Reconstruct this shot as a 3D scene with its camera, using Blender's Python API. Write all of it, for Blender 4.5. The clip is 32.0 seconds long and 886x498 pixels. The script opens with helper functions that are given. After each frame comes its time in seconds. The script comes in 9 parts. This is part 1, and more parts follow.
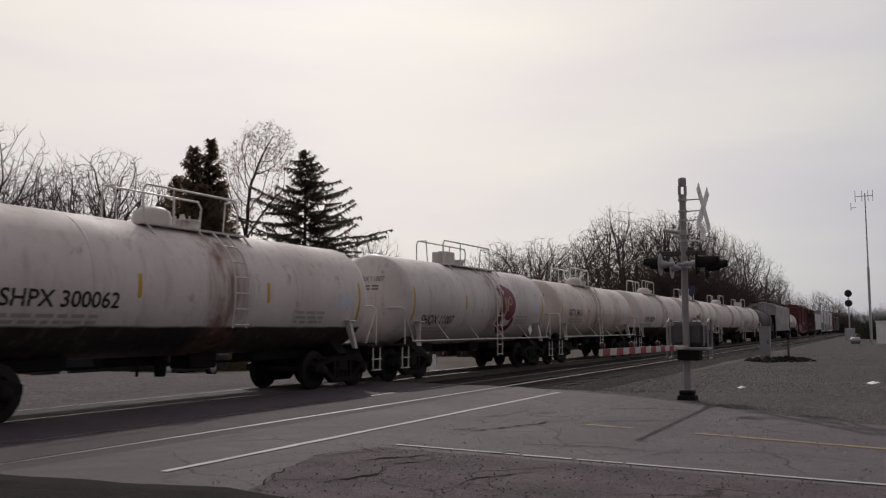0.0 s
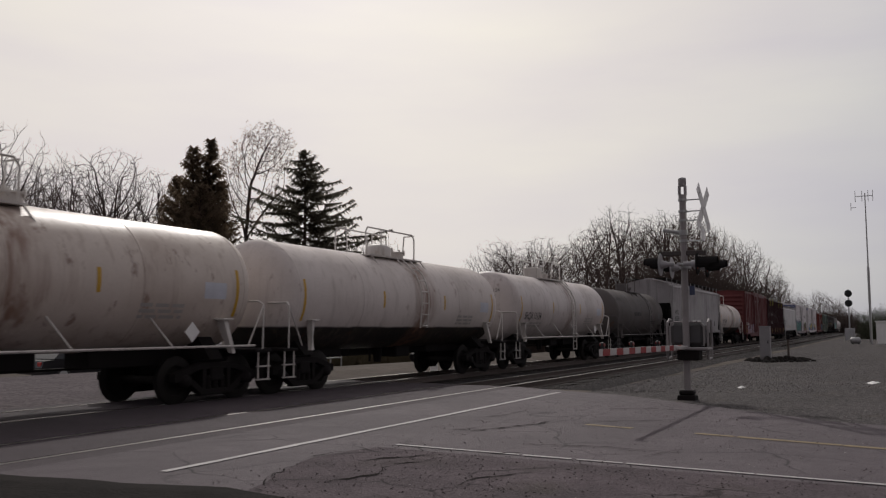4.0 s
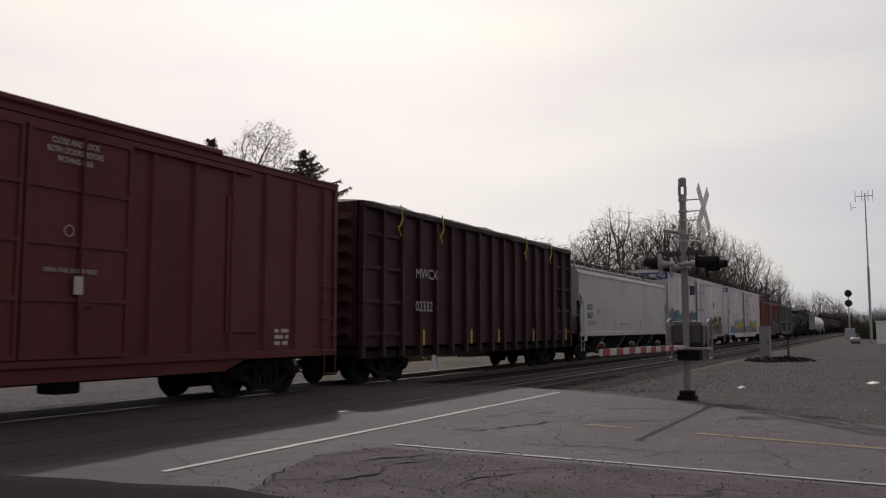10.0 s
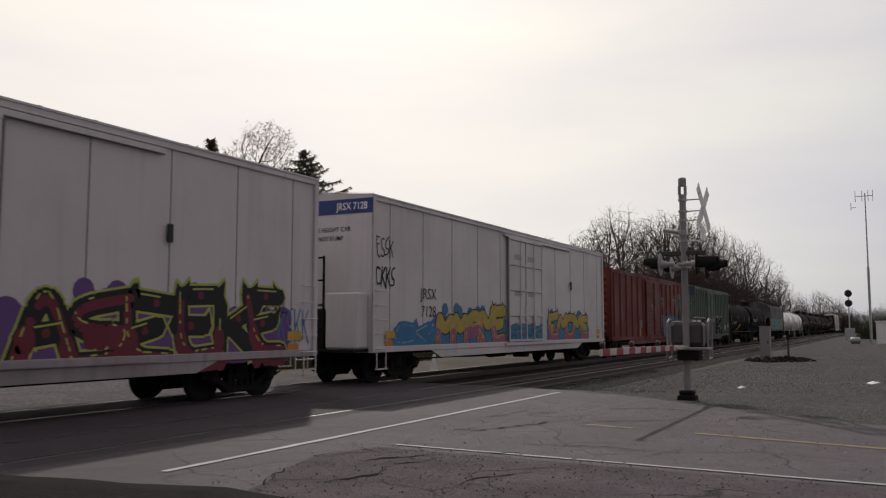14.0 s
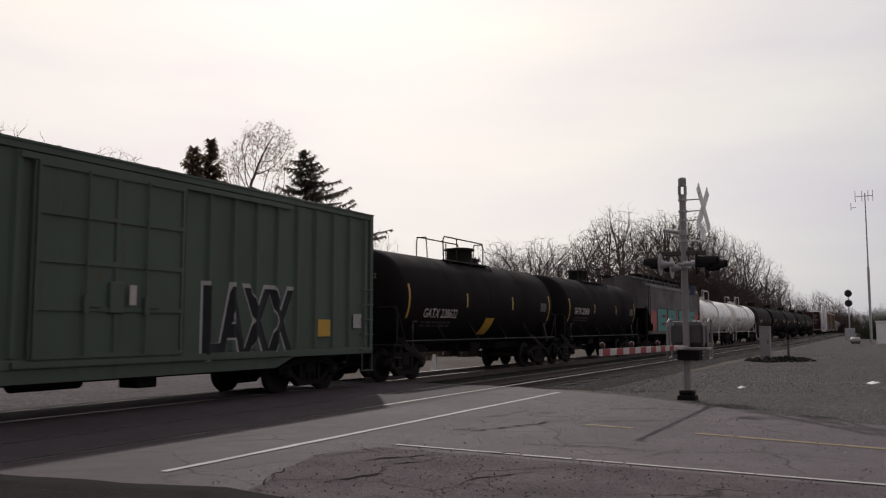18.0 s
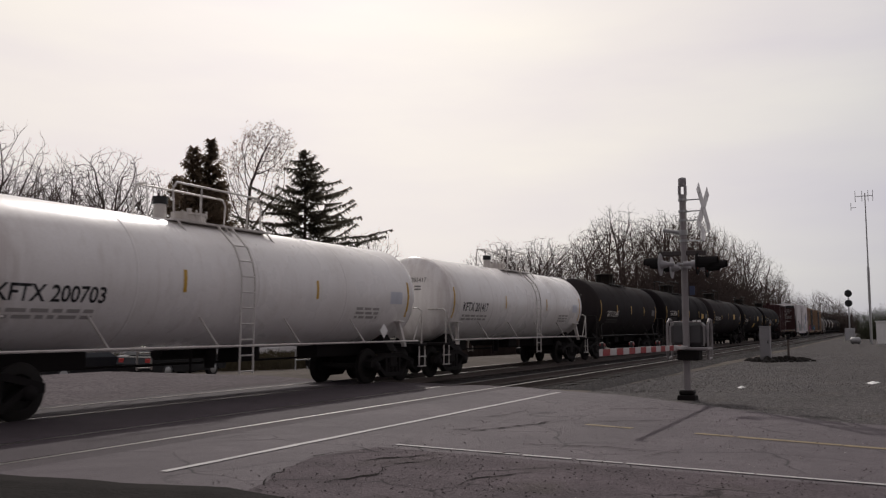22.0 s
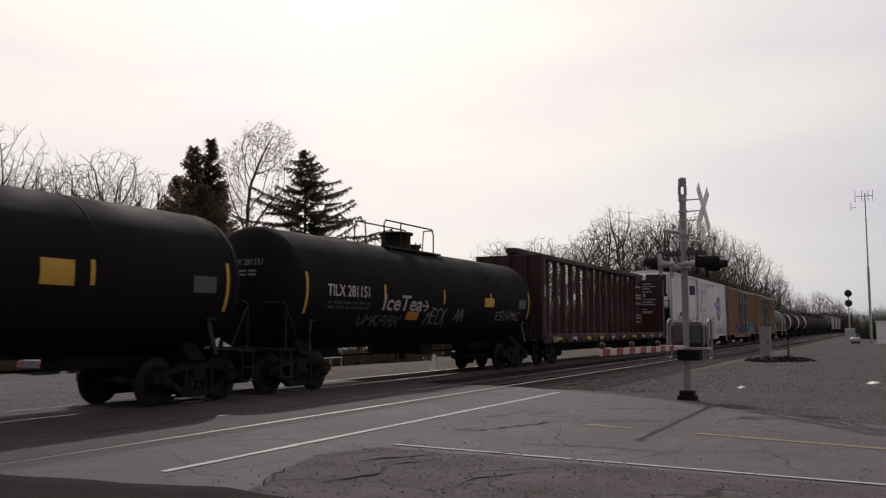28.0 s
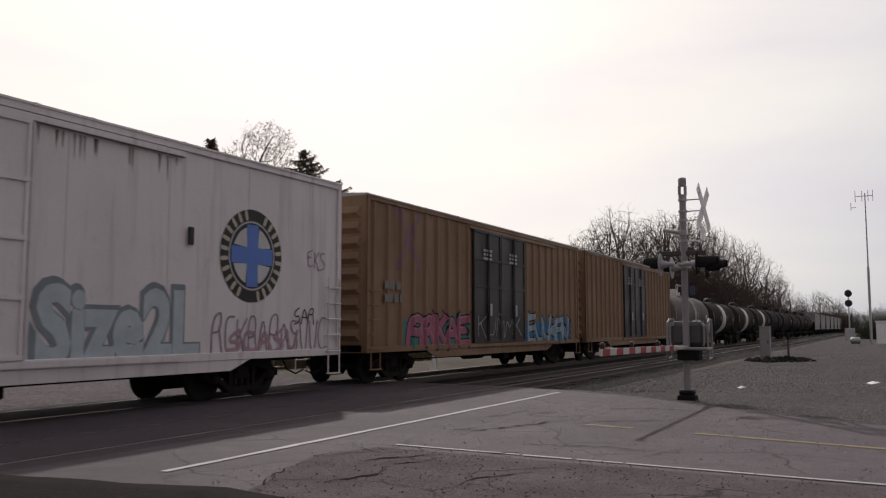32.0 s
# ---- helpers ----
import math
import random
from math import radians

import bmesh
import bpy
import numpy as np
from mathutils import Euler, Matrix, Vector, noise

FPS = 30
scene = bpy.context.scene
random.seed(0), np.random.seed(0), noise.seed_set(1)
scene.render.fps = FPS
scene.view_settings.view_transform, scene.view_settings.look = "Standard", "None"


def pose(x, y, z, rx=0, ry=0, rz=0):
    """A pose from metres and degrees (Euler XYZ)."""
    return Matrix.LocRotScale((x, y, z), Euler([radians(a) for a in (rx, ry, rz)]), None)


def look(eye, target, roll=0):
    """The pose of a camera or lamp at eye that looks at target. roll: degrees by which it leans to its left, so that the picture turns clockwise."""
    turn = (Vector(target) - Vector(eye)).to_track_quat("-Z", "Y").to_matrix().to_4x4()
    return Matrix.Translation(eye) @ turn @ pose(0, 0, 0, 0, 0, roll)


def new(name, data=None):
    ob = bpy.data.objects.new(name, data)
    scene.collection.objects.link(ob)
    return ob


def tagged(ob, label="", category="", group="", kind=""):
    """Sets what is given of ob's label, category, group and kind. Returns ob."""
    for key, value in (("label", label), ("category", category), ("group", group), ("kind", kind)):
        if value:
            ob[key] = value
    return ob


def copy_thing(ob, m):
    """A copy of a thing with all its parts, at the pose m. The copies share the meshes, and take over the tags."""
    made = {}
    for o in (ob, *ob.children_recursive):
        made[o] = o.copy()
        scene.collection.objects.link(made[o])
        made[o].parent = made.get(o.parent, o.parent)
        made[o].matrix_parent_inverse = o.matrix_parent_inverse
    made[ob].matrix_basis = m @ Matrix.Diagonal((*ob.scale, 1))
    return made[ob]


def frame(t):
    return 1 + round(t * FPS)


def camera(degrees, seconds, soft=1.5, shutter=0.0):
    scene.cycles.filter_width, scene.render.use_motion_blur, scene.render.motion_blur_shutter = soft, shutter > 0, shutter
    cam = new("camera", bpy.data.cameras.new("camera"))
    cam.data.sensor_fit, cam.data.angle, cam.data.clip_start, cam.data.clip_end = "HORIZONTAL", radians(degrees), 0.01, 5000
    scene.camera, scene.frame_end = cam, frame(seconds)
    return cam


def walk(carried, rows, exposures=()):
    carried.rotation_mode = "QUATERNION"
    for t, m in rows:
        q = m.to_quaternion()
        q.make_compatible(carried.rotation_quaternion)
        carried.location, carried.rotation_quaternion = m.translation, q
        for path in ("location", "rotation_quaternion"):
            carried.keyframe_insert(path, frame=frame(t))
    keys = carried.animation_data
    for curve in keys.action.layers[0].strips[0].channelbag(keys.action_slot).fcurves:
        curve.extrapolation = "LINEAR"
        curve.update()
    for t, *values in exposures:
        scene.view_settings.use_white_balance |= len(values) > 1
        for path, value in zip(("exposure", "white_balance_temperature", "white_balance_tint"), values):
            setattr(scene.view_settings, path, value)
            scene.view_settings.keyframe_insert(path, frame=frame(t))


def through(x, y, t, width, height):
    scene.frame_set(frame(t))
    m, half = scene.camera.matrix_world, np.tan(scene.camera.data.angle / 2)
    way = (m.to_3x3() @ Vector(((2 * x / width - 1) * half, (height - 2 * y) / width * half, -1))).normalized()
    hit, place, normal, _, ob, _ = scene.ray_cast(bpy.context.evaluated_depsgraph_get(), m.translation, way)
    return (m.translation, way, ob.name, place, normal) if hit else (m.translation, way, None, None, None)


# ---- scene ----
# Camera on the roadside, held still; x runs along the track, y away from the camera, z up from the rail tops.
EYE = (0.0, 0.0, 1.51)
AIM = (0.88402829, 0.45823674, 0.09226631)
cam = camera(55.19, 32.0, soft=1.25, shutter=0.1)
REST = look(EYE, [e + 100 * a for e, a in zip(EYE, AIM)])
walk(cam, [(0, REST), (32, REST)], exposures=[(0, -0.42, 6490, 12), (3, -0.48, 6490, 12), (6, -0.56, 6490, 11), (8, -0.45, 6490, 11), (9, -0.38, 6490, 11), (10, -0.28, 6500, 11), (12, -0.27, 6510, 10), (18, -0.24, 6530, 12), (20, -0.33, 6530, 13), (25, -0.30, 6530, 12), (29, -0.16, 6550, 12), (32, -0.10, 6560, 12)])

SPEED = 14.363           # of the train, metres a second towards -x
TRACK = 13.36            # centre of the train's track
NEAR_TRACK = 9.50        # centre of the empty track
GAUGE = 1.435

# ---- light: thin overcast, the sun behind it, beyond the train ----
SUN_AZ, SUN_EL = 35.0, 36.9      # degrees from +x towards +y, and above the horizon
sun_dir = Vector((math.cos(radians(SUN_AZ)) * math.cos(radians(SUN_EL)), math.sin(radians(SUN_AZ)) * math.cos(radians(SUN_EL)), math.sin(radians(SUN_EL))))
sun = new("sun", bpy.data.lights.new("sun", "SUN"))
sun.data.energy, sun.data.angle, sun.data.color = 2.0, radians(1.2), (1.0, 0.955, 0.90)
sun.matrix_world = look(sun_dir * 50, (0, 0, 0))

world = bpy.data.worlds.new("overcast_sky")
scene.world = world
world.use_nodes = True
wn, wl = world.node_tree.nodes, world.node_tree.links
wn.clear()


def wnode(kind, **kw):
    n = wn.new(kind)
    for k, v in kw.items():
        n.inputs[k].default_value = v
    return n


sky = wnode("ShaderNodeTexSky")
sky.sky_type, sky.sun_disc = "NISHITA", False
sky.sun_elevation, sky.sun_rotation = radians(SUN_EL), radians(90 - SUN_AZ)
sky.dust_density = 4.0
hsv = wnode("ShaderNodeHueSaturation", Saturation=0.25, Value=1.0)
wl.new(sky.outputs[0], hsv.inputs["Color"])
coord = wnode("ShaderNodeTexCoord")
# cloud veil: long soft bands
stretch = wnode("ShaderNodeMapping")
stretch.inputs["Scale"].default_value = (1.0, 1.0, 5.0)
wl.new(coord.outputs["Generated"], stretch.inputs[0])
clouds = wnode("ShaderNodeTexNoise", Scale=2.2, Detail=5.0, Roughness=0.5)
wl.new(stretch.outputs[0], clouds.inputs["Vector"])
veil = wnode("ShaderNodeValToRGB")
veil.color_ramp.elements[0].position, veil.color_ramp.elements[0].color = 0.3, (0.87, 0.845, 0.885, 1)
veil.color_ramp.elements[1].position, veil.color_ramp.elements[1].color = 0.7, (1.0, 0.985, 0.93, 1)
wl.new(clouds.outputs["Fac"], veil.inputs[0])
# the sun's halo in the veil
dot = wnode("ShaderNodeVectorMath")
dot.operation = "DOT_PRODUCT"
# the veil is brightest a little to the side of the sun
glow_dir = Vector((math.cos(radians(43)) * math.cos(radians(33)), math.sin(radians(43)) * math.cos(radians(33)), math.sin(radians(33))))
dot.inputs[1].default_value = glow_dir
norm = wnode("ShaderNodeVectorMath")
norm.operation = "NORMALIZE"
wl.new(coord.outputs["Generated"], norm.inputs[0])
wl.new(norm.outputs[0], dot.inputs[0])
halo = wnode("ShaderNodeValToRGB")
halo.color_ramp.interpolation = "B_SPLINE"
halo.color_ramp.elements[0].position, halo.color_ramp.elements[0].color = 0.0, (0.365, 0.342, 0.362, 1)
halo.color_ramp.elements[1].position, halo.color_ramp.elements[1].color = 1.0, (1.02, 0.98, 0.91, 1)
for pos, col in ((0.55, (0.48, 0.49, 0.53, 1)), (0.72, (0.74, 0.745, 0.77, 1)), (0.85, (0.92, 0.885, 0.835, 1)), (0.96, (0.98, 0.94, 0.875, 1))):
    e = halo.color_ramp.elements.new(pos)
    e.color = col
wl.new(dot.outputs["Value"], halo.inputs[0])
mul = wnode("ShaderNodeMixRGB", Fac=1.0)
mul.blend_type = "MULTIPLY"
wl.new(veil.outputs[0], mul.inputs[1])
wl.new(halo.outputs[0], mul.inputs[2])
add = wnode("ShaderNodeMixRGB", Fac=1.0)
add.blend_type = "ADD"
dim = wnode("ShaderNodeMixRGB", Fac=1.0)
dim.blend_type = "MULTIPLY"
dim.inputs[2].default_value = (0.008, 0.008, 0.008, 1)
wl.new(hsv.outputs[0], dim.inputs[1])
wl.new(mul.outputs[0], add.inputs[1])
wl.new(dim.outputs[0], add.inputs[2])
bg = wnode("ShaderNodeBackground", Strength=1.10)
wl.new(add.outputs[0], bg.inputs[0])
wout = wn.new("ShaderNodeOutputWorld")
wl.new(bg.outputs[0], wout.inputs[0])


# ---- materials ----
def material(name, rough=0.6, metal=0.0):
    m = bpy.data.materials.new(name)
    m.use_nodes = True
    b = m.node_tree.nodes["Principled BSDF"]
    b.inputs["Roughness"].default_value, b.inputs["Metallic"].default_value = rough, metal
    return m, m.node_tree.nodes, m.node_tree.links, b


def rgb(c):
    return (*c, 1.0) if len(c) == 3 else c


def mixed(n, l, fac, a, b, blend="MIX"):
    """A colour mix; fac, a and b are sockets or values."""
    x = n.new("ShaderNodeMixRGB")
    x.blend_type = blend
    for i, v in enumerate((fac, a, b)):
        if hasattr(v, "is_linked"):
            l.new(v, x.inputs[i])
        else:
            x.inputs[i].default_value = v if i == 0 else rgb(v)
    return x.outputs[0]


def noise_mask(n, l, vec, scale, lo, hi, detail=4.0, stretch=(1, 1, 1), rough=0.55):
    mp = n.new("ShaderNodeMapping")
    mp.inputs["Scale"].default_value = stretch
    l.new(vec, mp.inputs[0])
    t = n.new("ShaderNodeTexNoise")
    t.inputs["Scale"].default_value, t.inputs["Detail"].default_value, t.inputs["Roughness"].default_value = scale, detail, rough
    l.new(mp.outputs[0], t.inputs["Vector"])
    r = n.new("ShaderNodeMapRange")
    r.inputs[1].default_value, r.inputs[2].default_value = lo, hi
    l.new(t.outputs["Fac"], r.inputs[0])
    return r.outputs[0]


def bump(n, l, b, height, strength, distance=0.01):
    k = n.new("ShaderNodeBump")
    k.inputs["Strength"].default_value, k.inputs["Distance"].default_value = strength, distance
    l.new(height, k.inputs["Height"])
    l.new(k.outputs[0], b.inputs["Normal"])


def paint(name, col, rough=0.5, spec=0.4, grime=(0.10, 0.085, 0.07), amount=0.55, streaks=0.5, metal=0.0, bottom=None, split=None, rust=0.0, stain=None):
    """Weathered coat: blotches, run-down streaks and fine grain. bottom, split: a second coat below that height."""
    m, n, l, b = material(name, rough, metal)
    b.inputs["Specular IOR Level"].default_value = spec
    tc = n.new("ShaderNodeTexCoord").outputs["Object"]
    base = rgb(col)
    if bottom:
        s = n.new("ShaderNodeSeparateXYZ")
        l.new(tc, s.inputs[0])
        r = n.new("ShaderNodeMapRange")
        r.inputs[1].default_value, r.inputs[2].default_value = split - 0.02, split + 0.03
        wob = n.new("ShaderNodeMath")
        wob.operation = "MULTIPLY_ADD"
        wob.inputs[1].default_value = 0.05
        l.new(noise_mask(n, l, tc, 1.2, 0.2, 0.8, 5.0, (1, 1, 0.5)), wob.inputs[0])
        l.new(s.outputs[2], wob.inputs[2])
        l.new(wob.outputs[0], r.inputs[0])
        base = mixed(n, l, r.outputs[0], bottom, col)
    blot = noise_mask(n, l, tc, 0.55, 0.42, 0.75)
    run = noise_mask(n, l, tc, 1.0, 0.52, 0.8, 5.0, (5.0, 5.0, 0.28))
    fine = noise_mask(n, l, tc, 22.0, 0.35, 0.75, 3.0)
    c = mixed(n, l, _scaled(n, l, blot, amount), base, mixed(n, l, 0.55, base, grime))
    c = mixed(n, l, _scaled(n, l, run, streaks), c, grime)
    if rust:
        spots = noise_mask(n, l, tc, 2.6, 0.60, 0.70, 8.0, (1, 1, 0.6), 0.65)
        c = mixed(n, l, _scaled(n, l, spots, rust), c, (0.13, 0.052, 0.028))
    if stain:
        # rusty run-off round the fittings: x and half width of the stain
        sx = n.new("ShaderNodeSeparateXYZ")
        l.new(tc, sx.inputs[0])
        off = n.new("ShaderNodeMath")
        off.operation = "SUBTRACT"
        off.inputs[1].default_value = stain[0]
        l.new(sx.outputs[0], off.inputs[0])
        ab = n.new("ShaderNodeMath")
        ab.operation = "ABSOLUTE"
        l.new(off.outputs[0], ab.inputs[0])
        wd = n.new("ShaderNodeMapRange")
        wd.inputs[1].default_value, wd.inputs[2].default_value, wd.inputs[3].default_value, wd.inputs[4].default_value = stain[1] * 0.25, stain[1], 1.0, 0.0
        l.new(ab.outputs[0], wd.inputs[0])
        both = n.new("ShaderNodeMath")
        both.operation = "MULTIPLY"
        l.new(wd.outputs[0], both.inputs[0])
        l.new(noise_mask(n, l, tc, 1.6, 0.36, 0.62, 6.0, (3.0, 3.0, 0.3)), both.inputs[1])
        c = mixed(n, l, _scaled(n, l, both.outputs[0], stain[2]), c, (0.20, 0.105, 0.07))
    c = mixed(n, l, _scaled(n, l, fine, 0.10), c, grime)
    l.new(c, b.inputs["Base Color"])
    rr = n.new("ShaderNodeMapRange")
    rr.inputs[3].default_value, rr.inputs[4].default_value = rough - 0.08, min(1, rough + 0.2)
    l.new(blot, rr.inputs[0])
    l.new(rr.outputs[0], b.inputs["Roughness"])
    bump(n, l, b, noise_mask(n, l, tc, 1.3, 0.2, 0.8, 3.0), 0.25, 0.02)
    return m


def _scaled(n, l, sock, k):
    x = n.new("ShaderNodeMath")
    x.operation = "MULTIPLY"
    x.inputs[1].default_value = k
    l.new(sock, x.inputs[0])
    return x.outputs[0]


def ground_mat(name, dark, light, scale=1.0, grit=60.0, rough=0.9, relief=0.6, cracks=0.0, tint=None, spec=0.1, vor=0.0):
    m, n, l, b = material(name, rough)
    b.inputs["Specular IOR Level"].default_value = spec
    tc = n.new("ShaderNodeTexCoord").outputs["Object"]
    big = noise_mask(n, l, tc, 0.35 * scale, 0.3, 0.7, 6.0)
    mid = noise_mask(n, l, tc, 2.6 * scale, 0.35, 0.7, 5.0)
    fine = noise_mask(n, l, tc, grit, 0.3, 0.7, 3.0)
    c = mixed(n, l, big, dark, light)
    c = mixed(n, l, _scaled(n, l, mid, 0.45), c, [0.55 * v for v in dark])
    c = mixed(n, l, _scaled(n, l, fine, 0.35), c, [1.35 * v for v in light])
    if tint:
        c = mixed(n, l, _scaled(n, l, noise_mask(n, l, tc, 1.1, 0.55, 0.72, 5.0), 0.6), c, tint)
    h = fine
    if vor:
        v = n.new("ShaderNodeTexVoronoi")
        v.inputs["Scale"].default_value = vor
        l.new(tc, v.inputs["Vector"])
        sep = n.new("ShaderNodeSeparateColor")
        l.new(v.outputs["Color"], sep.inputs[0])
        c = mixed(n, l, 0.55, c, mixed(n, l, sep.outputs[0], [0.45 * k for k in dark], [1.5 * k for k in light]))
        h = v.outputs["Distance"]
    if cracks:
        v = n.new("ShaderNodeTexVoronoi")
        v.feature = "DISTANCE_TO_EDGE"
        v.inputs["Scale"].default_value = 0.55
        w = n.new("ShaderNodeTexNoise")
        w.inputs["Scale"].default_value, w.inputs["Detail"].default_value = 1.6, 6.0
        l.new(tc, w.inputs["Vector"])
        l.new(mixed(n, l, 0.55, tc, w.outputs["Color"], "ADD"), v.inputs["Vector"])
        r = n.new("ShaderNodeMapRange")
        r.inputs[1].default_value, r.inputs[2].default_value, r.inputs[3].default_value, r.inputs[4].default_value = 0.004, 0.016, 1, 0
        l.new(v.outputs["Distance"], r.inputs[0])
        keep = n.new("ShaderNodeMath")
        keep.operation = "MULTIPLY"
        l.new(r.outputs[0], keep.inputs[0])
        l.new(noise_mask(n, l, tc, 0.5, 0.45, 0.6), keep.inputs[1])
        c = mixed(n, l, _scaled(n, l, keep.outputs[0], cracks), c, [0.3 * k for k in dark])
    l.new(c, b.inputs["Base Color"])
    bump(n, l, b, h, relief, 0.01 if not vor else 0.03)
    return m


def plain(name, col, rough=0.6, metal=0.0, vary=0.25, spec=0.35):
    m, n, l, b = material(name, rough, metal)
    b.inputs["Specular IOR Level"].default_value = spec
    tc = n.new("ShaderNodeTexCoord").outputs["Object"]
    a = noise_mask(n, l, tc, 3.0, 0.3, 0.7, 5.0)
    f = noise_mask(n, l, tc, 40.0, 0.3, 0.7, 2.0)
    c = mixed(n, l, _scaled(n, l, a, vary), col, [0.5 * v for v in col])
    c = mixed(n, l, _scaled(n, l, f, vary * 0.5), c, [min(1, 1.3 * v) for v in col])
    l.new(c, b.inputs["Base Color"])
    bump(n, l, b, f, 0.15, 0.004)
    return m


def leaf_mat(name, col, through=0.45):
    """Thin foliage that lets some of the light behind it through."""
    m, n, l, b = material(name, 0.9)
    b.inputs["Specular IOR Level"].default_value = 0.05
    tc = n.new("ShaderNodeTexCoord").outputs["Object"]
    g = n.new("ShaderNodeNewGeometry")
    c = mixed(n, l, _scaled(n, l, noise_mask(n, l, tc, 1.5, 0.3, 0.7), 0.5), col, [0.5 * v for v in col])
    c = mixed(n, l, _scaled(n, l, g.outputs["Random Per Island"], 0.4), c, [min(1, 1.6 * v) for v in col])
    l.new(c, b.inputs["Base Color"])
    t = n.new("ShaderNodeBsdfTranslucent")
    l.new(c, t.inputs["Color"])
    mx = n.new("ShaderNodeMixShader")
    mx.inputs[0].default_value = through
    l.new(b.outputs[0], mx.inputs[1])
    l.new(t.outputs[0], mx.inputs[2])
    l.new(mx.outputs[0], n["Material Output"].inputs["Surface"])
    return m


ASPHALT = ground_mat("asphalt", (0.060, 0.049, 0.056), (0.113, 0.092, 0.103), 1.0, 70, 0.78, 0.5, 0.8, None, 0.2)
OLD_ASPHALT = ground_mat("old_asphalt", (0.048, 0.038, 0.043), (0.124, 0.101, 0.110), 3.0, 28, 0.9, 1.0, 0.9, (0.05, 0.042, 0.036))
CROSSING_ASPHALT = ground_mat("crossing_asphalt", (0.047, 0.038, 0.043), (0.080, 0.065, 0.073), 0.8, 80, 0.8, 0.4, 0.2, None, 0.15)
GRAVEL = ground_mat("gravel", (0.024, 0.022, 0.023), (0.112, 0.103, 0.102), 1.3, 30, 0.95, 1.0, 0.0, (0.10, 0.076, 0.052), 0.1, 24.0)
BALLAST = ground_mat("ballast", (0.018, 0.016, 0.016), (0.044, 0.040, 0.040), 1.0, 25, 0.95, 1.0, 0.0, None, 0.1, 22.0)
DIRT = ground_mat("dirt_and_grass", (0.070, 0.060, 0.052), (0.14, 0.12, 0.106), 0.9, 30, 1.0, 1.0, 0.0, (0.085, 0.072, 0.046), 0.1)
SOIL = ground_mat("dark_soil", (0.008, 0.007, 0.0065), (0.02, 0.017, 0.016), 2.0, 25, 1.0, 1.0, 0.0, None, 0.1)
ROAD_WHITE = plain("worn_white_road_paint", (0.40, 0.38, 0.375), 0.7, 0, 0.5)
ROAD_YELLOW = plain("faded_yellow_road_paint", (0.22, 0.165, 0.085), 0.8, 0, 0.5)
RAIL_STEEL = plain("rail_steel", (0.10, 0.08, 0.07), 0.7, 0.2, 0.4)
RAIL_DULL = plain("dull_rail_head", (0.36, 0.34, 0.33), 0.32, 1.0, 0.3)
RAIL_TOP = plain("polished_rail_head", (0.62, 0.60, 0.58), 0.22, 1.0, 0.1)
TIE_WOOD = plain("creosoted_tie", (0.026, 0.021, 0.018), 0.9, 0, 0.5)
STEEL_BLACK = plain("grimy_black_steel", (0.0145, 0.0125, 0.0125), 0.78, 0, 0.4, 0.12)
WHEEL_STEEL = plain("dark_wheel_steel", (0.02, 0.018, 0.017), 0.75, 0.0, 0.4, 0.15)
GALV = plain("galvanised_steel", (0.36, 0.36, 0.36), 0.5, 0.5, 0.3)
ALUM = plain("aluminium_paint", (0.42, 0.42, 0.43), 0.5, 0.3, 0.3)
BLACK = plain("black_paint", (0.018, 0.018, 0.019), 0.5, 0, 0.2)
DIM = plain("dim_stencil", (0.07, 0.066, 0.063), 0.8, 0, 0.3, 0.1)
WHITE = plain("white_paint", (0.80, 0.79, 0.77), 0.5, 0, 0.2)
OFFWHITE = plain("dusty_white_paint", (0.50, 0.47, 0.43), 0.6, 0, 0.3)
FAINT = plain("faint_grey_stencil", (0.38, 0.36, 0.34), 0.7, 0, 0.3)
PALE_PANEL = plain("pale_blue_grey_panel", (0.58, 0.60, 0.66), 0.6, 0, 0.3)
GREYPANEL = plain("grey_data_panel", (0.10, 0.098, 0.10), 0.7, 0, 0.5)
GREYMARK = plain("faded_grey_stencil", (0.20, 0.19, 0.18), 0.7, 0, 0.3)
YELLOW = plain("yellow_reflective_strip", (0.55, 0.33, 0.045), 0.5, 0, 0.2)
RED = plain("red_paint", (0.42, 0.035, 0.03), 0.5, 0, 0.2)
BLUE = plain("blue_paint", (0.03, 0.055, 0.19), 0.5, 0, 0.2)


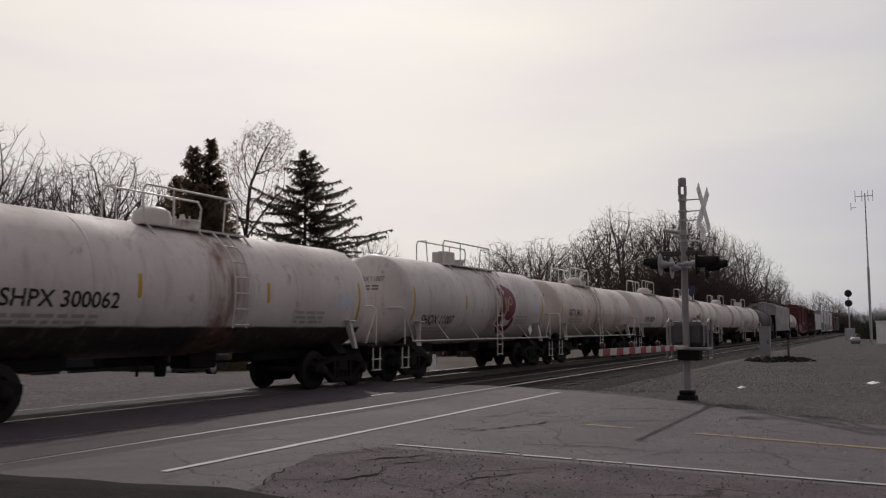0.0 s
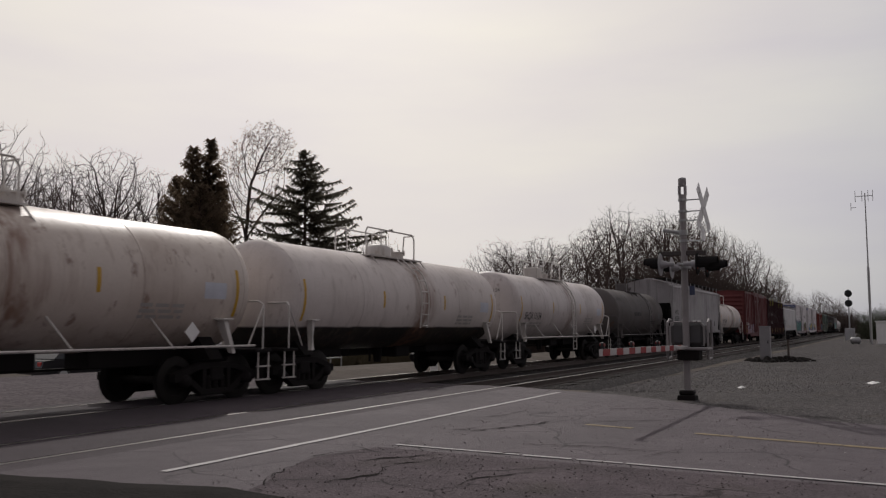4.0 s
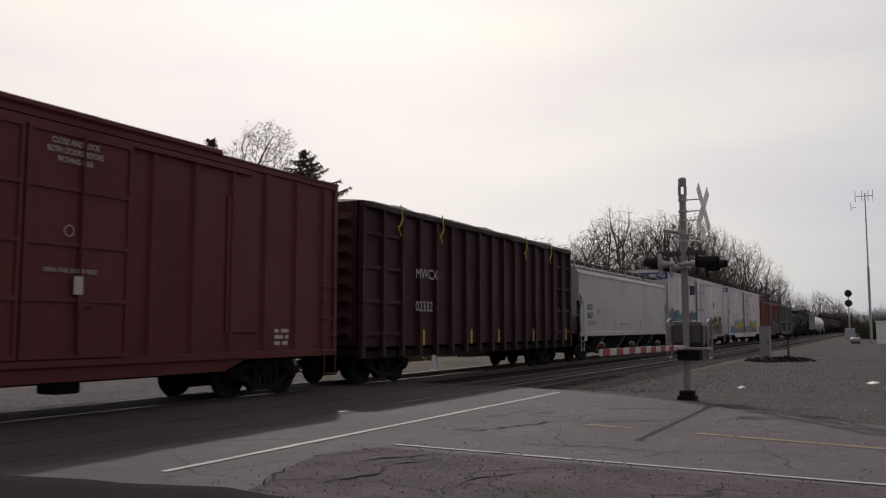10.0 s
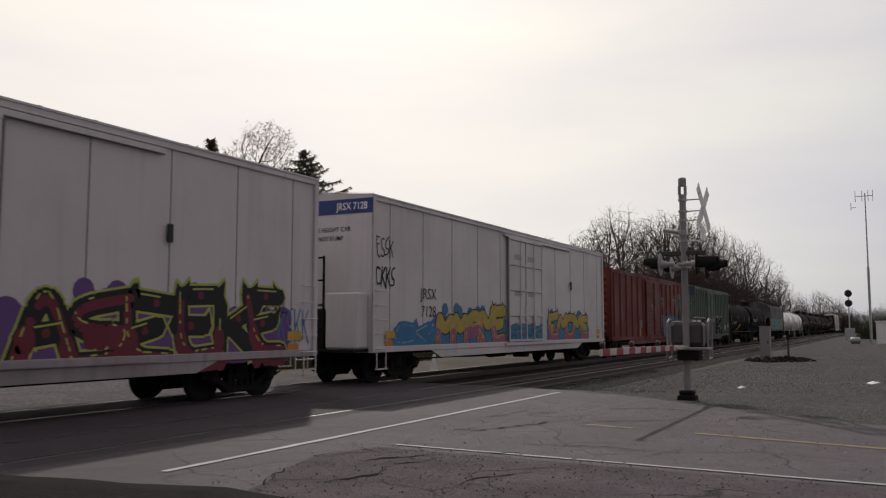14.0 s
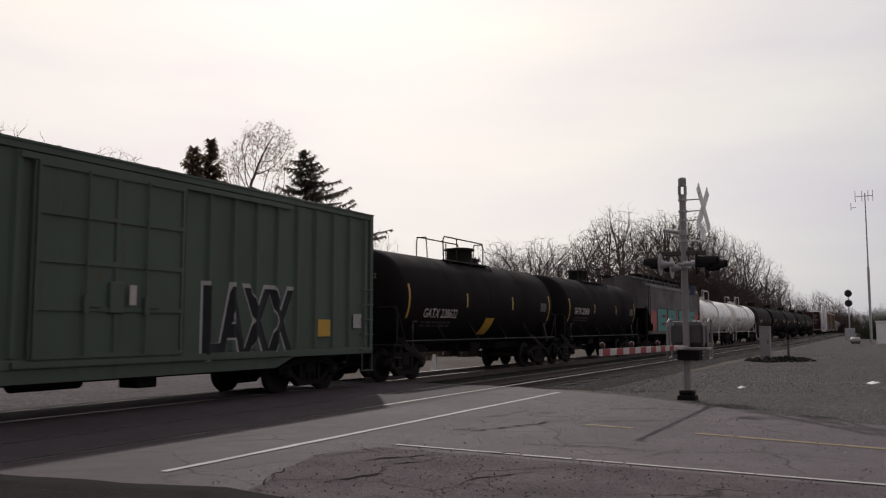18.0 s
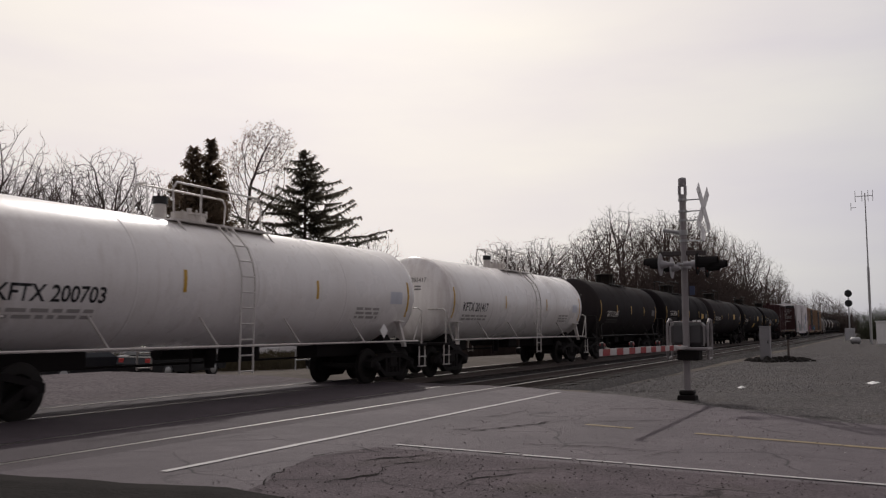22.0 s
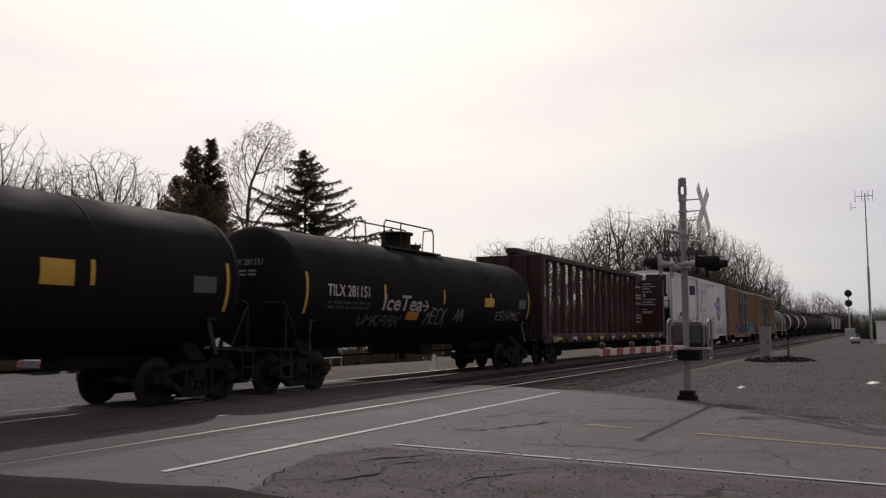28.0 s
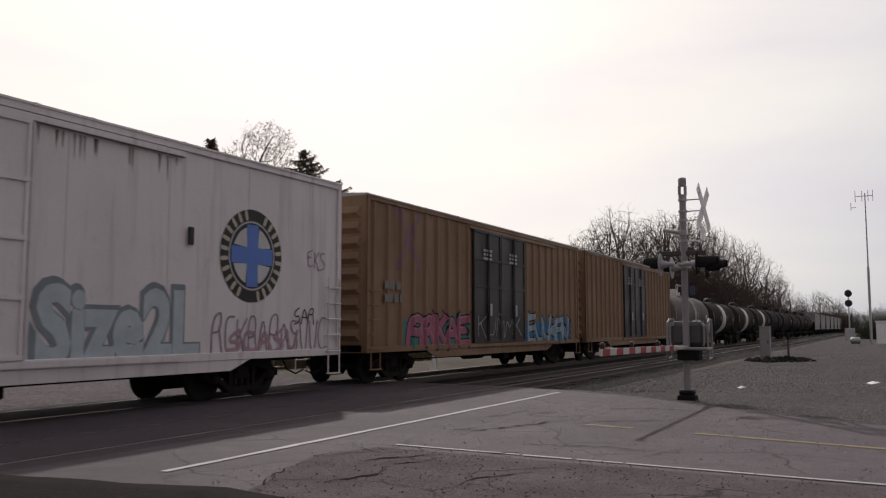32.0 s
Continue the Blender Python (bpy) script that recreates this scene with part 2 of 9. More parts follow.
# ---- mesh building ----
class Shape:
    """Gathers vertices and faces of one part."""

    def __init__(self):
        self.v, self.f, self.smooth = [], [], []

    def add(self, verts, faces, smooth=False):
        o = len(self.v)
        self.v += [tuple(p) for p in verts]
        self.f += [tuple(o + i for i in f) for f in faces]
        self.smooth += [smooth] * len(faces)
        return self

    def box(self, x0, x1, y0, y1, z0, z1, bev=0.0):
        if not bev:
            vs = [(x, y, z) for x in (x0, x1) for y in (y0, y1) for z in (z0, z1)]
            return self.add(vs, [(0, 1, 3, 2), (4, 6, 7, 5), (0, 4, 5, 1), (2, 3, 7, 6), (0, 2, 6, 4), (1, 5, 7, 3)])
        bev = min(bev, (x1 - x0) / 3, (y1 - y0) / 3, (z1 - z0) / 3)
        bm = bmesh.new()
        bmesh.ops.create_cube(bm, size=1, matrix=Matrix.Translation(((x0 + x1) / 2, (y0 + y1) / 2, (z0 + z1) / 2)) @ Matrix.Diagonal((x1 - x0, y1 - y0, z1 - z0, 1)))
        bmesh.ops.bevel(bm, geom=bm.edges[:], offset=bev, segments=1, affect="EDGES")
        bm.verts.index_update()
        self.add([p.co for p in bm.verts], [[p.index for p in q.verts] for q in bm.faces])
        bm.free()
        return self

    def cyl(self, p, q, r, r2=None, n=10, caps=True):
        p, q = Vector(p), Vector(q)
        r2 = r if r2 is None else r2
        d = (q - p).normalized()
        a = d.orthogonal().normalized()
        b = d.cross(a)
        ring = [(math.cos(2 * math.pi * i / n), math.sin(2 * math.pi * i / n)) for i in range(n)]
        vs = [p + (a * c + b * s) * r for c, s in ring] + [q + (a * c + b * s) * r2 for c, s in ring]
        self.add(vs, [(i, (i + 1) % n, n + (i + 1) % n, n + i) for i in range(n)], n > 4)
        if caps:
            self.add(vs, [tuple(range(n))[::-1], tuple(range(n, 2 * n))])
        return self

    def pipe(self, pts, r, n=6):
        for p, q in zip(pts, pts[1:]):
            self.cyl(p, q, r, None, n)
        return self

    def lathe(self, prof, n=40, axis="x", at=(0, 0, 0)):
        """prof: (along, radius) pairs about an axis through at."""
        vs = []
        for s, r in prof:
            for i in range(n):
                c, k = r * math.cos(2 * math.pi * i / n), r * math.sin(2 * math.pi * i / n)
                p = {"x": (s, c, k), "y": (c, s, k), "z": (c, k, s)}[axis]
                vs.append([p[j] + at[j] for j in range(3)])
        fs = [(j * n + i, j * n + (i + 1) % n, (j + 1) * n + (i + 1) % n, (j + 1) * n + i) for j in range(len(prof) - 1) for i in range(n)]
        return self.add(vs, fs, True)

    def prism(self, outline, a, b, axis="y"):
        """An outline of two coordinates, pushed from a to b along the axis."""
        n = len(outline)

        def at(p, s):
            return {"y": (p[0], s, p[1]), "x": (s, p[0], p[1]), "z": (p[0], p[1], s)}[axis]
        vs = [at(p, a) for p in outline] + [at(p, b) for p in outline]
        return self.add(vs, [tuple(range(n))[::-1], tuple(range(n, 2 * n))] + [(i, (i + 1) % n, n + (i + 1) % n, n + i) for i in range(n)])

    def mesh(self, name, *mats):
        me = bpy.data.meshes.new(name)
        me.from_pydata(self.v, [], self.f)
        me.polygons.foreach_set("use_smooth", self.smooth)
        for m in mats:
            me.materials.append(m)
        bm = bmesh.new()
        bm.from_mesh(me)
        bmesh.ops.recalc_face_normals(bm, faces=bm.faces)
        bm.to_mesh(me)
        bm.free()
        return me


def part(name, shape, mat, parent=None, label="", at=None):
    me = shape.mesh(name, mat) if isinstance(shape, Shape) else shape
    ob = new(name, me)
    if parent:
        ob.parent = parent
    if at is not None:
        ob.matrix_basis = at if isinstance(at, Matrix) else Matrix.Translation(at)
    if label:
        ob["label"] = label
    return ob


def thing(name, at, label, category, group="", kind=""):
    ob = new(name)
    ob.empty_display_size = 0.3
    ob.matrix_basis = at if isinstance(at, Matrix) else Matrix.Translation(at)
    return tagged(ob, label, category, group, kind)


def text_mesh(words, height, mat, bold=0.0, shear=0.0, space=1.0, width=None):
    """Letters standing in the x-z plane, seen from -y; x from 0, z from 0."""
    cu = bpy.data.curves.new("lettering", "FONT")
    cu.body, cu.size, cu.offset, cu.shear, cu.space_character = words, height * 1.38, bold, shear, space
    cu.resolution_u = 3
    ob = bpy.data.objects.new("lettering", cu)
    me = bpy.data.meshes.new_from_object(ob)
    bpy.data.objects.remove(ob)
    me.transform(Matrix.Rotation(math.pi / 2, 4, "X"))
    if width:
        xs = [v.co.x for v in me.vertices]
        me.transform(Matrix.Diagonal((width / (max(xs) - min(xs)), 1, 1, 1)))
    me.materials.clear()
    me.materials.append(mat)
    return me


def on_drum(me, r, c, z, lift=0.006):
    """Wraps a flat marking whose foot is at height z round the near side of a drum."""
    for v in me.vertices:
        ang = (v.co.z + z - c) / r
        v.co.y, v.co.z = -(r + lift - (v.co.y if abs(v.co.y) < 0.002 else 0)) * math.cos(ang), c + (r + lift - (v.co.y if abs(v.co.y) < 0.002 else 0)) * math.sin(ang)


def subdivided_strip(x0, x1, z0, z1, n=4):
    s = Shape()
    vs = [(x, 0, z0 + (z1 - z0) * i / n) for i in range(n + 1) for x in (x0, x1)]
    return s.add(vs, [(2 * i, 2 * i + 1, 2 * i + 3, 2 * i + 2) for i in range(n)])


# ---- ground ----
def sheet(name, x0, x1, y0, y1, nx, ny, height, mat, label="", kind="structure", category="ground"):
    vs = [(x0 + (x1 - x0) * i / nx, y0 + (y1 - y0) * j / ny) for j in range(ny + 1) for i in range(nx + 1)]
    s = Shape().add([(x, y, height(x, y)) for x, y in vs], [(j * (nx + 1) + i, j * (nx + 1) + i + 1, (j + 1) * (nx + 1) + i + 1, (j + 1) * (nx + 1) + i) for j in range(ny) for i in range(nx)], True)
    return tagged(part(name, s, mat), label, category, "", kind)


def smooth(a, b, x):
    t = max(0.0, min(1.0, (x - a) / (b - a)))
    return t * t * (3 - 2 * t)


def lay(x, y):
    """The land: level with the rails at the crossing, falling off behind the tracks."""
    z = -0.62 * smooth(16.5, 30, y) - 0.25 * smooth(20.3, 23, x) * (1 - smooth(15, 18, y)) * smooth(-6, 3, y)
    z += 0.05 * (noise.noise((x * 0.13, y * 0.13, 0.4))) * smooth(20, 24, x)
    return z - 0.03


# the one sheet to the horizon, finer round the camera
xs = sorted(set([-3000, -1500, -700, -300, -150, -80, -50] + [-30 + 1.5 * i for i in range(110)] + [150, 200, 260, 340, 450, 600, 900, 1500, 3000]))
ys = sorted(set([-3000, -1500, -600, -250, -120, -60, -30] + [-20 + 1.25 * i for i in range(64)] + [70, 90, 120, 180, 300, 600, 1500, 3000]))
gs = Shape().add([(x, y, lay(x, y) - 0.01) for y in ys for x in xs], [(j * len(xs) + i, j * len(xs) + i + 1, (j + 1) * len(xs) + i + 1, (j + 1) * len(xs) + i) for j in range(len(ys) - 1) for i in range(len(xs) - 1)], True)
tagged(part("ground", gs, DIRT), "dry winter grass and bare dirt stretching away beyond the railway", "ground", "", "structure")


def patch(name, outline, z, mat, label, category="road", kind="structure", drop=0.25):
    """A flat slab of paving with a skirt below its edge."""
    n = len(outline)
    s = Shape().add([(x, y, z) for x, y in outline] + [(x, y, z - drop) for x, y in outline], [tuple(range(n))] + [(i, n + i, n + (i + 1) % n, (i + 1) % n) for i in range(n)])
    return tagged(part(name, s, mat), label, category, "", kind)


def rough_edge(pts, step=0.5, amp=0.08, seed=1):
    """A broken paving edge along the points."""
    out = []
    for (x0, y0), (x1, y1) in zip(pts, pts[1:]):
        k = max(1, int(math.hypot(x1 - x0, y1 - y0) / step))
        for i in range(k):
            x, y = x0 + (x1 - x0) * i / k, y0 + (y1 - y0) * i / k
            out.append((x + amp * noise.noise((x * 1.7, y * 1.7, seed)), y + amp * noise.noise((x * 1.7, y * 1.7, seed + 9))))
    return out + [pts[-1]]


# the road runs along y over both tracks
ROAD_EDGE = rough_edge([(20.3, 8.35), (19.6, 6.85), (18.9, 5.2), (17.9, 4.0), (16.4, 2.2), (15.2, 0.8), (14.6, -1), (14.3, -30)], 0.4, 0.10)
patch("road", [(5.2, 8.30), *ROAD_EDGE, (-6, -30), (-6, 5.9), (5.2, 5.9)], 0.0, ASPHALT, "grey patched asphalt road leading over the level crossing")
GRAVELLY = ground_mat("gravelly_asphalt", (0.055, 0.046, 0.050), (0.135, 0.115, 0.122), 2.2, 25, 0.95, 1.0, 0.0, (0.07, 0.055, 0.05), 0.1, 18.0)
patch("pavement_far", [(-14, 14.6), (20.6, 14.6), (21.5, 17.5), (21, 24), (-14, 24)], -0.005, GRAVELLY, "worn grey gravelly asphalt on the far side of the tracks")
for k, (y0, y1) in enumerate(((8.85, 10.15), (10.27, 12.55), (12.71, 13.97))):
    patch("crossing_panel", [(-14, y0), (20.4 + 0.1 * k, y0), (20.4 + 0.1 * k, y1), (-14, y1)], 0.0, CROSSING_ASPHALT, "dark asphalt infill between the rails of the level crossing")
patch("crossing_panel_near", [(-14, 8.3), (20.3, 8.3), (20.35, 8.74), (-14, 8.74)], -0.004, CROSSING_ASPHALT, "asphalt along the near rail of the level crossing")
patch("crossing_panel_back", [(-14, 14.14), (20.5, 14.14), (20.6, 14.6), (-14, 14.6)], -0.004, CROSSING_ASPHALT, "asphalt along the far rail of the level crossing")
patch("shoulder", [(5.3, 4.3), *rough_edge([(6.3, 5.3), (7.4, 5.75), (8.4, 6.0), (9.3, 5.75)], 0.3, 0.12, 4), (9.22, 3.5), (9.1, 0.0), (9.0, -30), (-5.9, -30), (-5.9, 4.3)], 0.006, OLD_ASPHALT, "crumbling dark asphalt shoulder beside the road", "road", "structure", 0.004)


def painted(name, a, b, w, mat, label, z=0.009, worn=0.0):
    """A painted line in worn dashes from a to b."""
    a, b = Vector(a), Vector(b)
    d = (b - a).normalized()
    q = Vector((-d.y, d.x))
    length, s, u = (b - a).length, Shape(), 0.0
    rnd = random.Random(7)
    while u < length:
        k = min(length - u, rnd.uniform(0.5, 1.4))
        if rnd.random() > worn:
            j = [rnd.uniform(-0.012, 0.012) for _ in range(4)]
            p = [a + d * u + q * (w / 2 + j[0]), a + d * u - q * (w / 2 + j[1]), a + d * (u + k) - q * (w / 2 + j[2]), a + d * (u + k) + q * (w / 2 + j[3])]
            s.add([(*v, z) for v in p], [(0, 1, 2, 3)])
        u += k + (0.0 if worn == 0 else rnd.uniform(0, 0.06))
    return tagged(part(name, s, mat), label, "road marking", "", "structure")


painted("line_white_track", (6.7, 6.77), (19.0, 6.79), 0.105, ROAD_WHITE, "white painted line on the asphalt along the near track")
painted("line_white_edge", (9.59, 5.66), (9.3, -0.4), 0.065, ROAD_WHITE, "thin worn white line along the edge of the road", 0.012, 0.03)
painted("line_yellow", (12.95, 4.2), (11.95, -0.6), 0.14, ROAD_YELLOW, "faded yellow centre line of the road", 0.006, 0.05)

# dark low bank of earth at the corner of the paving
bank = Shape()
rim = rough_edge([(5.55, 9.5), (5.62, 7.9), (5.85, 6.4), (6.12, 5.35), (6.0, 4.6)], 0.2, 0.06, 3)
vs, fs = [], []
for i, (x, y) in enumerate(rim):
    vs += [(x, y, 0.0), (x - 0.06, y, 0.07), (x - 0.5, y, 0.10 + 0.03 * noise.noise((x, y * 2, 5))), (x - 4.0, y, 0.05)]
    if i:
        o = 4 * i
        fs += [(o - 4 + k, o - 3 + k, o + 1 + k, o + k) for k in range(3)]
bank.add(vs, fs, True)
tagged(part("verge", bank, SOIL), "low bank of dark bare soil at the edge of the asphalt", "ground", "", "structure")


# ---- tracks ----
def rail_piece(x0, x1, y):
    prof = [(-0.07, -0.17), (0.07, -0.17), (0.07, -0.155), (0.012, -0.13), (0.012, -0.04), (0.037, -0.03), (0.037, -0.004), (-0.037, -0.004), (-0.037, -0.03), (-0.012, -0.04), (-0.012, -0.13), (-0.07, -0.155)]
    return Shape().prism([(y + a, b) for a, b in prof], x0, x1, "x")


for c, label in ((NEAR_TRACK, "empty near railway track on timber ties and ballast"), (TRACK, "railway track on timber ties and ballast under the passing train")):
    t = thing("railway_track", (0, c, 0), label, "railway track", "tracks", "structure")
    for sgn in (-1, 1):
        y = sgn * GAUGE / 2
        r = part("rail", rail_piece(-60, 900, y), RAIL_STEEL, t)
        part("rail_head", Shape().box(-60, 900, y - 0.033, y + 0.033, -0.004, 0.0), RAIL_TOP if c == TRACK else RAIL_DULL, r, "running surface")
    tie = Shape().box(-0.115, 0.115, -1.3, 1.3, -0.35, -0.165, 0.015).mesh("tie", TIE_WOOD)
    rnd = random.Random(3)
    for i in range(120):
        part("tie", tie, None, t, "", pose(20.9 + 0.52 * i, rnd.uniform(-0.04, 0.04), rnd.uniform(-0.012, 0.004), 0, 0, rnd.uniform(-1.2, 1.2)))
    far = Shape()
    for i in range(500):
        far.box(83.5 + 0.52 * i - 0.115, 83.5 + 0.52 * i + 0.115, -1.3, 1.3, -0.35, -0.17)
    tagged(part("ties_beyond", far, TIE_WOOD, t), "", "", "", "stuff")


def ballast_height(x, y):
    e = min(abs(y - NEAR_TRACK), abs(y - TRACK))
    z = -0.19 - 0.42 * smooth(1.55, 3.3, e) + 0.02 * noise.noise((x * 2.1, y * 2.1, 0))
    return z


bx = [20.35 + 0.35 * i for i in range(90)] + [52 + 2 * i for i in range(40)] + [140 + 20 * i for i in range(39)]
by = [4.9 + 0.24 * i for i in range(54)]
bs = Shape().add([(x, y, ballast_height(x, y)) for y in by for x in bx], [(j * len(bx) + i, j * len(bx) + i + 1, (j + 1) * len(bx) + i + 1, (j + 1) * len(bx) + i) for j in range(len(by) - 1) for i in range(len(bx) - 1)], True)
tagged(part("ballast", bs, BALLAST), "dark grey crushed stone ballast shouldering the tracks", "ballast", "", "structure")

# gravel yard beside the line


def yard(x, y):
    return -0.035 + 0.05 * noise.noise((x * 0.35, y * 0.35, 2.0)) * smooth(19.5, 24, x) - 0.12 * smooth(6.0, 8.0, y) * smooth(20, 22, x) - 0.12 * smooth(22, 40, x)


ax = [14.0 + 0.5 * i for i in range(120)] + [74 + 3 * i for i in range(60)] + [260 + 40 * i for i in range(14)]
ay = [-30 + 2 * i for i in range(14)] + [-2 + 0.4 * i for i in range(22)]
ysh = Shape().add([(x, y, yard(x, y)) for y in ay for x in ax], [(j * len(ax) + i, j * len(ax) + i + 1, (j + 1) * len(ax) + i + 1, (j + 1) * len(ax) + i) for j in range(len(ay) - 1) for i in range(len(ax) - 1)], True)
tagged(part("gravel_yard", ysh, GRAVEL), "grey gravel yard beside the railway with sparse dry weeds", "gravel", "", "structure")

stone = Shape()
rnd = random.Random(11)
for i in range(9000):
    near = rnd.random()
    x = 19.0 + 40 * near ** 1.8
    y = 8.4 - 8.5 * rnd.random() ** 1.5 * smooth(17.5, 24, x)
    if x < 20.4 and y > 5.5 or x < 18.4 + 0.4 * max(0, y - 4):
        continue
    z = max(yard(x, y) if y < 6.4 else -9, ballast_height(x, y) if y > 4.9 else -9)
    r = rnd.uniform(0.012, 0.038)
    a, p = rnd.uniform(0, 6.3), []
    for k in range(4):
        p.append((x + r * math.cos(a + k * 1.57) * rnd.uniform(0.6, 1.2), y + r * math.sin(a + k * 1.57) * rnd.uniform(0.6, 1.2), z - 0.01))
    p.append((x + rnd.uniform(-0.01, 0.01), y, z + r * rnd.uniform(0.5, 1.0)))
    stone.add(p, [(0, 1, 4), (1, 2, 4), (2, 3, 4), (3, 0, 4)])


def stones_mat():
    m, n, l, b = material("loose_stones", 0.9)
    g = n.new("ShaderNodeNewGeometry")
    tc = n.new("ShaderNodeTexCoord").outputs["Object"]
    r = n.new("ShaderNodeValToRGB")
    r.color_ramp.elements[0].color, r.color_ramp.elements[1].color = (0.04, 0.037, 0.037, 1), (0.24, 0.225, 0.22, 1)
    l.new(g.outputs["Random Per Island"], r.inputs[0])
    l.new(mixed(n, l, _scaled(n, l, noise_mask(n, l, tc, 30, 0.3, 0.7), 0.4), r.outputs[0], (0.07, 0.06, 0.05)), b.inputs["Base Color"])
    return m


tagged(part("loose_stones", stone, stones_mat()), "scattered loose stones on the ballast shoulder and gravel", "stones", "", "stuff")


# ---- rolling stock ----
def wheel_mesh():
    s = Shape().lathe([(-0.07, 0.30), (-0.07, 0.475), (-0.045, 0.49), (-0.035, 0.462), (0.07, 0.455), (0.07, 0.37), (0.02, 0.35), (0.03, 0.17), (0.085, 0.14), (0.085, 0.0)], 28, "y")
    s.lathe([(-0.07, 0.30), (0.0, 0.28), (-0.06, 0.13), (-0.06, 0.0)], 28, "y")
    return s.mesh("wheel", WHEEL_STEEL)


def side_frame_mesh():
    # the cast frame with its two windows, seen side on
    s = Shape()
    y0, y1 = -0.09, 0.09
    top = [(-1.18, 0.44), (-1.18, 0.60), (-0.95, 0.66), (-0.45, 0.80), (0.45, 0.80), (0.95, 0.66), (1.18, 0.60), (1.18, 0.44), (0.98, 0.44), (0.92, 0.55), (0.45, 0.67), (-0.45, 0.67), (-0.92, 0.55), (-0.98, 0.44)]
    s.prism(top, y0, y1)
    s.prism([(-0.95, 0.52), (-0.82, 0.56), (-0.33, 0.24), (-0.42, 0.16)], y0, y1)
    s.prism([(0.95, 0.52), (0.82, 0.56), (0.33, 0.24), (0.42, 0.16)], y0, y1)
    s.box(-0.46, 0.46, y0, y1, 0.14, 0.27, 0.02)
    for x in (-0.36, 0.36):
        s.box(x - 0.05, x + 0.05, y0, y1, 0.25, 0.70)
    for x in (-0.2, 0.0, 0.2):
        s.lathe([(0.26 + 0.035 * k, 0.085 if k % 2 else 0.06) for k in range(9)], 10, "z", (x, -0.02, 0))
    for x in (-0.89, 0.89):
        s.lathe([(-0.16, 0.0), (-0.16, 0.11), (-0.05, 0.14), (0.06, 0.14)], 14, "y", (x, 0, 0.457))
    return s.mesh("side_frame", STEEL_BLACK)


WHEEL, FRAME = wheel_mesh(), side_frame_mesh()
AXLE = Shape().cyl((0, -0.8, 0), (0, 0.8, 0), 0.08, None, 10).mesh("axle", WHEEL_STEEL)
BOLSTER = Shape().box(-0.2, 0.2, -1.1, 1.1, 0.42, 0.72, 0.03).lathe([(0.70, 0.0), (0.70, 0.22), (0.80, 0.22), (0.80, 0.0)], 14, "z").box(-0.8, 0.8, -0.1, 0.1, 0.40, 0.5, 0.02).mesh("truck", STEEL_BLACK)
coupler = Shape().box(-0.45, 0.15, -0.07, 0.07, 0.80, 0.94, 0.02).box(0.12, 0.42, -0.15, 0.12, 0.74, 1.0, 0.04).box(0.36, 0.50, -0.12, -0.02, 0.76, 0.98, 0.03)
coupler.pipe([(-0.1, 0.3, 0.75), (0.15, 0.34, 0.45), (0.45, 0.28, 0.32), (0.68, 0.2, 0.42)], 0.022)
COUPLER = coupler.mesh("coupler", STEEL_BLACK)

wheels = []            # every wheel, with its car


def running_gear(car, half, inset=1.75):
    """Trucks with wheels and axles near both ends, couplers beyond."""
    for e in (-1, 1):
        t = part("truck", BOLSTER, None, car, "", (e * (half - inset), 0, 0))
        for sgn in (-1, 1):
            part("side_frame", FRAME, None, t, "", pose(0, sgn * 0.99, 0, 0, 0, 0 if sgn < 0 else 180))
            for ax in (-0.89, 0.89):
                wheels.append((car, part("wheel", WHEEL, None, t, "", pose(ax, sgn * 0.745, 0.457, 0, 0, 180 if sgn > 0 else 0)), (ax, sgn * 0.745, 0.457), sgn))
        for ax in (-0.89, 0.89):
            wheels.append((car, part("axle", AXLE, None, t, "", (ax, 0, 0.457)), (ax, 0, 0.457), 0))
        part("coupler", COUPLER, None, car, "", pose(e * (half + 0.15), 0, 0, 0, 0, 0 if e > 0 else 180))


def lettering(car, words, x, z, height, mat, y=-1.55, drum=None, name="lettering", width=None, bold=0.0, shear=0.0):
    me = text_mesh(words, height, mat, bold, shear, 1.0, width)
    if drum:
        on_drum(me, drum[0], drum[1], z)
        return part(name, me, None, car, "", (x, 0, 0))
    return part(name, me, None, car, "", (x, y, z))


def bars(car, x, z, width, rows, mat, y=-1.55, drum=None, height=0.07, name="small_stencil", seed=1):
    """Small print too fine to read: short bars."""
    rnd = random.Random(seed)
    s = Shape()
    for r in range(rows):
        u = 0.0
        while u < width:
            k = rnd.uniform(0.12, 0.4)
            s.add([(u, 0, -r * height * 1.7), (min(width, u + k), 0, -r * height * 1.7), (min(width, u + k), 0, height - r * height * 1.7), (u, 0, height - r * height * 1.7)], [(0, 1, 2, 3)])
            u += k + 0.08
    me = s.mesh(name, mat)
    if drum:
        on_drum(me, drum[0], drum[1], z)
    return tagged(part(name, me, None, car, "", (x, 0, 0) if drum else (x, y, z)), kind="stuff")


def panel(car, x0, x1, z0, z1, mat, y=-1.55, drum=None, name="placard", label="", thick=0.006):
    if drum:
        me = subdivided_strip(x0, x1, 0, z1 - z0, 5).mesh(name, mat)
        on_drum(me, drum[0], drum[1], z0)
        return part(name, me, None, car, label)
    return part(name, Shape().box(x0, x1, y - thick, y, z0, z1), mat, car, label)


def diamond(car, x, z, r, mat, y, name="placard"):
    return part(name, Shape().prism([(x - r, z), (x, z - r), (x + r, z), (x, z + r)], y - 0.012, y), mat, car, "diamond hazard placard")


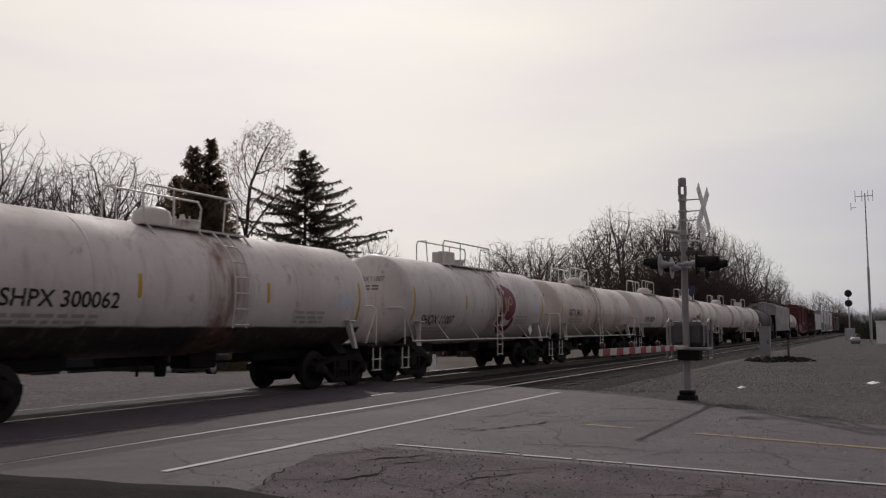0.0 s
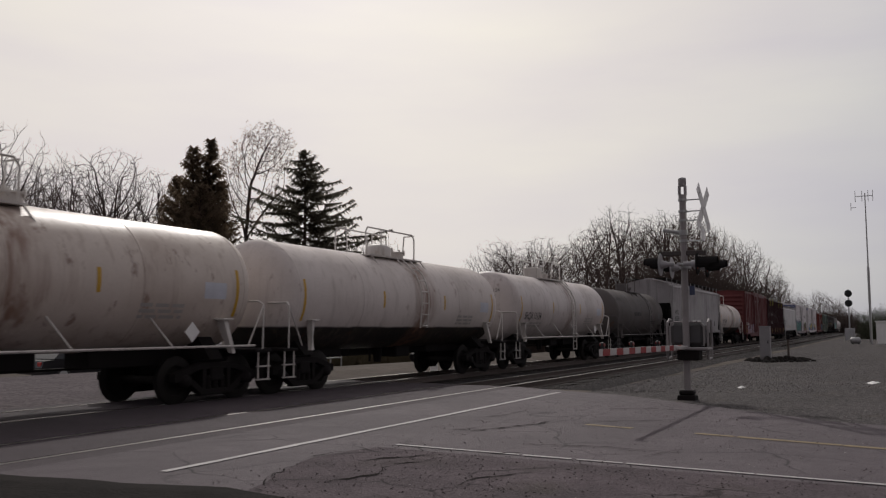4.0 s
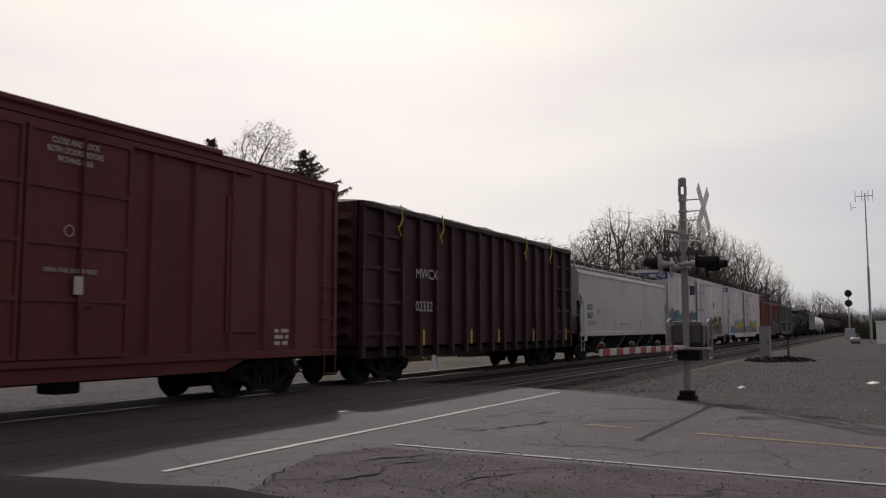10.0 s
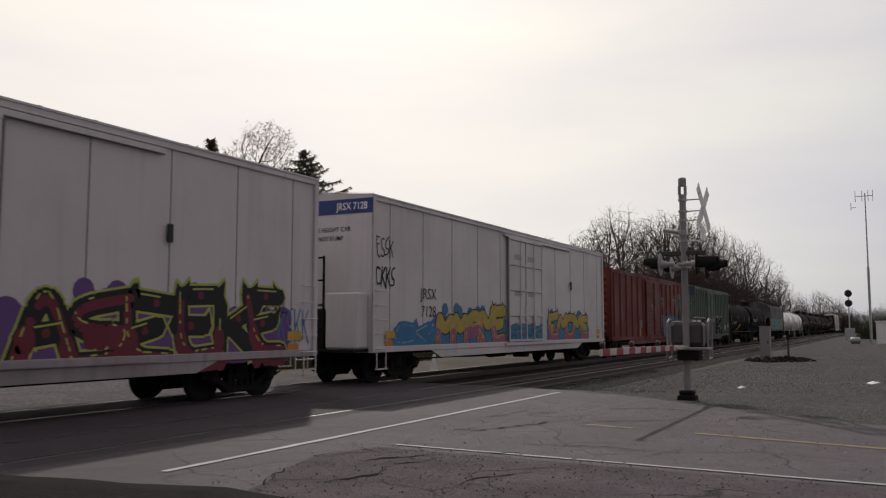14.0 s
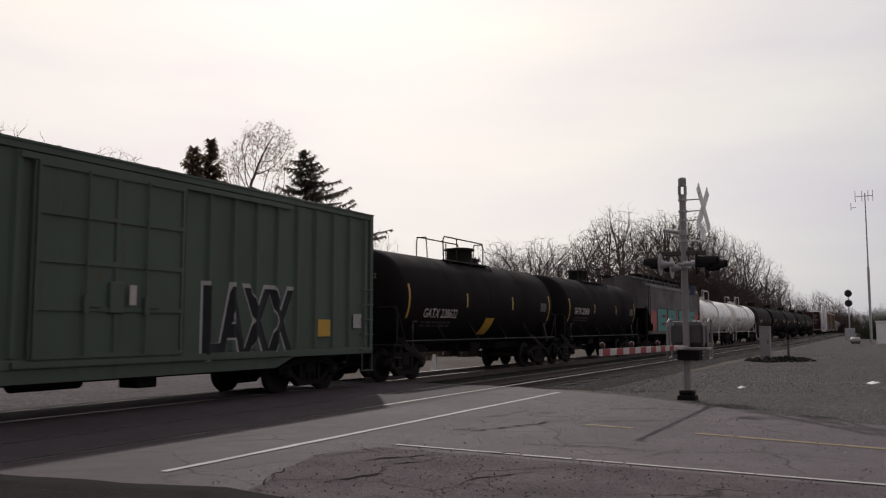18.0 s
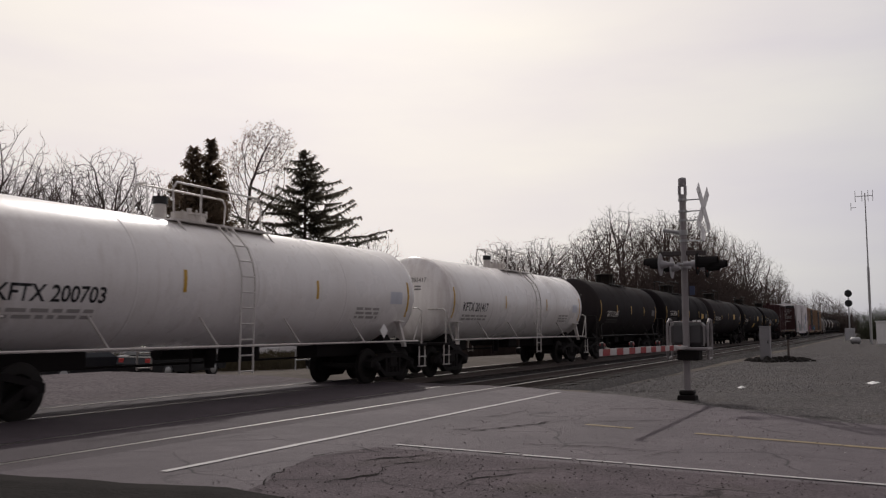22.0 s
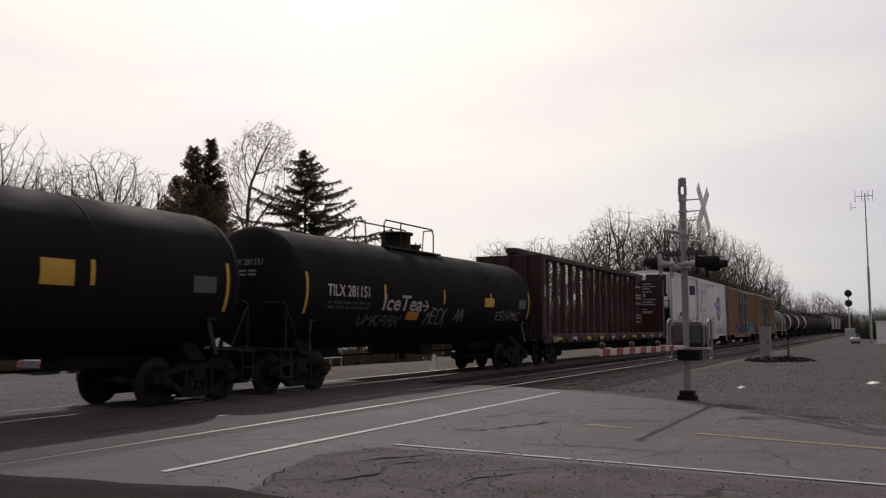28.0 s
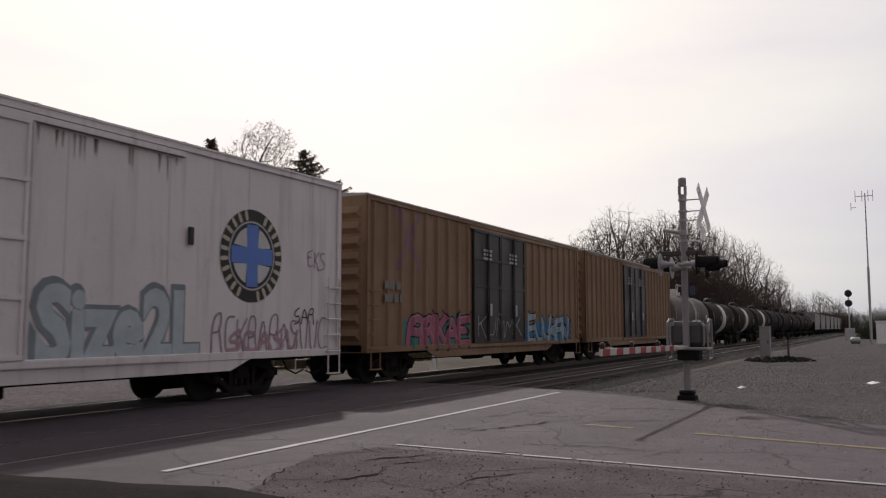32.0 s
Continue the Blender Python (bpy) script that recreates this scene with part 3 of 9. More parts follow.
def head_mark(car, words, half, r, c, mat, head=0.50):
    """The number again on the dished end that comes first, with small print below it."""
    for text, up, tall, wide in ((words, 0.52, 0.15, 0.95), (None, 0.36, 0.05, 0.8)):
        me = text_mesh(text, tall, mat, 0.003, 0, 1.0, wide) if text else Shape().add([(u + k, 0, v + q) for v in (0.0, -0.09) for u in (0.0, 0.3, 0.58) for k, q in ((0, 0), (0.22, 0), (0.22, 0.05), (0, 0.05))], [tuple(range(4 * i, 4 * i + 4)) for i in range(6)]).mesh("small_stencil", mat)
        for v in me.vertices:
            y, z = -0.02 - v.co.x + 0.3, up + v.co.z
            v.co = (-half - head * math.sqrt(max(0.0, 1 - (y * y + z * z) / (r * r))) - 0.008, y, c + z)
        tagged(part("lettering" if text else "small_stencil", me, None, car), kind="" if text else "stuff")


def ladder(x, y, z0, z1, w=0.42, r=0.02, step=0.36, lean=0.0):
    s = Shape()
    for k in (-w / 2, w / 2):
        s.cyl((x + k, y + lean, z0), (x + k, y, z1), r, None, 6)
    n = int((z1 - z0) / step)
    for i in range(n + 1):
        z = z0 + 0.1 + i * step
        if z < z1:
            s.cyl((x - w / 2, y + lean * (z1 - z) / (z1 - z0), z), (x + w / 2, y + lean * (z1 - z) / (z1 - z0), z), r * 0.8, None, 6)
    return s


def tank_car(name, xl, xr, r, c, skin, trim, label, mark="", mark_x=0.25, mark_mat=None, house="box", strips=4, rail=True, group="tank cars of the train", cover=None, mz=-0.4, band=None, strip_mat=None, plat=(-1.2, 1.2), lad_x=0.3, hx=0.0, mark_w=2.1, loops=True):
    """A tank car: shell, stub sills, saddle, top platform, ladder, hand rails, trucks."""
    half = (xr - xl) / 2
    car = thing(name, ((xl + xr) / 2, TRACK, 0), label, "tank car", group)
    head = 0.50
    prof = [(-half - head * math.cos(a), r * math.sin(a)) for a in [math.pi / 2 * k / 7 for k in range(8)]]
    prof[0] = (-half - head, 0.001)
    body = prof + [(-half + 0.15, r), (half - 0.15, r)] + [(-p, q) for p, q in prof[::-1]]
    shell = part("tank", Shape().lathe(body, 56, "x", (0, 0, c)), skin, car)
    for k in (-0.99, -0.5, 0.0, 0.5, 0.99):
        part("weld_seam", Shape().lathe([(half * k - 0.03, r - 0.01), (half * k - 0.022, r + 0.005), (half * k + 0.022, r + 0.005), (half * k + 0.03, r - 0.01)], 56, "x", (0, 0, c)), skin, car)
    if band:
        part("band", Shape().lathe([(-1.0, r + 0.008), (-1.0, r + 0.012), (1.0, r + 0.012), (1.0, r + 0.008)], 56, "x", (0, 0, c)), band, car, "pale band round the middle")
    for e in (-1, 1):
        under = Shape().box(min(e * (half - 3.2), e * (half + 0.75)), max(e * (half - 3.2), e * (half + 0.75)), -0.33, 0.33, 0.74, 1.07, 0.02)
        x = e * (half - 0.70)
        under.prism([(-1.15, 0.86), (1.15, 0.86), (0.8, c - r * 0.78), (-0.8, c - r * 0.78)], x - 0.2, x + 0.2, "x")
        under.box(e * half + (0.15 if e > 0 else -0.7), e * half + (0.7 if e > 0 else -0.15), -1.45, 1.45, 0.98, 1.05, 0.01)
        part("sill", under, STEEL_BLACK, car, "black stub sill and saddle")
        for sgn in (-1, 1):
            x = e * (half - 0.62)
            y0, y1, y2 = sgn * 1.40, sgn * 1.30, sgn * r * 0.93
            part("saddle_gusset", Shape().add([(x + e * 0.10, y0, 0.98), (x + e * 0.20, y0, 0.98), (x + 0.06, y0 - sgn * 0.10, 1.66), (x - 0.06, y0 - sgn * 0.10, 1.66), (x + e * 0.10, y1, 0.98), (x + e * 0.20, y1, 0.98), (x + 0.06, y2 - sgn * 0.12, 1.66), (x - 0.06, y2 - sgn * 0.12, 1.66)], [(0, 1, 2, 3), (4, 5, 6, 7), (0, 1, 5, 4), (3, 2, 6, 7), (0, 3, 7, 4), (1, 2, 6, 5)]), trim, car)
            part("gusset_cap", Shape().box(x - 0.15, x + 0.15, min(y2 - sgn * 0.1, y0 - sgn * 0.02), max(y2 - sgn * 0.1, y0 - sgn * 0.02), 1.66, 1.70, 0.012), trim, car)
    gear = Shape()
    gear.cyl((-1.3, 0.3, c - r - 0.05), (0.3, 0.3, c - r - 0.05), 0.17, None, 12)
    gear.box(0.5, 1.3, -0.35, 0.25, c - r - 0.28, c - r + 0.06, 0.03)
    gear.cyl((0, 0, c - r + 0.1), (0, 0, c - r - 0.42), 0.16, 0.11, 12)
    gear.pipe([(-half + 2.4, 0.45, 0.72), (half - 2.4, 0.45, 0.72)], 0.03)
    gear.pipe([(-0.9, -0.3, c - r), (-0.9, -0.3, 0.55)], 0.035)
    part("brake_gear", gear, STEEL_BLACK, car)
    if rail:
        for sgn in (-1, 1):
            y = sgn * 1.47
            s = Shape().pipe([(-half - 0.1, y, 1.13), (half + 0.1, y, 1.13)], 0.026)
            for k in (-0.6, -0.2, 0.2, 0.6):
                s.cyl((half * k, y, 1.13), (half * k - 0.25, sgn * r * 0.86, c - r * 0.5), 0.02, None, 6)
            part("hand_rail", s, trim, car)
    for e in (-1, 1):
        x = e * (half + 0.45)
        for sgn in (-1, 1):
            s = Shape().pipe([(x, sgn * 1.4, 0.98), (x, sgn * 1.4, 2.0), (x - e * 0.05, sgn * 1.3, 2.08), (x - e * 0.05, sgn * 0.75, 2.08)], 0.022)
            s.pipe([(x, sgn * 1.4, 2.0), (x - e * 0.5, sgn * 1.4, 1.1)], 0.02)
            part("end_rail", s, trim, car)
        for sgn in (-1, 1):
            step = Shape()
            y = sgn * 1.42
            for u in (-0.17, 0.17):
                step.cyl((x + u, y, 1.0), (x + u, y, 0.38), 0.02, None, 6)
            for z in (0.40, 0.68):
                step.box(x - 0.19, x + 0.19, y - 0.05, y + 0.05, z - 0.012, z + 0.012)
            part("step", step, trim, car)
    # platform and fittings on top
    top = c + r
    p0, p1 = plat
    pm = trim
    for sgn in (-1, 1):
        deck = Shape().box(p0, p1, min(sgn * 0.40, sgn * 0.72), max(sgn * 0.40, sgn * 0.72), top - 0.10, top - 0.06)
        for x in (p0 + 0.1, p1 - 0.1, (p0 + p1) / 2):
            deck.pipe([(x, sgn * 0.70, top - 0.08), (x + 0.12, sgn * 0.92, top - 0.42)], 0.022)
        part("platform", deck, pm, car)
        if not loops:
            continue
        y = sgn * 0.44
        rails = Shape().pipe([(p0 + 0.28 * (sgn < 0), y, top - 0.08), (p0 + 0.22 * (sgn < 0), y, top + 0.60), (p0 + 0.12 + 0.2 * (sgn < 0), y, top + 0.74), (p1 - 0.12 - 0.2 * (sgn > 0), y, top + 0.74), (p1 - 0.22 * (sgn > 0), y, top + 0.60), (p1 - 0.28 * (sgn > 0), y, top - 0.08)], 0.023)
        k = (p0 + p1) / 2 + sgn * 0.45
        rails.cyl((k, y, top - 0.08), (k, y, top + 0.74), 0.02, None, 6)
        x = p0 if sgn > 0 else p1
        rails.pipe([(x, y, top + 0.72), (x, sgn * 0.08, top + 0.72), (x, sgn * 0.02, top - 0.02)], 0.02)
        part("platform_rail", rails, pm, car)
    hm = cover or trim
    if house == "box":
        part("valve_housing", Shape().box(hx - 0.29, hx + 0.29, -0.3, 0.3, top - 0.05, top + 0.42, 0.03), hm, car)
        part("housing_cap", Shape().cyl((hx - 0.1, 0, top + 0.40), (hx - 0.1, 0, top + 0.44), 0.12, None, 10), hm, car)
    elif house == "drum":
        v = part("valve_housing", Shape().lathe([(top - 0.08, 0.46), (top + 0.42, 0.46), (top + 0.43, 0.54), (top + 0.50, 0.54), (top + 0.53, 0.30), (top + 0.54, 0.001)], 24, "z", (hx, 0, 0)), hm, car)
        part("hinge", Shape().box(hx + 0.44, hx + 0.56, -0.12, 0.12, top + 0.25, top + 0.42, 0.02), hm, v)
    elif house == "vent":
        v = part("valve_housing", Shape().cyl((hx, 0, top - 0.05), (hx, 0, top + 0.30), 0.15, 0.13, 14), trim, car)
        part("valve", Shape().cyl((hx + 0.75, 0.1, top - 0.05), (hx + 0.75, 0.1, top + 0.22), 0.24, None, 16), trim, car)
        part("vent_cap", Shape().cyl((hx, 0, top + 0.30), (hx, 0, top + 0.46), 0.16, None, 14), BLACK, v, "black vent cap")
    else:
        part("valve_housing", Shape().lathe([(top - 0.1, 0.40), (top + 0.16, 0.40), (top + 0.28, 0.36), (top + 0.36, 0.22), (top + 0.38, 0.001)], 20, "z", (hx, 0, 0)), hm, car)
    manway = Shape().cyl((hx + 0.95, 0, top - 0.08), (hx + 0.95, 0, top + 0.16), 0.28, None, 16).cyl((hx + 0.95, 0, top + 0.16), (hx + 0.95, 0, top + 0.20), 0.32, None, 16)
    for k in range(6):
        a = k * math.pi / 3
        manway.cyl((hx + 0.95 + 0.3 * math.cos(a), 0.3 * math.sin(a), top + 0.1), (hx + 0.95 + 0.3 * math.cos(a), 0.3 * math.sin(a), top + 0.26), 0.025, None, 6)
    manway.cyl((hx + 0.95, 0.1, top + 0.18), (hx + 0.95, 0.1, top + 0.34), 0.07, 0.05, 10)
    part("manway", manway, hm, car)
    for sgn in (-1, 1):
        if house == "drum" and sgn < 0:
            continue
        lad = Shape()
        xx = lad_x
        for u in (-0.21, 0.21):
            pts = ([(xx + u, sgn * 1.47, 0.55), (xx + u, sgn * 1.47, 1.2)] if rail else [(xx + u, sgn * 1.40, 1.5)]) + [(xx + u, sgn * max(0.80, math.sqrt(max(0.0, (r + 0.12) ** 2 - (z - c) ** 2))), z) for z in [c - 0.1 + 0.3 * k for k in range(int((r - 0.2) / 0.3) + 1)]] + [(xx + u, sgn * 0.80, top - 0.12)]
            lad.pipe(pts, 0.022)
        z = 0.6 if rail else 1.56
        while z < top - 0.3:
            y = 1.47 if z < 1.3 else max(0.80, math.sqrt(max(0.0, (r + 0.12) ** 2 - (z - c) ** 2)))
            if 1.3 <= z < c:
                y = 1.47 + (r + 0.12 - 1.47) * (z - 1.2) / max(0.1, c - 0.1 - 1.2)
            lad.cyl((xx - 0.21, sgn * y, z), (xx + 0.21, sgn * y, z), 0.018, None, 6)
            z += 0.33
        part("ladder", lad, trim, car)
    drum = (r, c)
    if mark:
        lettering(car, mark, -half + mark_x, c + mz, 0.29, mark_mat or BLACK, drum=drum, width=mark_w, bold=0.006)
        fm = DIM if mark_mat else FAINT
        bars(car, -half + mark_x + 0.05, c + mz - 0.20, 1.9, 2, fm, drum=drum)
        head_mark(car, mark, half, r, c, GREYMARK)
    for k in range(strips):
        x = -half + 0.22 + (2 * half - 0.5) * k / (strips - 1)
        tall = k in (0, strips - 1)
        panel(car, x - 0.045, x + 0.045, c - (0.62 if tall else 0.22), c + (0.38 if tall else 0.22), strip_mat or YELLOW, drum=drum, name="reflector_strip", label="yellow reflective strip")
    panel(car, half - 1.25, half - 0.62, c - 0.25, c + 0.08, PALE_PANEL if trim.name.startswith("white") else GREYPANEL, drum=drum, name="stencil_panel")
    if house != "drum":
        bars(car, half - 2.85, c - 0.45, 1.1, 3, FAINT if trim.name.startswith("white") else DIM, drum=drum, seed=5)
    running_gear(car, half + 1.15)
    return car


def ribbed_side(car, x0, x1, y, z0, z1, ribs, skin, depth=0.07, w=0.10, face=-1):
    """Side sheet with upright ribs, each a part."""
    part("side_wall", Shape().box(x0, x1, min(y, y - face * 0.05), max(y, y - face * 0.05), z0, z1), skin, car)
    rib = Shape().prism([(-w / 2, 0), (-w / 4, face * depth), (w / 4, face * depth), (w / 2, 0)], z0 + 0.04, z1 - 0.04, "z").mesh("rib", skin)
    for x in ribs:
        part("rib", rib, None, car, "", (x, y, 0))


def end_wall(car, e, half, w, z0, z1, skin, n=9):
    """Corrugated end: level ribs on a sheet."""
    x = e * half
    part("end_wall", Shape().box(min(x, x - e * 0.06), max(x, x - e * 0.06), -w, w, z0, z1), skin, car)
    pitch = (z1 - z0 - 0.5) / n
    rib = Shape().add([(0, -w + 0.2, 0), (e * 0.09, -w + 0.3, pitch * 0.35), (0, -w + 0.2, pitch * 0.8), (0, w - 0.2, 0), (e * 0.09, w - 0.3, pitch * 0.35), (0, w - 0.2, pitch * 0.8)], [(0, 1, 4, 3), (1, 2, 5, 4), (0, 2, 1), (3, 4, 5)]).mesh("end_rib", skin)
    for i in range(n):
        part("end_rib", rib, None, car, "", (x, 0, z0 + 0.3 + i * pitch))


def box_car(name, xl, xr, top, skin, label, ribs=14, door=(0.0, 3.0), doors=2, rib_depth=0.07, roof=None, frame_mat=None, door_mat=None, bottom=0.85, smooth_side=False, group="box cars of the train", flat_end=False, seam_mat=None, category="box car", plug=False, gear_mat=None, sill_mat=None, inset=2.1):
    half, w = (xr - xl) / 2, 1.53
    car = thing(name, ((xl + xr) / 2, TRACK, 0), label, category, group)
    frame_mat, door_mat, gear_mat = frame_mat or skin, door_mat or skin, gear_mat or STEEL_BLACK
    d0, d1 = door[0] - door[1] / 2, door[0] + door[1] / 2
    step = 2 * half / ribs
    xs_ = [-half + step * (i + 0.5) for i in range(ribs)]
    yb = -w + 0.07
    for sgn in (-1, 1):
        y = sgn * (w - 0.07)
        keep = [x for x in xs_ if not d0 - 0.1 < x < d1 + 0.1] if not smooth_side else []
        ribbed_side(car, -half + 0.05, half - 0.05, y, bottom + 0.15, top - 0.12, keep, skin, rib_depth, 0.16, sgn)
        part("top_chord", Shape().box(-half, half, min(y, y + sgn * 0.05), max(y, y + sgn * 0.05), top - 0.14, top, 0.01), skin, car)
        part("side_sill", Shape().box(-half, half, min(y, y + sgn * 0.05), max(y, y + sgn * 0.05), bottom, bottom + 0.16, 0.01), sill_mat or skin, car)
        for e in (-1, 1):
            part("corner_post", Shape().box(min(e * half, e * (half - 0.14)), max(e * half, e * (half - 0.14)), min(y, y + sgn * 0.06), max(y, y + sgn * 0.06), bottom, top, 0.01), skin, car)
        if smooth_side:
            seam = Shape().box(-0.012, 0.012, min(0, sgn * 0.006), max(0, sgn * 0.006), bottom + 0.16, top - 0.14).mesh("panel_seam", seam_mat or skin)
            for x in xs_:
                part("panel_seam", seam, None, car, "", (x, y, 0))
        # deep side sill between the trucks
        part("side_sill", Shape().prism([(-half + 3.3, bottom), (-half + 3.9, bottom - 0.22), (half - 3.9, bottom - 0.22), (half - 3.3, bottom)], min(y, y + sgn * 0.03), max(y, y + sgn * 0.03)), sill_mat or frame_mat, car)
        for z in (bottom + 0.08, top - 0.22):
            part("door_track", Shape().box(d0 - 0.3, d1 + 3.3, min(y + sgn * 0.05, y + sgn * 0.10), max(y + sgn * 0.05, y + sgn * 0.10), z - 0.05, z + 0.05), (sill_mat or frame_mat) if z < 2 else frame_mat, car)
        dw = (d1 - d0) / doors
        for k in range(doors):
            a = d0 + dw * k
            yo = y + sgn * 0.03
            dd = part("door", Shape().box(a + 0.02, a + dw - 0.02, min(yo, yo + sgn * 0.05), max(yo, yo + sgn * 0.05), bottom + 0.16, top - 0.28, 0.01), door_mat, car)
            for z in [bottom + 0.2 + (top - bottom - 0.5) * i / 4 for i in range(5)]:
                part("door_bar", Shape().box(a + 0.02, a + dw - 0.02, min(yo, yo + sgn * 0.085), max(yo, yo + sgn * 0.085), z - 0.04, z + 0.04), door_mat, dd)
                if plug:
                    # a line in the seam colour draws the shade below each bar
                    part("door_seam_and_shade", Shape().box(a + 0.02, a + dw - 0.02, min(yo, yo + sgn * 0.056), max(yo, yo + sgn * 0.056), z - 0.065, z - 0.04), seam_mat or frame_mat, dd)
            for x in (a + 0.06, a + dw - 0.06, a + dw / 2):
                part("door_bar", Shape().box(x - 0.035, x + 0.035, min(yo, yo + sgn * 0.08), max(yo, yo + sgn * 0.08), bottom + 0.16, top - 0.28), door_mat, dd)
            rod = Shape()
            for x in ((a + dw * 0.3, a + dw * 0.7) if plug else (a + dw * 0.5,)):
                rod.cyl((x, yo + sgn * 0.11, bottom + 0.2), (x, yo + sgn * 0.11, top - 0.3), 0.022, None, 6)
                rod.box(x - 0.05, x + 0.05, min(yo + sgn * 0.09, yo + sgn * 0.14), max(yo + sgn * 0.09, yo + sgn * 0.14), 1.75, 2.05)
                rod.box(x - 0.02, x + 0.32, min(yo + sgn * 0.10, yo + sgn * 0.13), max(yo + sgn * 0.10, yo + sgn * 0.13), 1.86, 1.91)
            part("lock_rod", rod, door_mat, dd)
            if plug:
                for x in (a - 0.035, a + dw + 0.012, a + dw * 0.5 - 0.06):
                    part("door_seam_and_shade", Shape().box(x, x + 0.028, min(yo, yo + sgn * 0.06), max(yo, yo + sgn * 0.06), bottom + 0.16, top - 0.28), seam_mat or frame_mat, dd)
                part("latch_plate", Shape().box(a + dw * 0.5 - 0.16, a + dw * 0.5 + 0.16, min(yo, yo + sgn * 0.12), max(yo, yo + sgn * 0.12), 1.75, 2.3, 0.02), door_mat, dd)
                for q in (0.16, 0.55):
                    for z in (top - 0.95, 2.75, 1.6):
                        part("stencil_panel", Shape().box(a + dw * q, a + dw * (q + 0.22), min(yo + sgn * 0.05, yo + sgn * 0.054), max(yo + sgn * 0.05, yo + sgn * 0.054), z - 0.1, z + 0.1), SPRAY_PALE if seam_mat else frame_mat, dd)
    for e in (-1, 1):
        if flat_end:
            part("end_wall", Shape().box(min(e * half, e * (half - 0.08)), max(e * half, e * (half - 0.08)), -w + 0.02, w - 0.02, bottom, top - 0.02), frame_mat, car)
        else:
            end_wall(car, e, half, w - 0.02, bottom, top - 0.02, frame_mat)
        lad = Shape()
        for sgn in (-1, 1):
            y = sgn * (w + 0.04)
            for k in range(5):
                z = bottom + 0.1 + 0.38 * k
                lad.pipe([(e * (half - 0.1), y - sgn * 0.06, z), (e * (half - 0.1), y + sgn * 0.02, z), (e * (half - 0.62), y + sgn * 0.02, z), (e * (half - 0.62), y - sgn * 0.06, z)], 0.014)
            for u in (0.12, 0.58):
                lad.cyl((e * (half - u), y, bottom), (e * (half - u), y, bottom - 0.42), 0.018, None, 6)
            lad.box(min(e * (half - 0.1), e * (half - 0.6)), max(e * (half - 0.1), e * (half - 0.6)), y - 0.04, y + 0.04, bottom - 0.44, bottom - 0.41)
        part("ladder", lad, frame_mat, car)
    rf = Shape()
    ridge = 0.14
    rf.prism([(-w, top - 0.02), (w, top - 0.02), (w, top + 0.02), (0, top + ridge), (-w, top + 0.02)], -half, half, "x")
    n = int(2 * half / 1.05)
    for i in range(n + 1):
        x = -half + 2 * half * i / n
        rf.add([(x - 0.04, -w, top + 0.03), (x + 0.04, -w, top + 0.03), (x + 0.04, 0, top + ridge + 0.03), (x - 0.04, 0, top + ridge + 0.03), (x + 0.04, w, top + 0.03), (x - 0.04, w, top + 0.03)], [(0, 1, 2, 3), (3, 2, 4, 5)])
    part("roof", rf, roof or frame_mat, car)
    under = Shape().box(-half, half, -1.35, 1.35, bottom + 0.02, bottom + 0.2).box(-half - 0.3, half + 0.3, -0.25, 0.25, 0.72, bottom + 0.1, 0.02)
    for x in (-half * 0.35, 0, half * 0.35):
        under.box(x - 0.1, x + 0.1, -1.3, 1.3, bottom - 0.1, bottom + 0.05)
    under.cyl((-1.2, -0.7, 0.62), (0.1, -0.7, 0.62), 0.18, None, 12)
    under.box(1.0, 1.5, -1.2, -0.7, 0.4, 0.78, 0.03)
    under.pipe([(-half + 2.8, -0.5, 0.55), (half - 2.8, -0.5, 0.55)], 0.025)
    part("underframe", under, gear_mat, car)
    running_gear(car, half, inset)
    return car


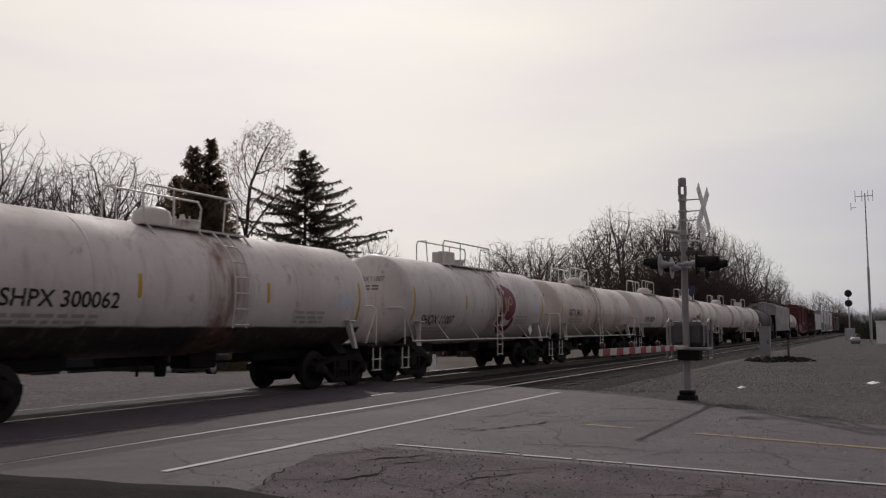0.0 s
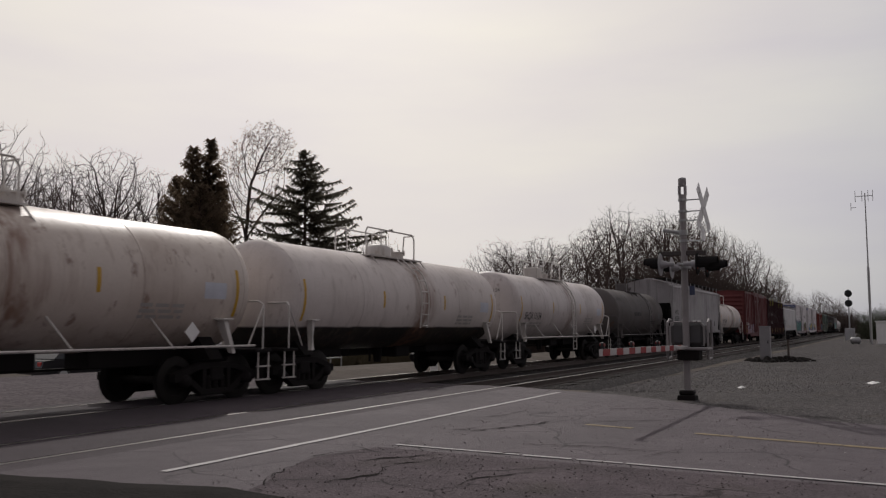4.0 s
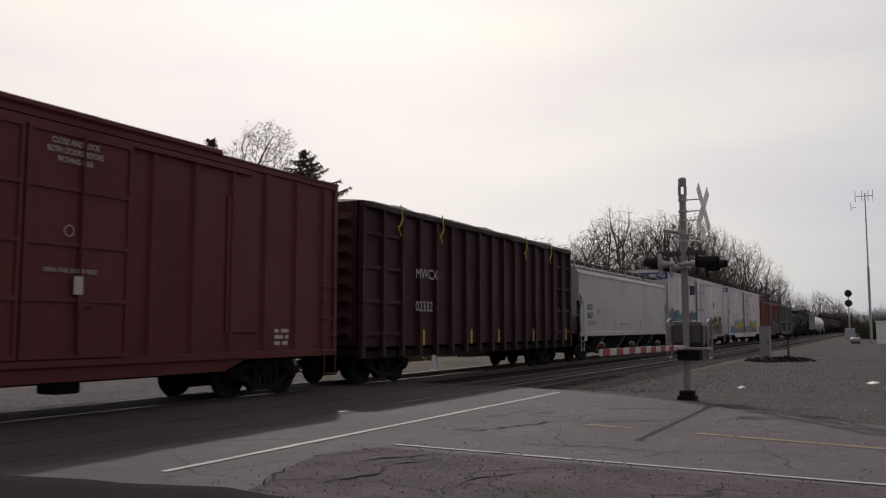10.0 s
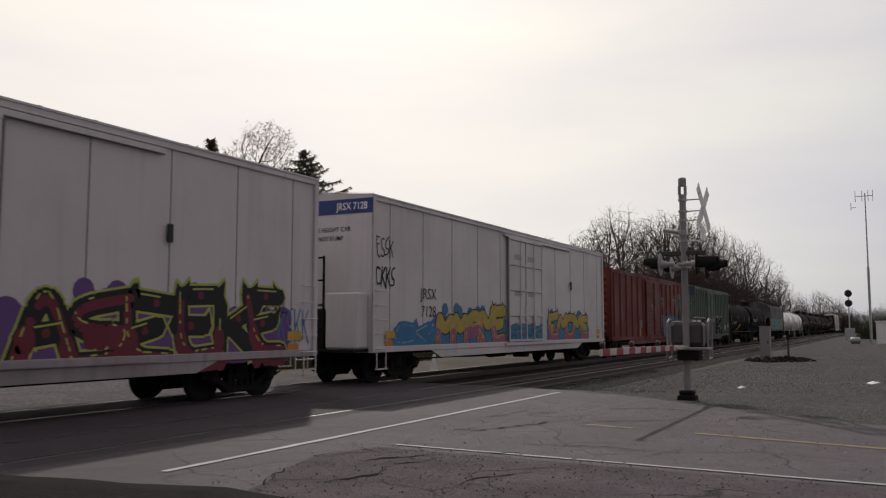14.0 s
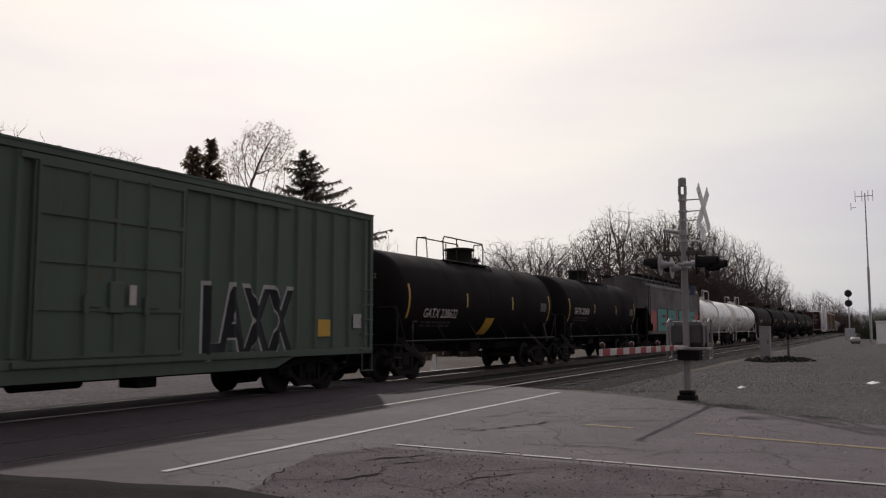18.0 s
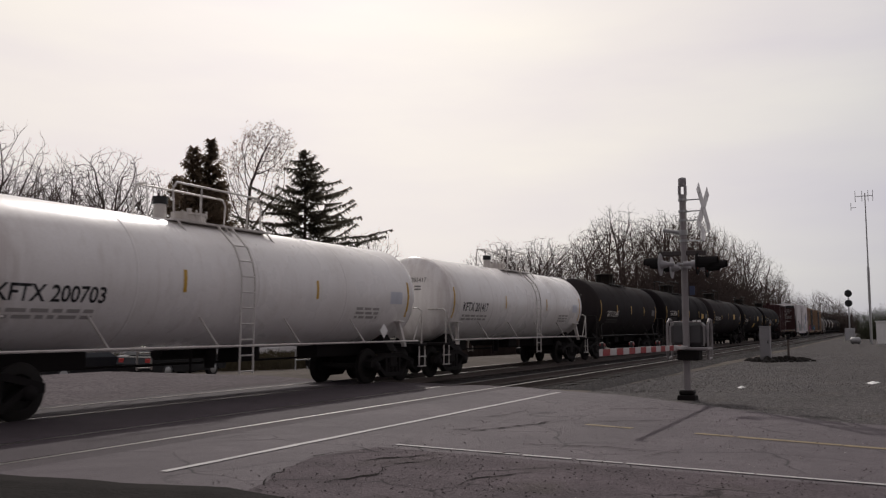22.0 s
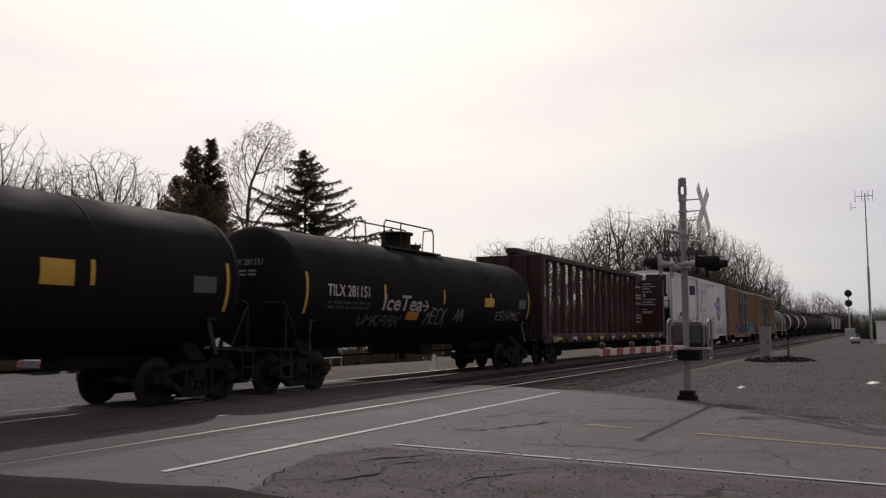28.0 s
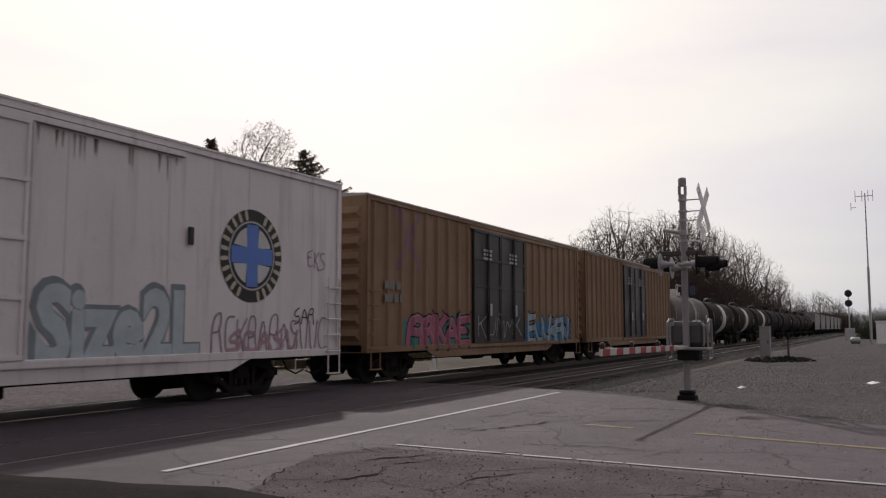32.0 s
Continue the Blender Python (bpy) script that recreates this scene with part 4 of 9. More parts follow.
def hopper_car(name, xl, xr, eave, top, skin, label, bays=4, ribs=0, group="covered hoppers of the train", dark=None, sill=None, belly=None, cut=2.6, slope=None, inset=1.9, feet=(), deck=None, climb=None):
    """Covered hopper: bulging sides, sloped ends, discharge bays, roof walk."""
    half, w, bot = (xr - xl) / 2, 1.53, 1.28
    car = thing(name, ((xl + xr) / 2, TRACK, 0), label, "hopper car", group)
    sill, belly = sill or skin, belly or STEEL_BLACK
    prof = [(-w, bot), (-w, eave - 0.12), (-w + 0.10, eave + 0.06), (-0.75, top - 0.10), (-0.3, top), (0.3, top), (0.75, top - 0.10), (w - 0.10, eave + 0.06), (w, eave - 0.12), (w, bot)]
    n = len(prof)
    sh = Shape()
    ends = []
    for e in (-1, 1):
        # sides run full length on top and slope in below
        ends.append([(e * (half - (0.0 if z > cut else inset * (cut - z) / (cut - bot))), y, z) for y, z in prof])
    vs, fs = [], []
    for e, ring in zip((-1, 1), ends):
        up = [(e * half, y, max(z, cut)) for y, z in prof]
        vs += ring + up
    a0, a1, b0, b1 = 0, n, 2 * n, 3 * n
    for i in range(n - 1):
        fs.append((a1 + i, a1 + i + 1, b1 + i + 1, b1 + i))
    fs += [(a0, a1, b1, b0), (a0 + n - 1, b0 + n - 1, b1 + n - 1, a1 + n - 1), tuple(a1 + i for i in range(n)), tuple(b1 + i for i in range(n)), (a0, b0, b0 + n - 1, a0 + n - 1)]
    sh.add(vs, fs)
    part("body", sh, skin, car)
    for k in (a0, b0):
        q = [vs[k], vs[k + n - 1], vs[k + 2 * n - 1], vs[k + n]]
        part("slope_sheet", Shape().add(q, [(0, 1, 2, 3)]), slope or belly, car, "sooty sloping end sheet")
    for sgn in (-1, 1):
        part("side_sill", Shape().box(-half + 0.05, half - 0.05, min(sgn * (w - 0.1), sgn * (w + 0.05)), max(sgn * (w - 0.1), sgn * (w + 0.05)), bot - 0.16, bot + 0.04, 0.015), sill, car)
        part("eave_rail", Shape().box(-half, half, min(sgn * (w - 0.04), sgn * (w + 0.03)), max(sgn * (w - 0.04), sgn * (w + 0.03)), eave - 0.16, eave - 0.06, 0.012), sill, car)
        if ribs:
            s = Shape()
            for i in range(ribs):
                x = -half + inset + (2 * half - 2 * inset) * i / (ribs - 1)
                s.box(x - 0.04, x + 0.04, min(sgn * w, sgn * (w + 0.05)), max(sgn * w, sgn * (w + 0.05)), bot, eave - 0.15)
            part("side_post", s, skin, car)
    for sgn in (-1, 1):
        walkway = Shape()
        walkway.box(-half - 0.25, half + 0.25, min(sgn * 0.62, sgn * 1.34), max(sgn * 0.62, sgn * 1.34), top + 0.03, top + 0.07)
        part("roof_walk", walkway, deck or STEEL_BLACK, car, "grated roof walk")
        for i in range(13):
            x = -half + 0.05 + (2 * half - 0.1) * i / 12
            part("walk_support", Shape().box(x - 0.03, x + 0.03, min(sgn * 1.30, sgn * 1.345), max(sgn * 1.30, sgn * 1.345), eave + 0.02, top + 0.075), skin, car)
    hatch = Shape().box(-half + 0.8, half - 0.8, -0.3, 0.3, top - 0.02, top + 0.09, 0.03)
    for i in range(9):
        x = -half + 1.2 + (2 * half - 2.4) * i / 8
        hatch.box(x - 0.06, x + 0.06, -0.36, 0.36, top + 0.05, top + 0.12)
    part("hatch", hatch, skin, car)
    for k in range(bays):
        x = -half + 2.6 + (2 * half - 5.2) * (k + 0.5) / bays
        bw = (2 * half - 5.2) / bays / 2
        if feet:
            break
        bay = Shape()
        lo = [(x - 0.33, -0.75, 0.52), (x + 0.33, -0.75, 0.52), (x + 0.33, 0.75, 0.52), (x - 0.33, 0.75, 0.52)]
        hi = [(x - bw, -1.45, bot + 0.02), (x + bw, -1.45, bot + 0.02), (x + bw, 1.45, bot + 0.02), (x - bw, 1.45, bot + 0.02)]
        bay.add(lo + hi, [(0, 1, 5, 4), (1, 2, 6, 5), (2, 3, 7, 6), (3, 0, 4, 7), (0, 3, 2, 1)])
        bay.box(x - 0.42, x + 0.42, -0.8, 0.8, 0.36, 0.54, 0.02)
        bay.cyl((x - 0.3, -0.95, 0.45), (x + 0.3, -0.95, 0.45), 0.08, None, 8)
        part("discharge_bay", bay, belly, car)
    for x, fw in feet:
        # deep bays; the paler gate slab at one end paints in the lit slope
        bay = Shape()
        lo = [(x - fw + 0.12, -0.95, 0.40), (x + fw, -0.95, 0.40), (x + fw, 0.95, 0.40), (x - fw + 0.12, 0.95, 0.40)]
        hi = [(x - fw - 0.35, -1.40, bot - 0.10), (x + fw + 0.25, -1.40, bot - 0.10), (x + fw + 0.25, 1.40, bot - 0.10), (x - fw - 0.35, 1.40, bot - 0.10)]
        bay.add(lo + hi, [(0, 1, 5, 4), (1, 2, 6, 5), (2, 3, 7, 6), (3, 0, 4, 7), (0, 3, 2, 1), (4, 5, 6, 7)])
        bay.box(x - fw, x + fw, -1.0, 1.0, 0.33, 0.42, 0.02)
        bay = part("discharge_bay", bay, belly, car)
        gate = Shape().prism([(-1.02, 0.48), (-0.86, 0.48), (-1.30, bot - 0.14), (-1.46, bot - 0.14)], x + fw - 0.38, x + fw + 0.06, "x")
        gate.box(x + fw - 0.22, x + fw + 0.10, -1.08, -0.90, 0.27, 0.50, 0.03)
        gate.cyl((x + fw - 0.06, -1.16, 0.38), (x + fw - 0.06, -1.04, 0.38), 0.08, None, 10)
        part("gate_lit_slab", gate, LIT_SLOPE_GREY, bay, "grimy grey gate slab, paler to paint the lit bay slope")
    under = Shape().box(-half, half, -0.28, 0.28, 0.72, 1.1, 0.02)
    for e in (-1, 1):
        under.box(min(e * half, e * (half - 0.3)), max(e * half, e * (half - 0.3)), -w + 0.05, w - 0.05, 0.95, 1.15)
        for sgn in (-1, 1):
            under.box(min(e * (half - 0.1), e * half), max(e * (half - 0.1), e * half), min(sgn * (w - 0.12), sgn * w), max(sgn * (w - 0.12), sgn * w), 1.1, 2.7)
            under.cyl((e * (half - 1.0), sgn * 1.2, 1.1), (e * (half - 0.2), sgn * 1.2, 2.6), 0.05, None, 6)
        under.cyl((e * (half - 0.9), -0.5, 1.45), (e * (half - 0.9), 0.5, 1.45), 0.2, None, 12)
        part("ladder", ladder(e * (half - 0.3), -w - 0.05, 0.45, climb or eave, 0.42, 0.018), dark or STEEL_BLACK, car)
        part("ladder", ladder(e * (half - 0.3), w + 0.05, 0.45, eave, 0.42, 0.018), dark or STEEL_BLACK, car)
        part("end_rail", Shape().pipe([(e * (half + 0.2), -1.2, 1.15), (e * (half + 0.2), -1.2, 2.0), (e * (half + 0.2), 1.2, 2.0), (e * (half + 0.2), 1.2, 1.15)], 0.02), dark or STEEL_BLACK, car)
    part("underframe", under, STEEL_BLACK, car)
    running_gear(car, half, 1.75)
    return car


# ---- coats of the cars ----
def coat(name, col, **kw):
    return paint(name, col, **kw)


DUSTY = (0.20, 0.165, 0.13)
TANK_WHITE_BLACK = coat("white_tank_black_belly", (0.67, 0.615, 0.585), rough=0.68, spec=0.12, grime=DUSTY, amount=0.5, streaks=0.35, bottom=(0.02, 0.019, 0.019), split=1.55, rust=0.5, stain=(0.55, 0.75, 0.85))
TANK_WHITE = coat("dirty_white_tank", (0.60, 0.545, 0.53), rough=0.52, grime=DUSTY, amount=0.65, streaks=0.5, rust=0.45, stain=(0.6, 0.5, 0.7))
TANK_CREAM = coat("cream_stained_tank", (0.60, 0.53, 0.47), rough=0.45, grime=(0.22, 0.14, 0.10), amount=0.75, streaks=0.65, rust=0.7, stain=(-0.1, 1.0, 0.85))
TANK_CLEAN = coat("clean_white_tank", (0.83, 0.81, 0.79), rough=0.33, grime=(0.35, 0.28, 0.22), amount=0.35, streaks=0.25, stain=(-6.3, 0.9, 0.3))
TANK_GREY = coat("weathered_grey_tank", (0.112, 0.101, 0.099), rough=0.75, spec=0.2, grime=(0.08, 0.07, 0.06), amount=0.7, streaks=0.5, rust=0.4)
TANK_BLACK = coat("dull_black_tank", (0.0125, 0.0107, 0.0118), spec=0.05, rough=0.80, grime=(0.022, 0.018, 0.018), amount=0.5, streaks=0.3)
TANK_BLACK_DUSTY = coat("dusty_black_tank", (0.024, 0.0205, 0.0225), spec=0.05, rough=0.80, grime=(0.055, 0.046, 0.04), amount=0.7, streaks=0.5)
TRIM_WHITE = coat("white_railing", (0.60, 0.57, 0.54), rough=0.5, grime=DUSTY, amount=0.6, rust=0.4)
TRIM_SMOKE = coat("smoky_grey_trim", (0.115, 0.105, 0.105), rough=0.7)
TRIM_BLACK = coat("black_railing", (0.012, 0.0115, 0.0115), spec=0.15, rough=0.5, rust=0.3)
HOP_GREY = coat("dirty_grey_hopper", (0.33, 0.312, 0.315), rough=0.6, grime=(0.06, 0.053, 0.05), amount=0.65, streaks=0.7, rust=0.3)
LIT_SLOPE_GREY = coat("grimy_grey_lit_slope", (0.10, 0.092, 0.085), rough=0.7)
HOP_DECK = coat("dull_galvanised_grating", (0.22, 0.20, 0.185), rough=0.7)
HOP_WHITE = coat("clean_white_hopper", (0.44, 0.425, 0.425), rough=0.45, grime=(0.25, 0.22, 0.19), amount=0.3, streaks=0.2)
HOP_SOOT = coat("sooty_grey_hopper", (0.13, 0.12, 0.12), spec=0.2, rough=0.65, grime=(0.022, 0.019, 0.019), amount=0.9, streaks=1.0)
BOX_BROWN = coat("oxide_brown_box_car", (0.125, 0.029, 0.030), spec=0.25, rough=0.6, grime=(0.055, 0.03, 0.026), amount=0.5, streaks=0.5, rust=0.3)
CHIP_BROWN = coat("dark_brown_gondola", (0.050, 0.019, 0.022), spec=0.2, rough=0.6, grime=(0.03, 0.02, 0.018), amount=0.5, streaks=0.5)
BOX_RED = coat("faded_red_box_car", (0.15, 0.030, 0.024), spec=0.25, rough=0.6, grime=(0.09, 0.04, 0.03), amount=0.5, streaks=0.55, rust=0.4)
BOX_GREEN = coat("pale_green_box_car", (0.086, 0.119, 0.095), spec=0.25, rough=0.6, grime=(0.06, 0.06, 0.05), amount=0.5, streaks=0.5, rust=0.4)
REEFER = coat("dusty_white_reefer", (0.60, 0.56, 0.57), rough=0.5, grime=(0.22, 0.22, 0.20), amount=0.35, streaks=0.25)
REEFER_B = coat("white_reefer", (0.68, 0.645, 0.65), rough=0.5, grime=(0.22, 0.17, 0.14), amount=0.3, streaks=0.42, rust=0.12)
BOX_YELLOW = coat("dirty_yellow_box_car", (0.245, 0.155, 0.092), spec=0.25, rough=0.6, grime=(0.10, 0.065, 0.04), amount=0.6, streaks=0.6, rust=0.4)
DOOR_BLACK = coat("black_box_car_door", (0.02, 0.019, 0.021), spec=0.3, rough=0.5, grime=(0.09, 0.08, 0.07))
BEAM_BROWN = coat("dark_oxide_centre_beam", (0.048, 0.018, 0.018), spec=0.25, rough=0.6, grime=(0.03, 0.02, 0.02), amount=0.5, streaks=0.4)

GRIMY_SILL = coat("grimy_sill", (0.36, 0.32, 0.34), rough=0.6)
SPRAY_PALE = plain("faded_white_stencil", (0.40, 0.38, 0.37), 0.7)
RUN = plain("rust_run", (0.33, 0.26, 0.24), 0.8)
PALE_SEAM = plain("pale_seam", (0.60, 0.57, 0.57), 0.7)
# SEAM colours the panel joints, and the shade drawn under door rails and bars
SEAM = plain("grimy_seam_and_shade", (0.20, 0.185, 0.18), 0.7)

# ---- the train, in its order, x at the clip's start ----
train = []
WHITE_TANK = "dirty white cylindrical tank car with black belly, top platform and ladder"
train += [
    tank_car("tank_car", 7.3, 18.77, 1.35, 2.27, TANK_WHITE_BLACK, TRIM_WHITE, WHITE_TANK, "SHPX 300062", 1.11, house="dome", rail=False, mz=-0.42, mark_w=2.33, plat=(-1.25, 1.75), lad_x=0.8, hx=-0.35),
    tank_car("tank_car", 21.2, 32.0, 1.35, 2.32, TANK_WHITE, TRIM_WHITE, "white tank car with a large dark red emblem on its side", "SHQX 11007", 0.78, mz=-0.72, mark_w=2.15, plat=(-1.9, 2.05), lad_x=0.65, hx=-0.8),
    tank_car("tank_car", 34.1, 45.15, 1.28, 2.29, TANK_CREAM, TRIM_WHITE, "off-white tank car streaked with rust beside its ladder", "GATX 34616", 1.10, house="dome", mz=-0.26, mark_w=1.81, plat=(-2.0, 0.9), lad_x=-0.38, hx=0.0),
    tank_car("tank_car", 47.1, 58.2, 1.35, 2.27, TANK_WHITE_BLACK, TRIM_WHITE, WHITE_TANK, "SHPX 300024", 0.93, house="dome", rail=False, mz=-0.42, mark_w=2.4, plat=(-1.75, 1.4), lad_x=-0.1, hx=0.5),
    tank_car("tank_car", 60.4, 71.6, 1.30, 2.34, TANK_CREAM, TRIM_WHITE, "cream tank car with black spray-painted scrawl beside its number", "GATX 34622", 0.97, house="dome", mz=-0.42, mark_w=1.74, plat=(-2.0, 0.75), lad_x=-0.55, hx=-0.1),
    tank_car("tank_car", 73.4, 84.6, 1.35, 2.27, TANK_WHITE_BLACK, TRIM_WHITE, WHITE_TANK, "", house="dome", rail=False, plat=(-1.6, 1.4)),
    tank_car("tank_car", 86.9, 97.7, 1.33, 2.32, TANK_WHITE, TRIM_WHITE, "white tank car with bold black number and diamond placard", "SHQX 11154", 0.60, mz=-0.5, mark_w=1.72, plat=(-1.6, 1.5), lad_x=0.5, hx=-0.65),
    tank_car("tank_car", 100.25, 109.95, 1.32, 2.27, TANK_GREY, TRIM_SMOKE, "dirty grey tank car with smeared lettering and grey railings", "", house="box", plat=(-0.5, 1.75), lad_x=1.35, hx=0.45, strips=0),
    hopper_car("hopper_car", 111.2, 129.1, 4.20, 4.56, HOP_GREY, "long grey covered hopper with sooty ends and roof walk", 4, cut=3.05, inset=1.0, dark=HOP_GREY),
    tank_car("tank_car", 131.0, 141.95, 1.35, 2.27, TANK_WHITE_BLACK, TRIM_WHITE, WHITE_TANK, "SHPX 300086", 0.77, house="dome", rail=False, mz=-0.35, mark_w=2.14, plat=(-1.6, 1.5), lad_x=0.4, hx=-0.4),
    box_car("box_car", 143.6, 160.85, 5.0, BOX_BROWN, "oxide-brown box car with double doors and pale graffiti", 16, (0.0, 4.3), 2),
]
e = len(train)
train += [
    box_car("reefer_car", 196.95, 217.5, 5.02, REEFER, "white refrigerator car with turquoise and purple graffiti", 11, (0.37, 3.35), 1, sill_mat=GRIMY_SILL, smooth_side=True, plug=True, flat_end=True, category="refrigerator car", seam_mat=SEAM),
    box_car("reefer_car", 219.95, 240.6, 5.02, REEFER, "white refrigerator car with blue and yellow graffiti", 11, (0.37, 3.35), 1, smooth_side=True, plug=True, flat_end=True, category="refrigerator car", seam_mat=SEAM),
    box_car("box_car", 241.9, 259.15, 4.40, BOX_RED, "faded red box car with skull and bubble graffiti", 15, (-0.1, 3.4), 1),
    box_car("box_car", 260.3, 277.4, 4.44, BOX_GREEN, "pale green ribbed box car with black and white graffiti", 24, (0.13, 3.25), 1, plug=True, frame_mat=BOX_GREEN),
    tank_car("tank_car", 279.3, 291.15, 1.42, 2.38, TANK_BLACK, TRIM_BLACK, "black tank car with yellow patch on its flank", "GATX 228622", 1.16, OFFWHITE, mz=-0.58, mark_w=2.2, plat=(-2.0, 1.4), lad_x=0.05, hx=0.35, house="drum"),
    tank_car("tank_car", 293.2, 304.3, 1.42, 2.38, TANK_BLACK, TRIM_BLACK, "black tank car with white number and reflective strips", "GATX 222430", 0.85, OFFWHITE, mz=-0.28, mark_w=2.07, plat=(-1.5, 2.4), lad_x=0.0, hx=0.0, house="drum"),
    hopper_car("hopper_car", 306.4, 321.6, 3.95, 4.44, HOP_SOOT, "sooty grey covered hopper with teal block-letter graffiti", 3, 0),
    tank_car("tank_car", 323.7, 337.25, 1.37, 2.41, TANK_CLEAN, TRIM_WHITE, "clean glossy white tank car with yellow strips", "KFTX 200703", 0.60, house="vent", mz=-0.48, mark_w=2.1, plat=(-1.9, 1.1), lad_x=-0.5, hx=-1.6),
    tank_car("tank_car", 339.7, 352.6, 1.37, 2.41, TANK_CLEAN, TRIM_WHITE, "clean glossy white tank car with stained end", "KFTX 201417", 0.87, house="vent", mz=-0.36, mark_w=1.93, plat=(-0.75, 2.1), lad_x=0.85, hx=-0.75),
    tank_car("tank_car", 355.15, 366.45, 1.45, 2.42, TANK_BLACK_DUSTY, TRIM_BLACK, "dusty black tank car with white number", "GATX 212467", 1.19, OFFWHITE, strips=5, loops=False, mz=-0.37, mark_w=2.02, plat=(-1.6, 1.2), lad_x=0.0, hx=-0.05, house="drum"),
    tank_car("tank_car", 368.7, 382.9, 1.49, 2.44, TANK_BLACK, TRIM_BLACK, "black tank car with white number and yellow panels", "TILX 281556", 1.19, OFFWHITE, strips=5, rail=False, mz=-0.16, mark_w=1.94, plat=(-1.9, 1.6), lad_x=0.2, hx=-0.3, house="drum"),
    tank_car("tank_car", 385.4, 399.5, 1.49, 2.44, TANK_BLACK_DUSTY, TRIM_BLACK, "dusty black tank car with yellow panel", "TCBX 281028", 0.60, OFFWHITE, strips=5, rail=False, mz=-0.34, mark_w=2.3, plat=(-2.1, 1.0), lad_x=-0.2, hx=-0.8, house="drum"),
    tank_car("tank_car", 401.9, 415.8, 1.49, 2.44, TANK_BLACK, TRIM_BLACK, "black tank car with two yellow panels", "TILX 290100", 0.55, OFFWHITE, strips=5, rail=False, mz=-0.37, mark_w=2.0, plat=(-2.0, 1.2), lad_x=-0.3, hx=-0.1, house="drum"),
    tank_car("tank_car", 418.0, 432.4, 1.49, 2.44, TANK_BLACK, TRIM_BLACK, "black tank car with white spray-painted scrawl", "TILX 281151", 1.04, OFFWHITE, strips=5, rail=False, mz=-0.15, mark_w=1.89, plat=(-2.1, 1.2), lad_x=-0.2, hx=-0.45, house="drum"),
]
reefer_c = box_car("reefer_car", 456.6, 477.0, 5.05, REEFER_B, "white refrigerator car with round blue and black emblem and grey graffiti", 9, (-0.2, 3.45), 1, smooth_side=True, plug=True, flat_end=True, category="refrigerator car", seam_mat=PALE_SEAM, inset=3.05)
yellow_a = box_car("box_car", 478.2, 495.4, 5.0, BOX_YELLOW, "dirty yellow ribbed box car with black doors and pink graffiti", 24, (0.0, 4.45), 2, door_mat=DOOR_BLACK, roof=GALV)
yellow_b = box_car("box_car", 496.4, 513.4, 5.0, BOX_YELLOW, "dirty yellow ribbed box car with black doors", 24, (0.0, 4.45), 2, door_mat=DOOR_BLACK, roof=GALV)
train += [reefer_c, yellow_a, yellow_b]
train.append(hopper_car("hopper_car", 179.4, 196.2, 4.02, 4.42, HOP_WHITE, "clean white covered hopper with black lettering", 4, dark=HOP_WHITE, slope=HOP_WHITE, cut=2.0, inset=0.45, feet=((-4.85, 0.75), (-1.85, 1.35), (1.85, 1.35), (4.85, 0.75)), deck=HOP_DECK, climb=2.75))


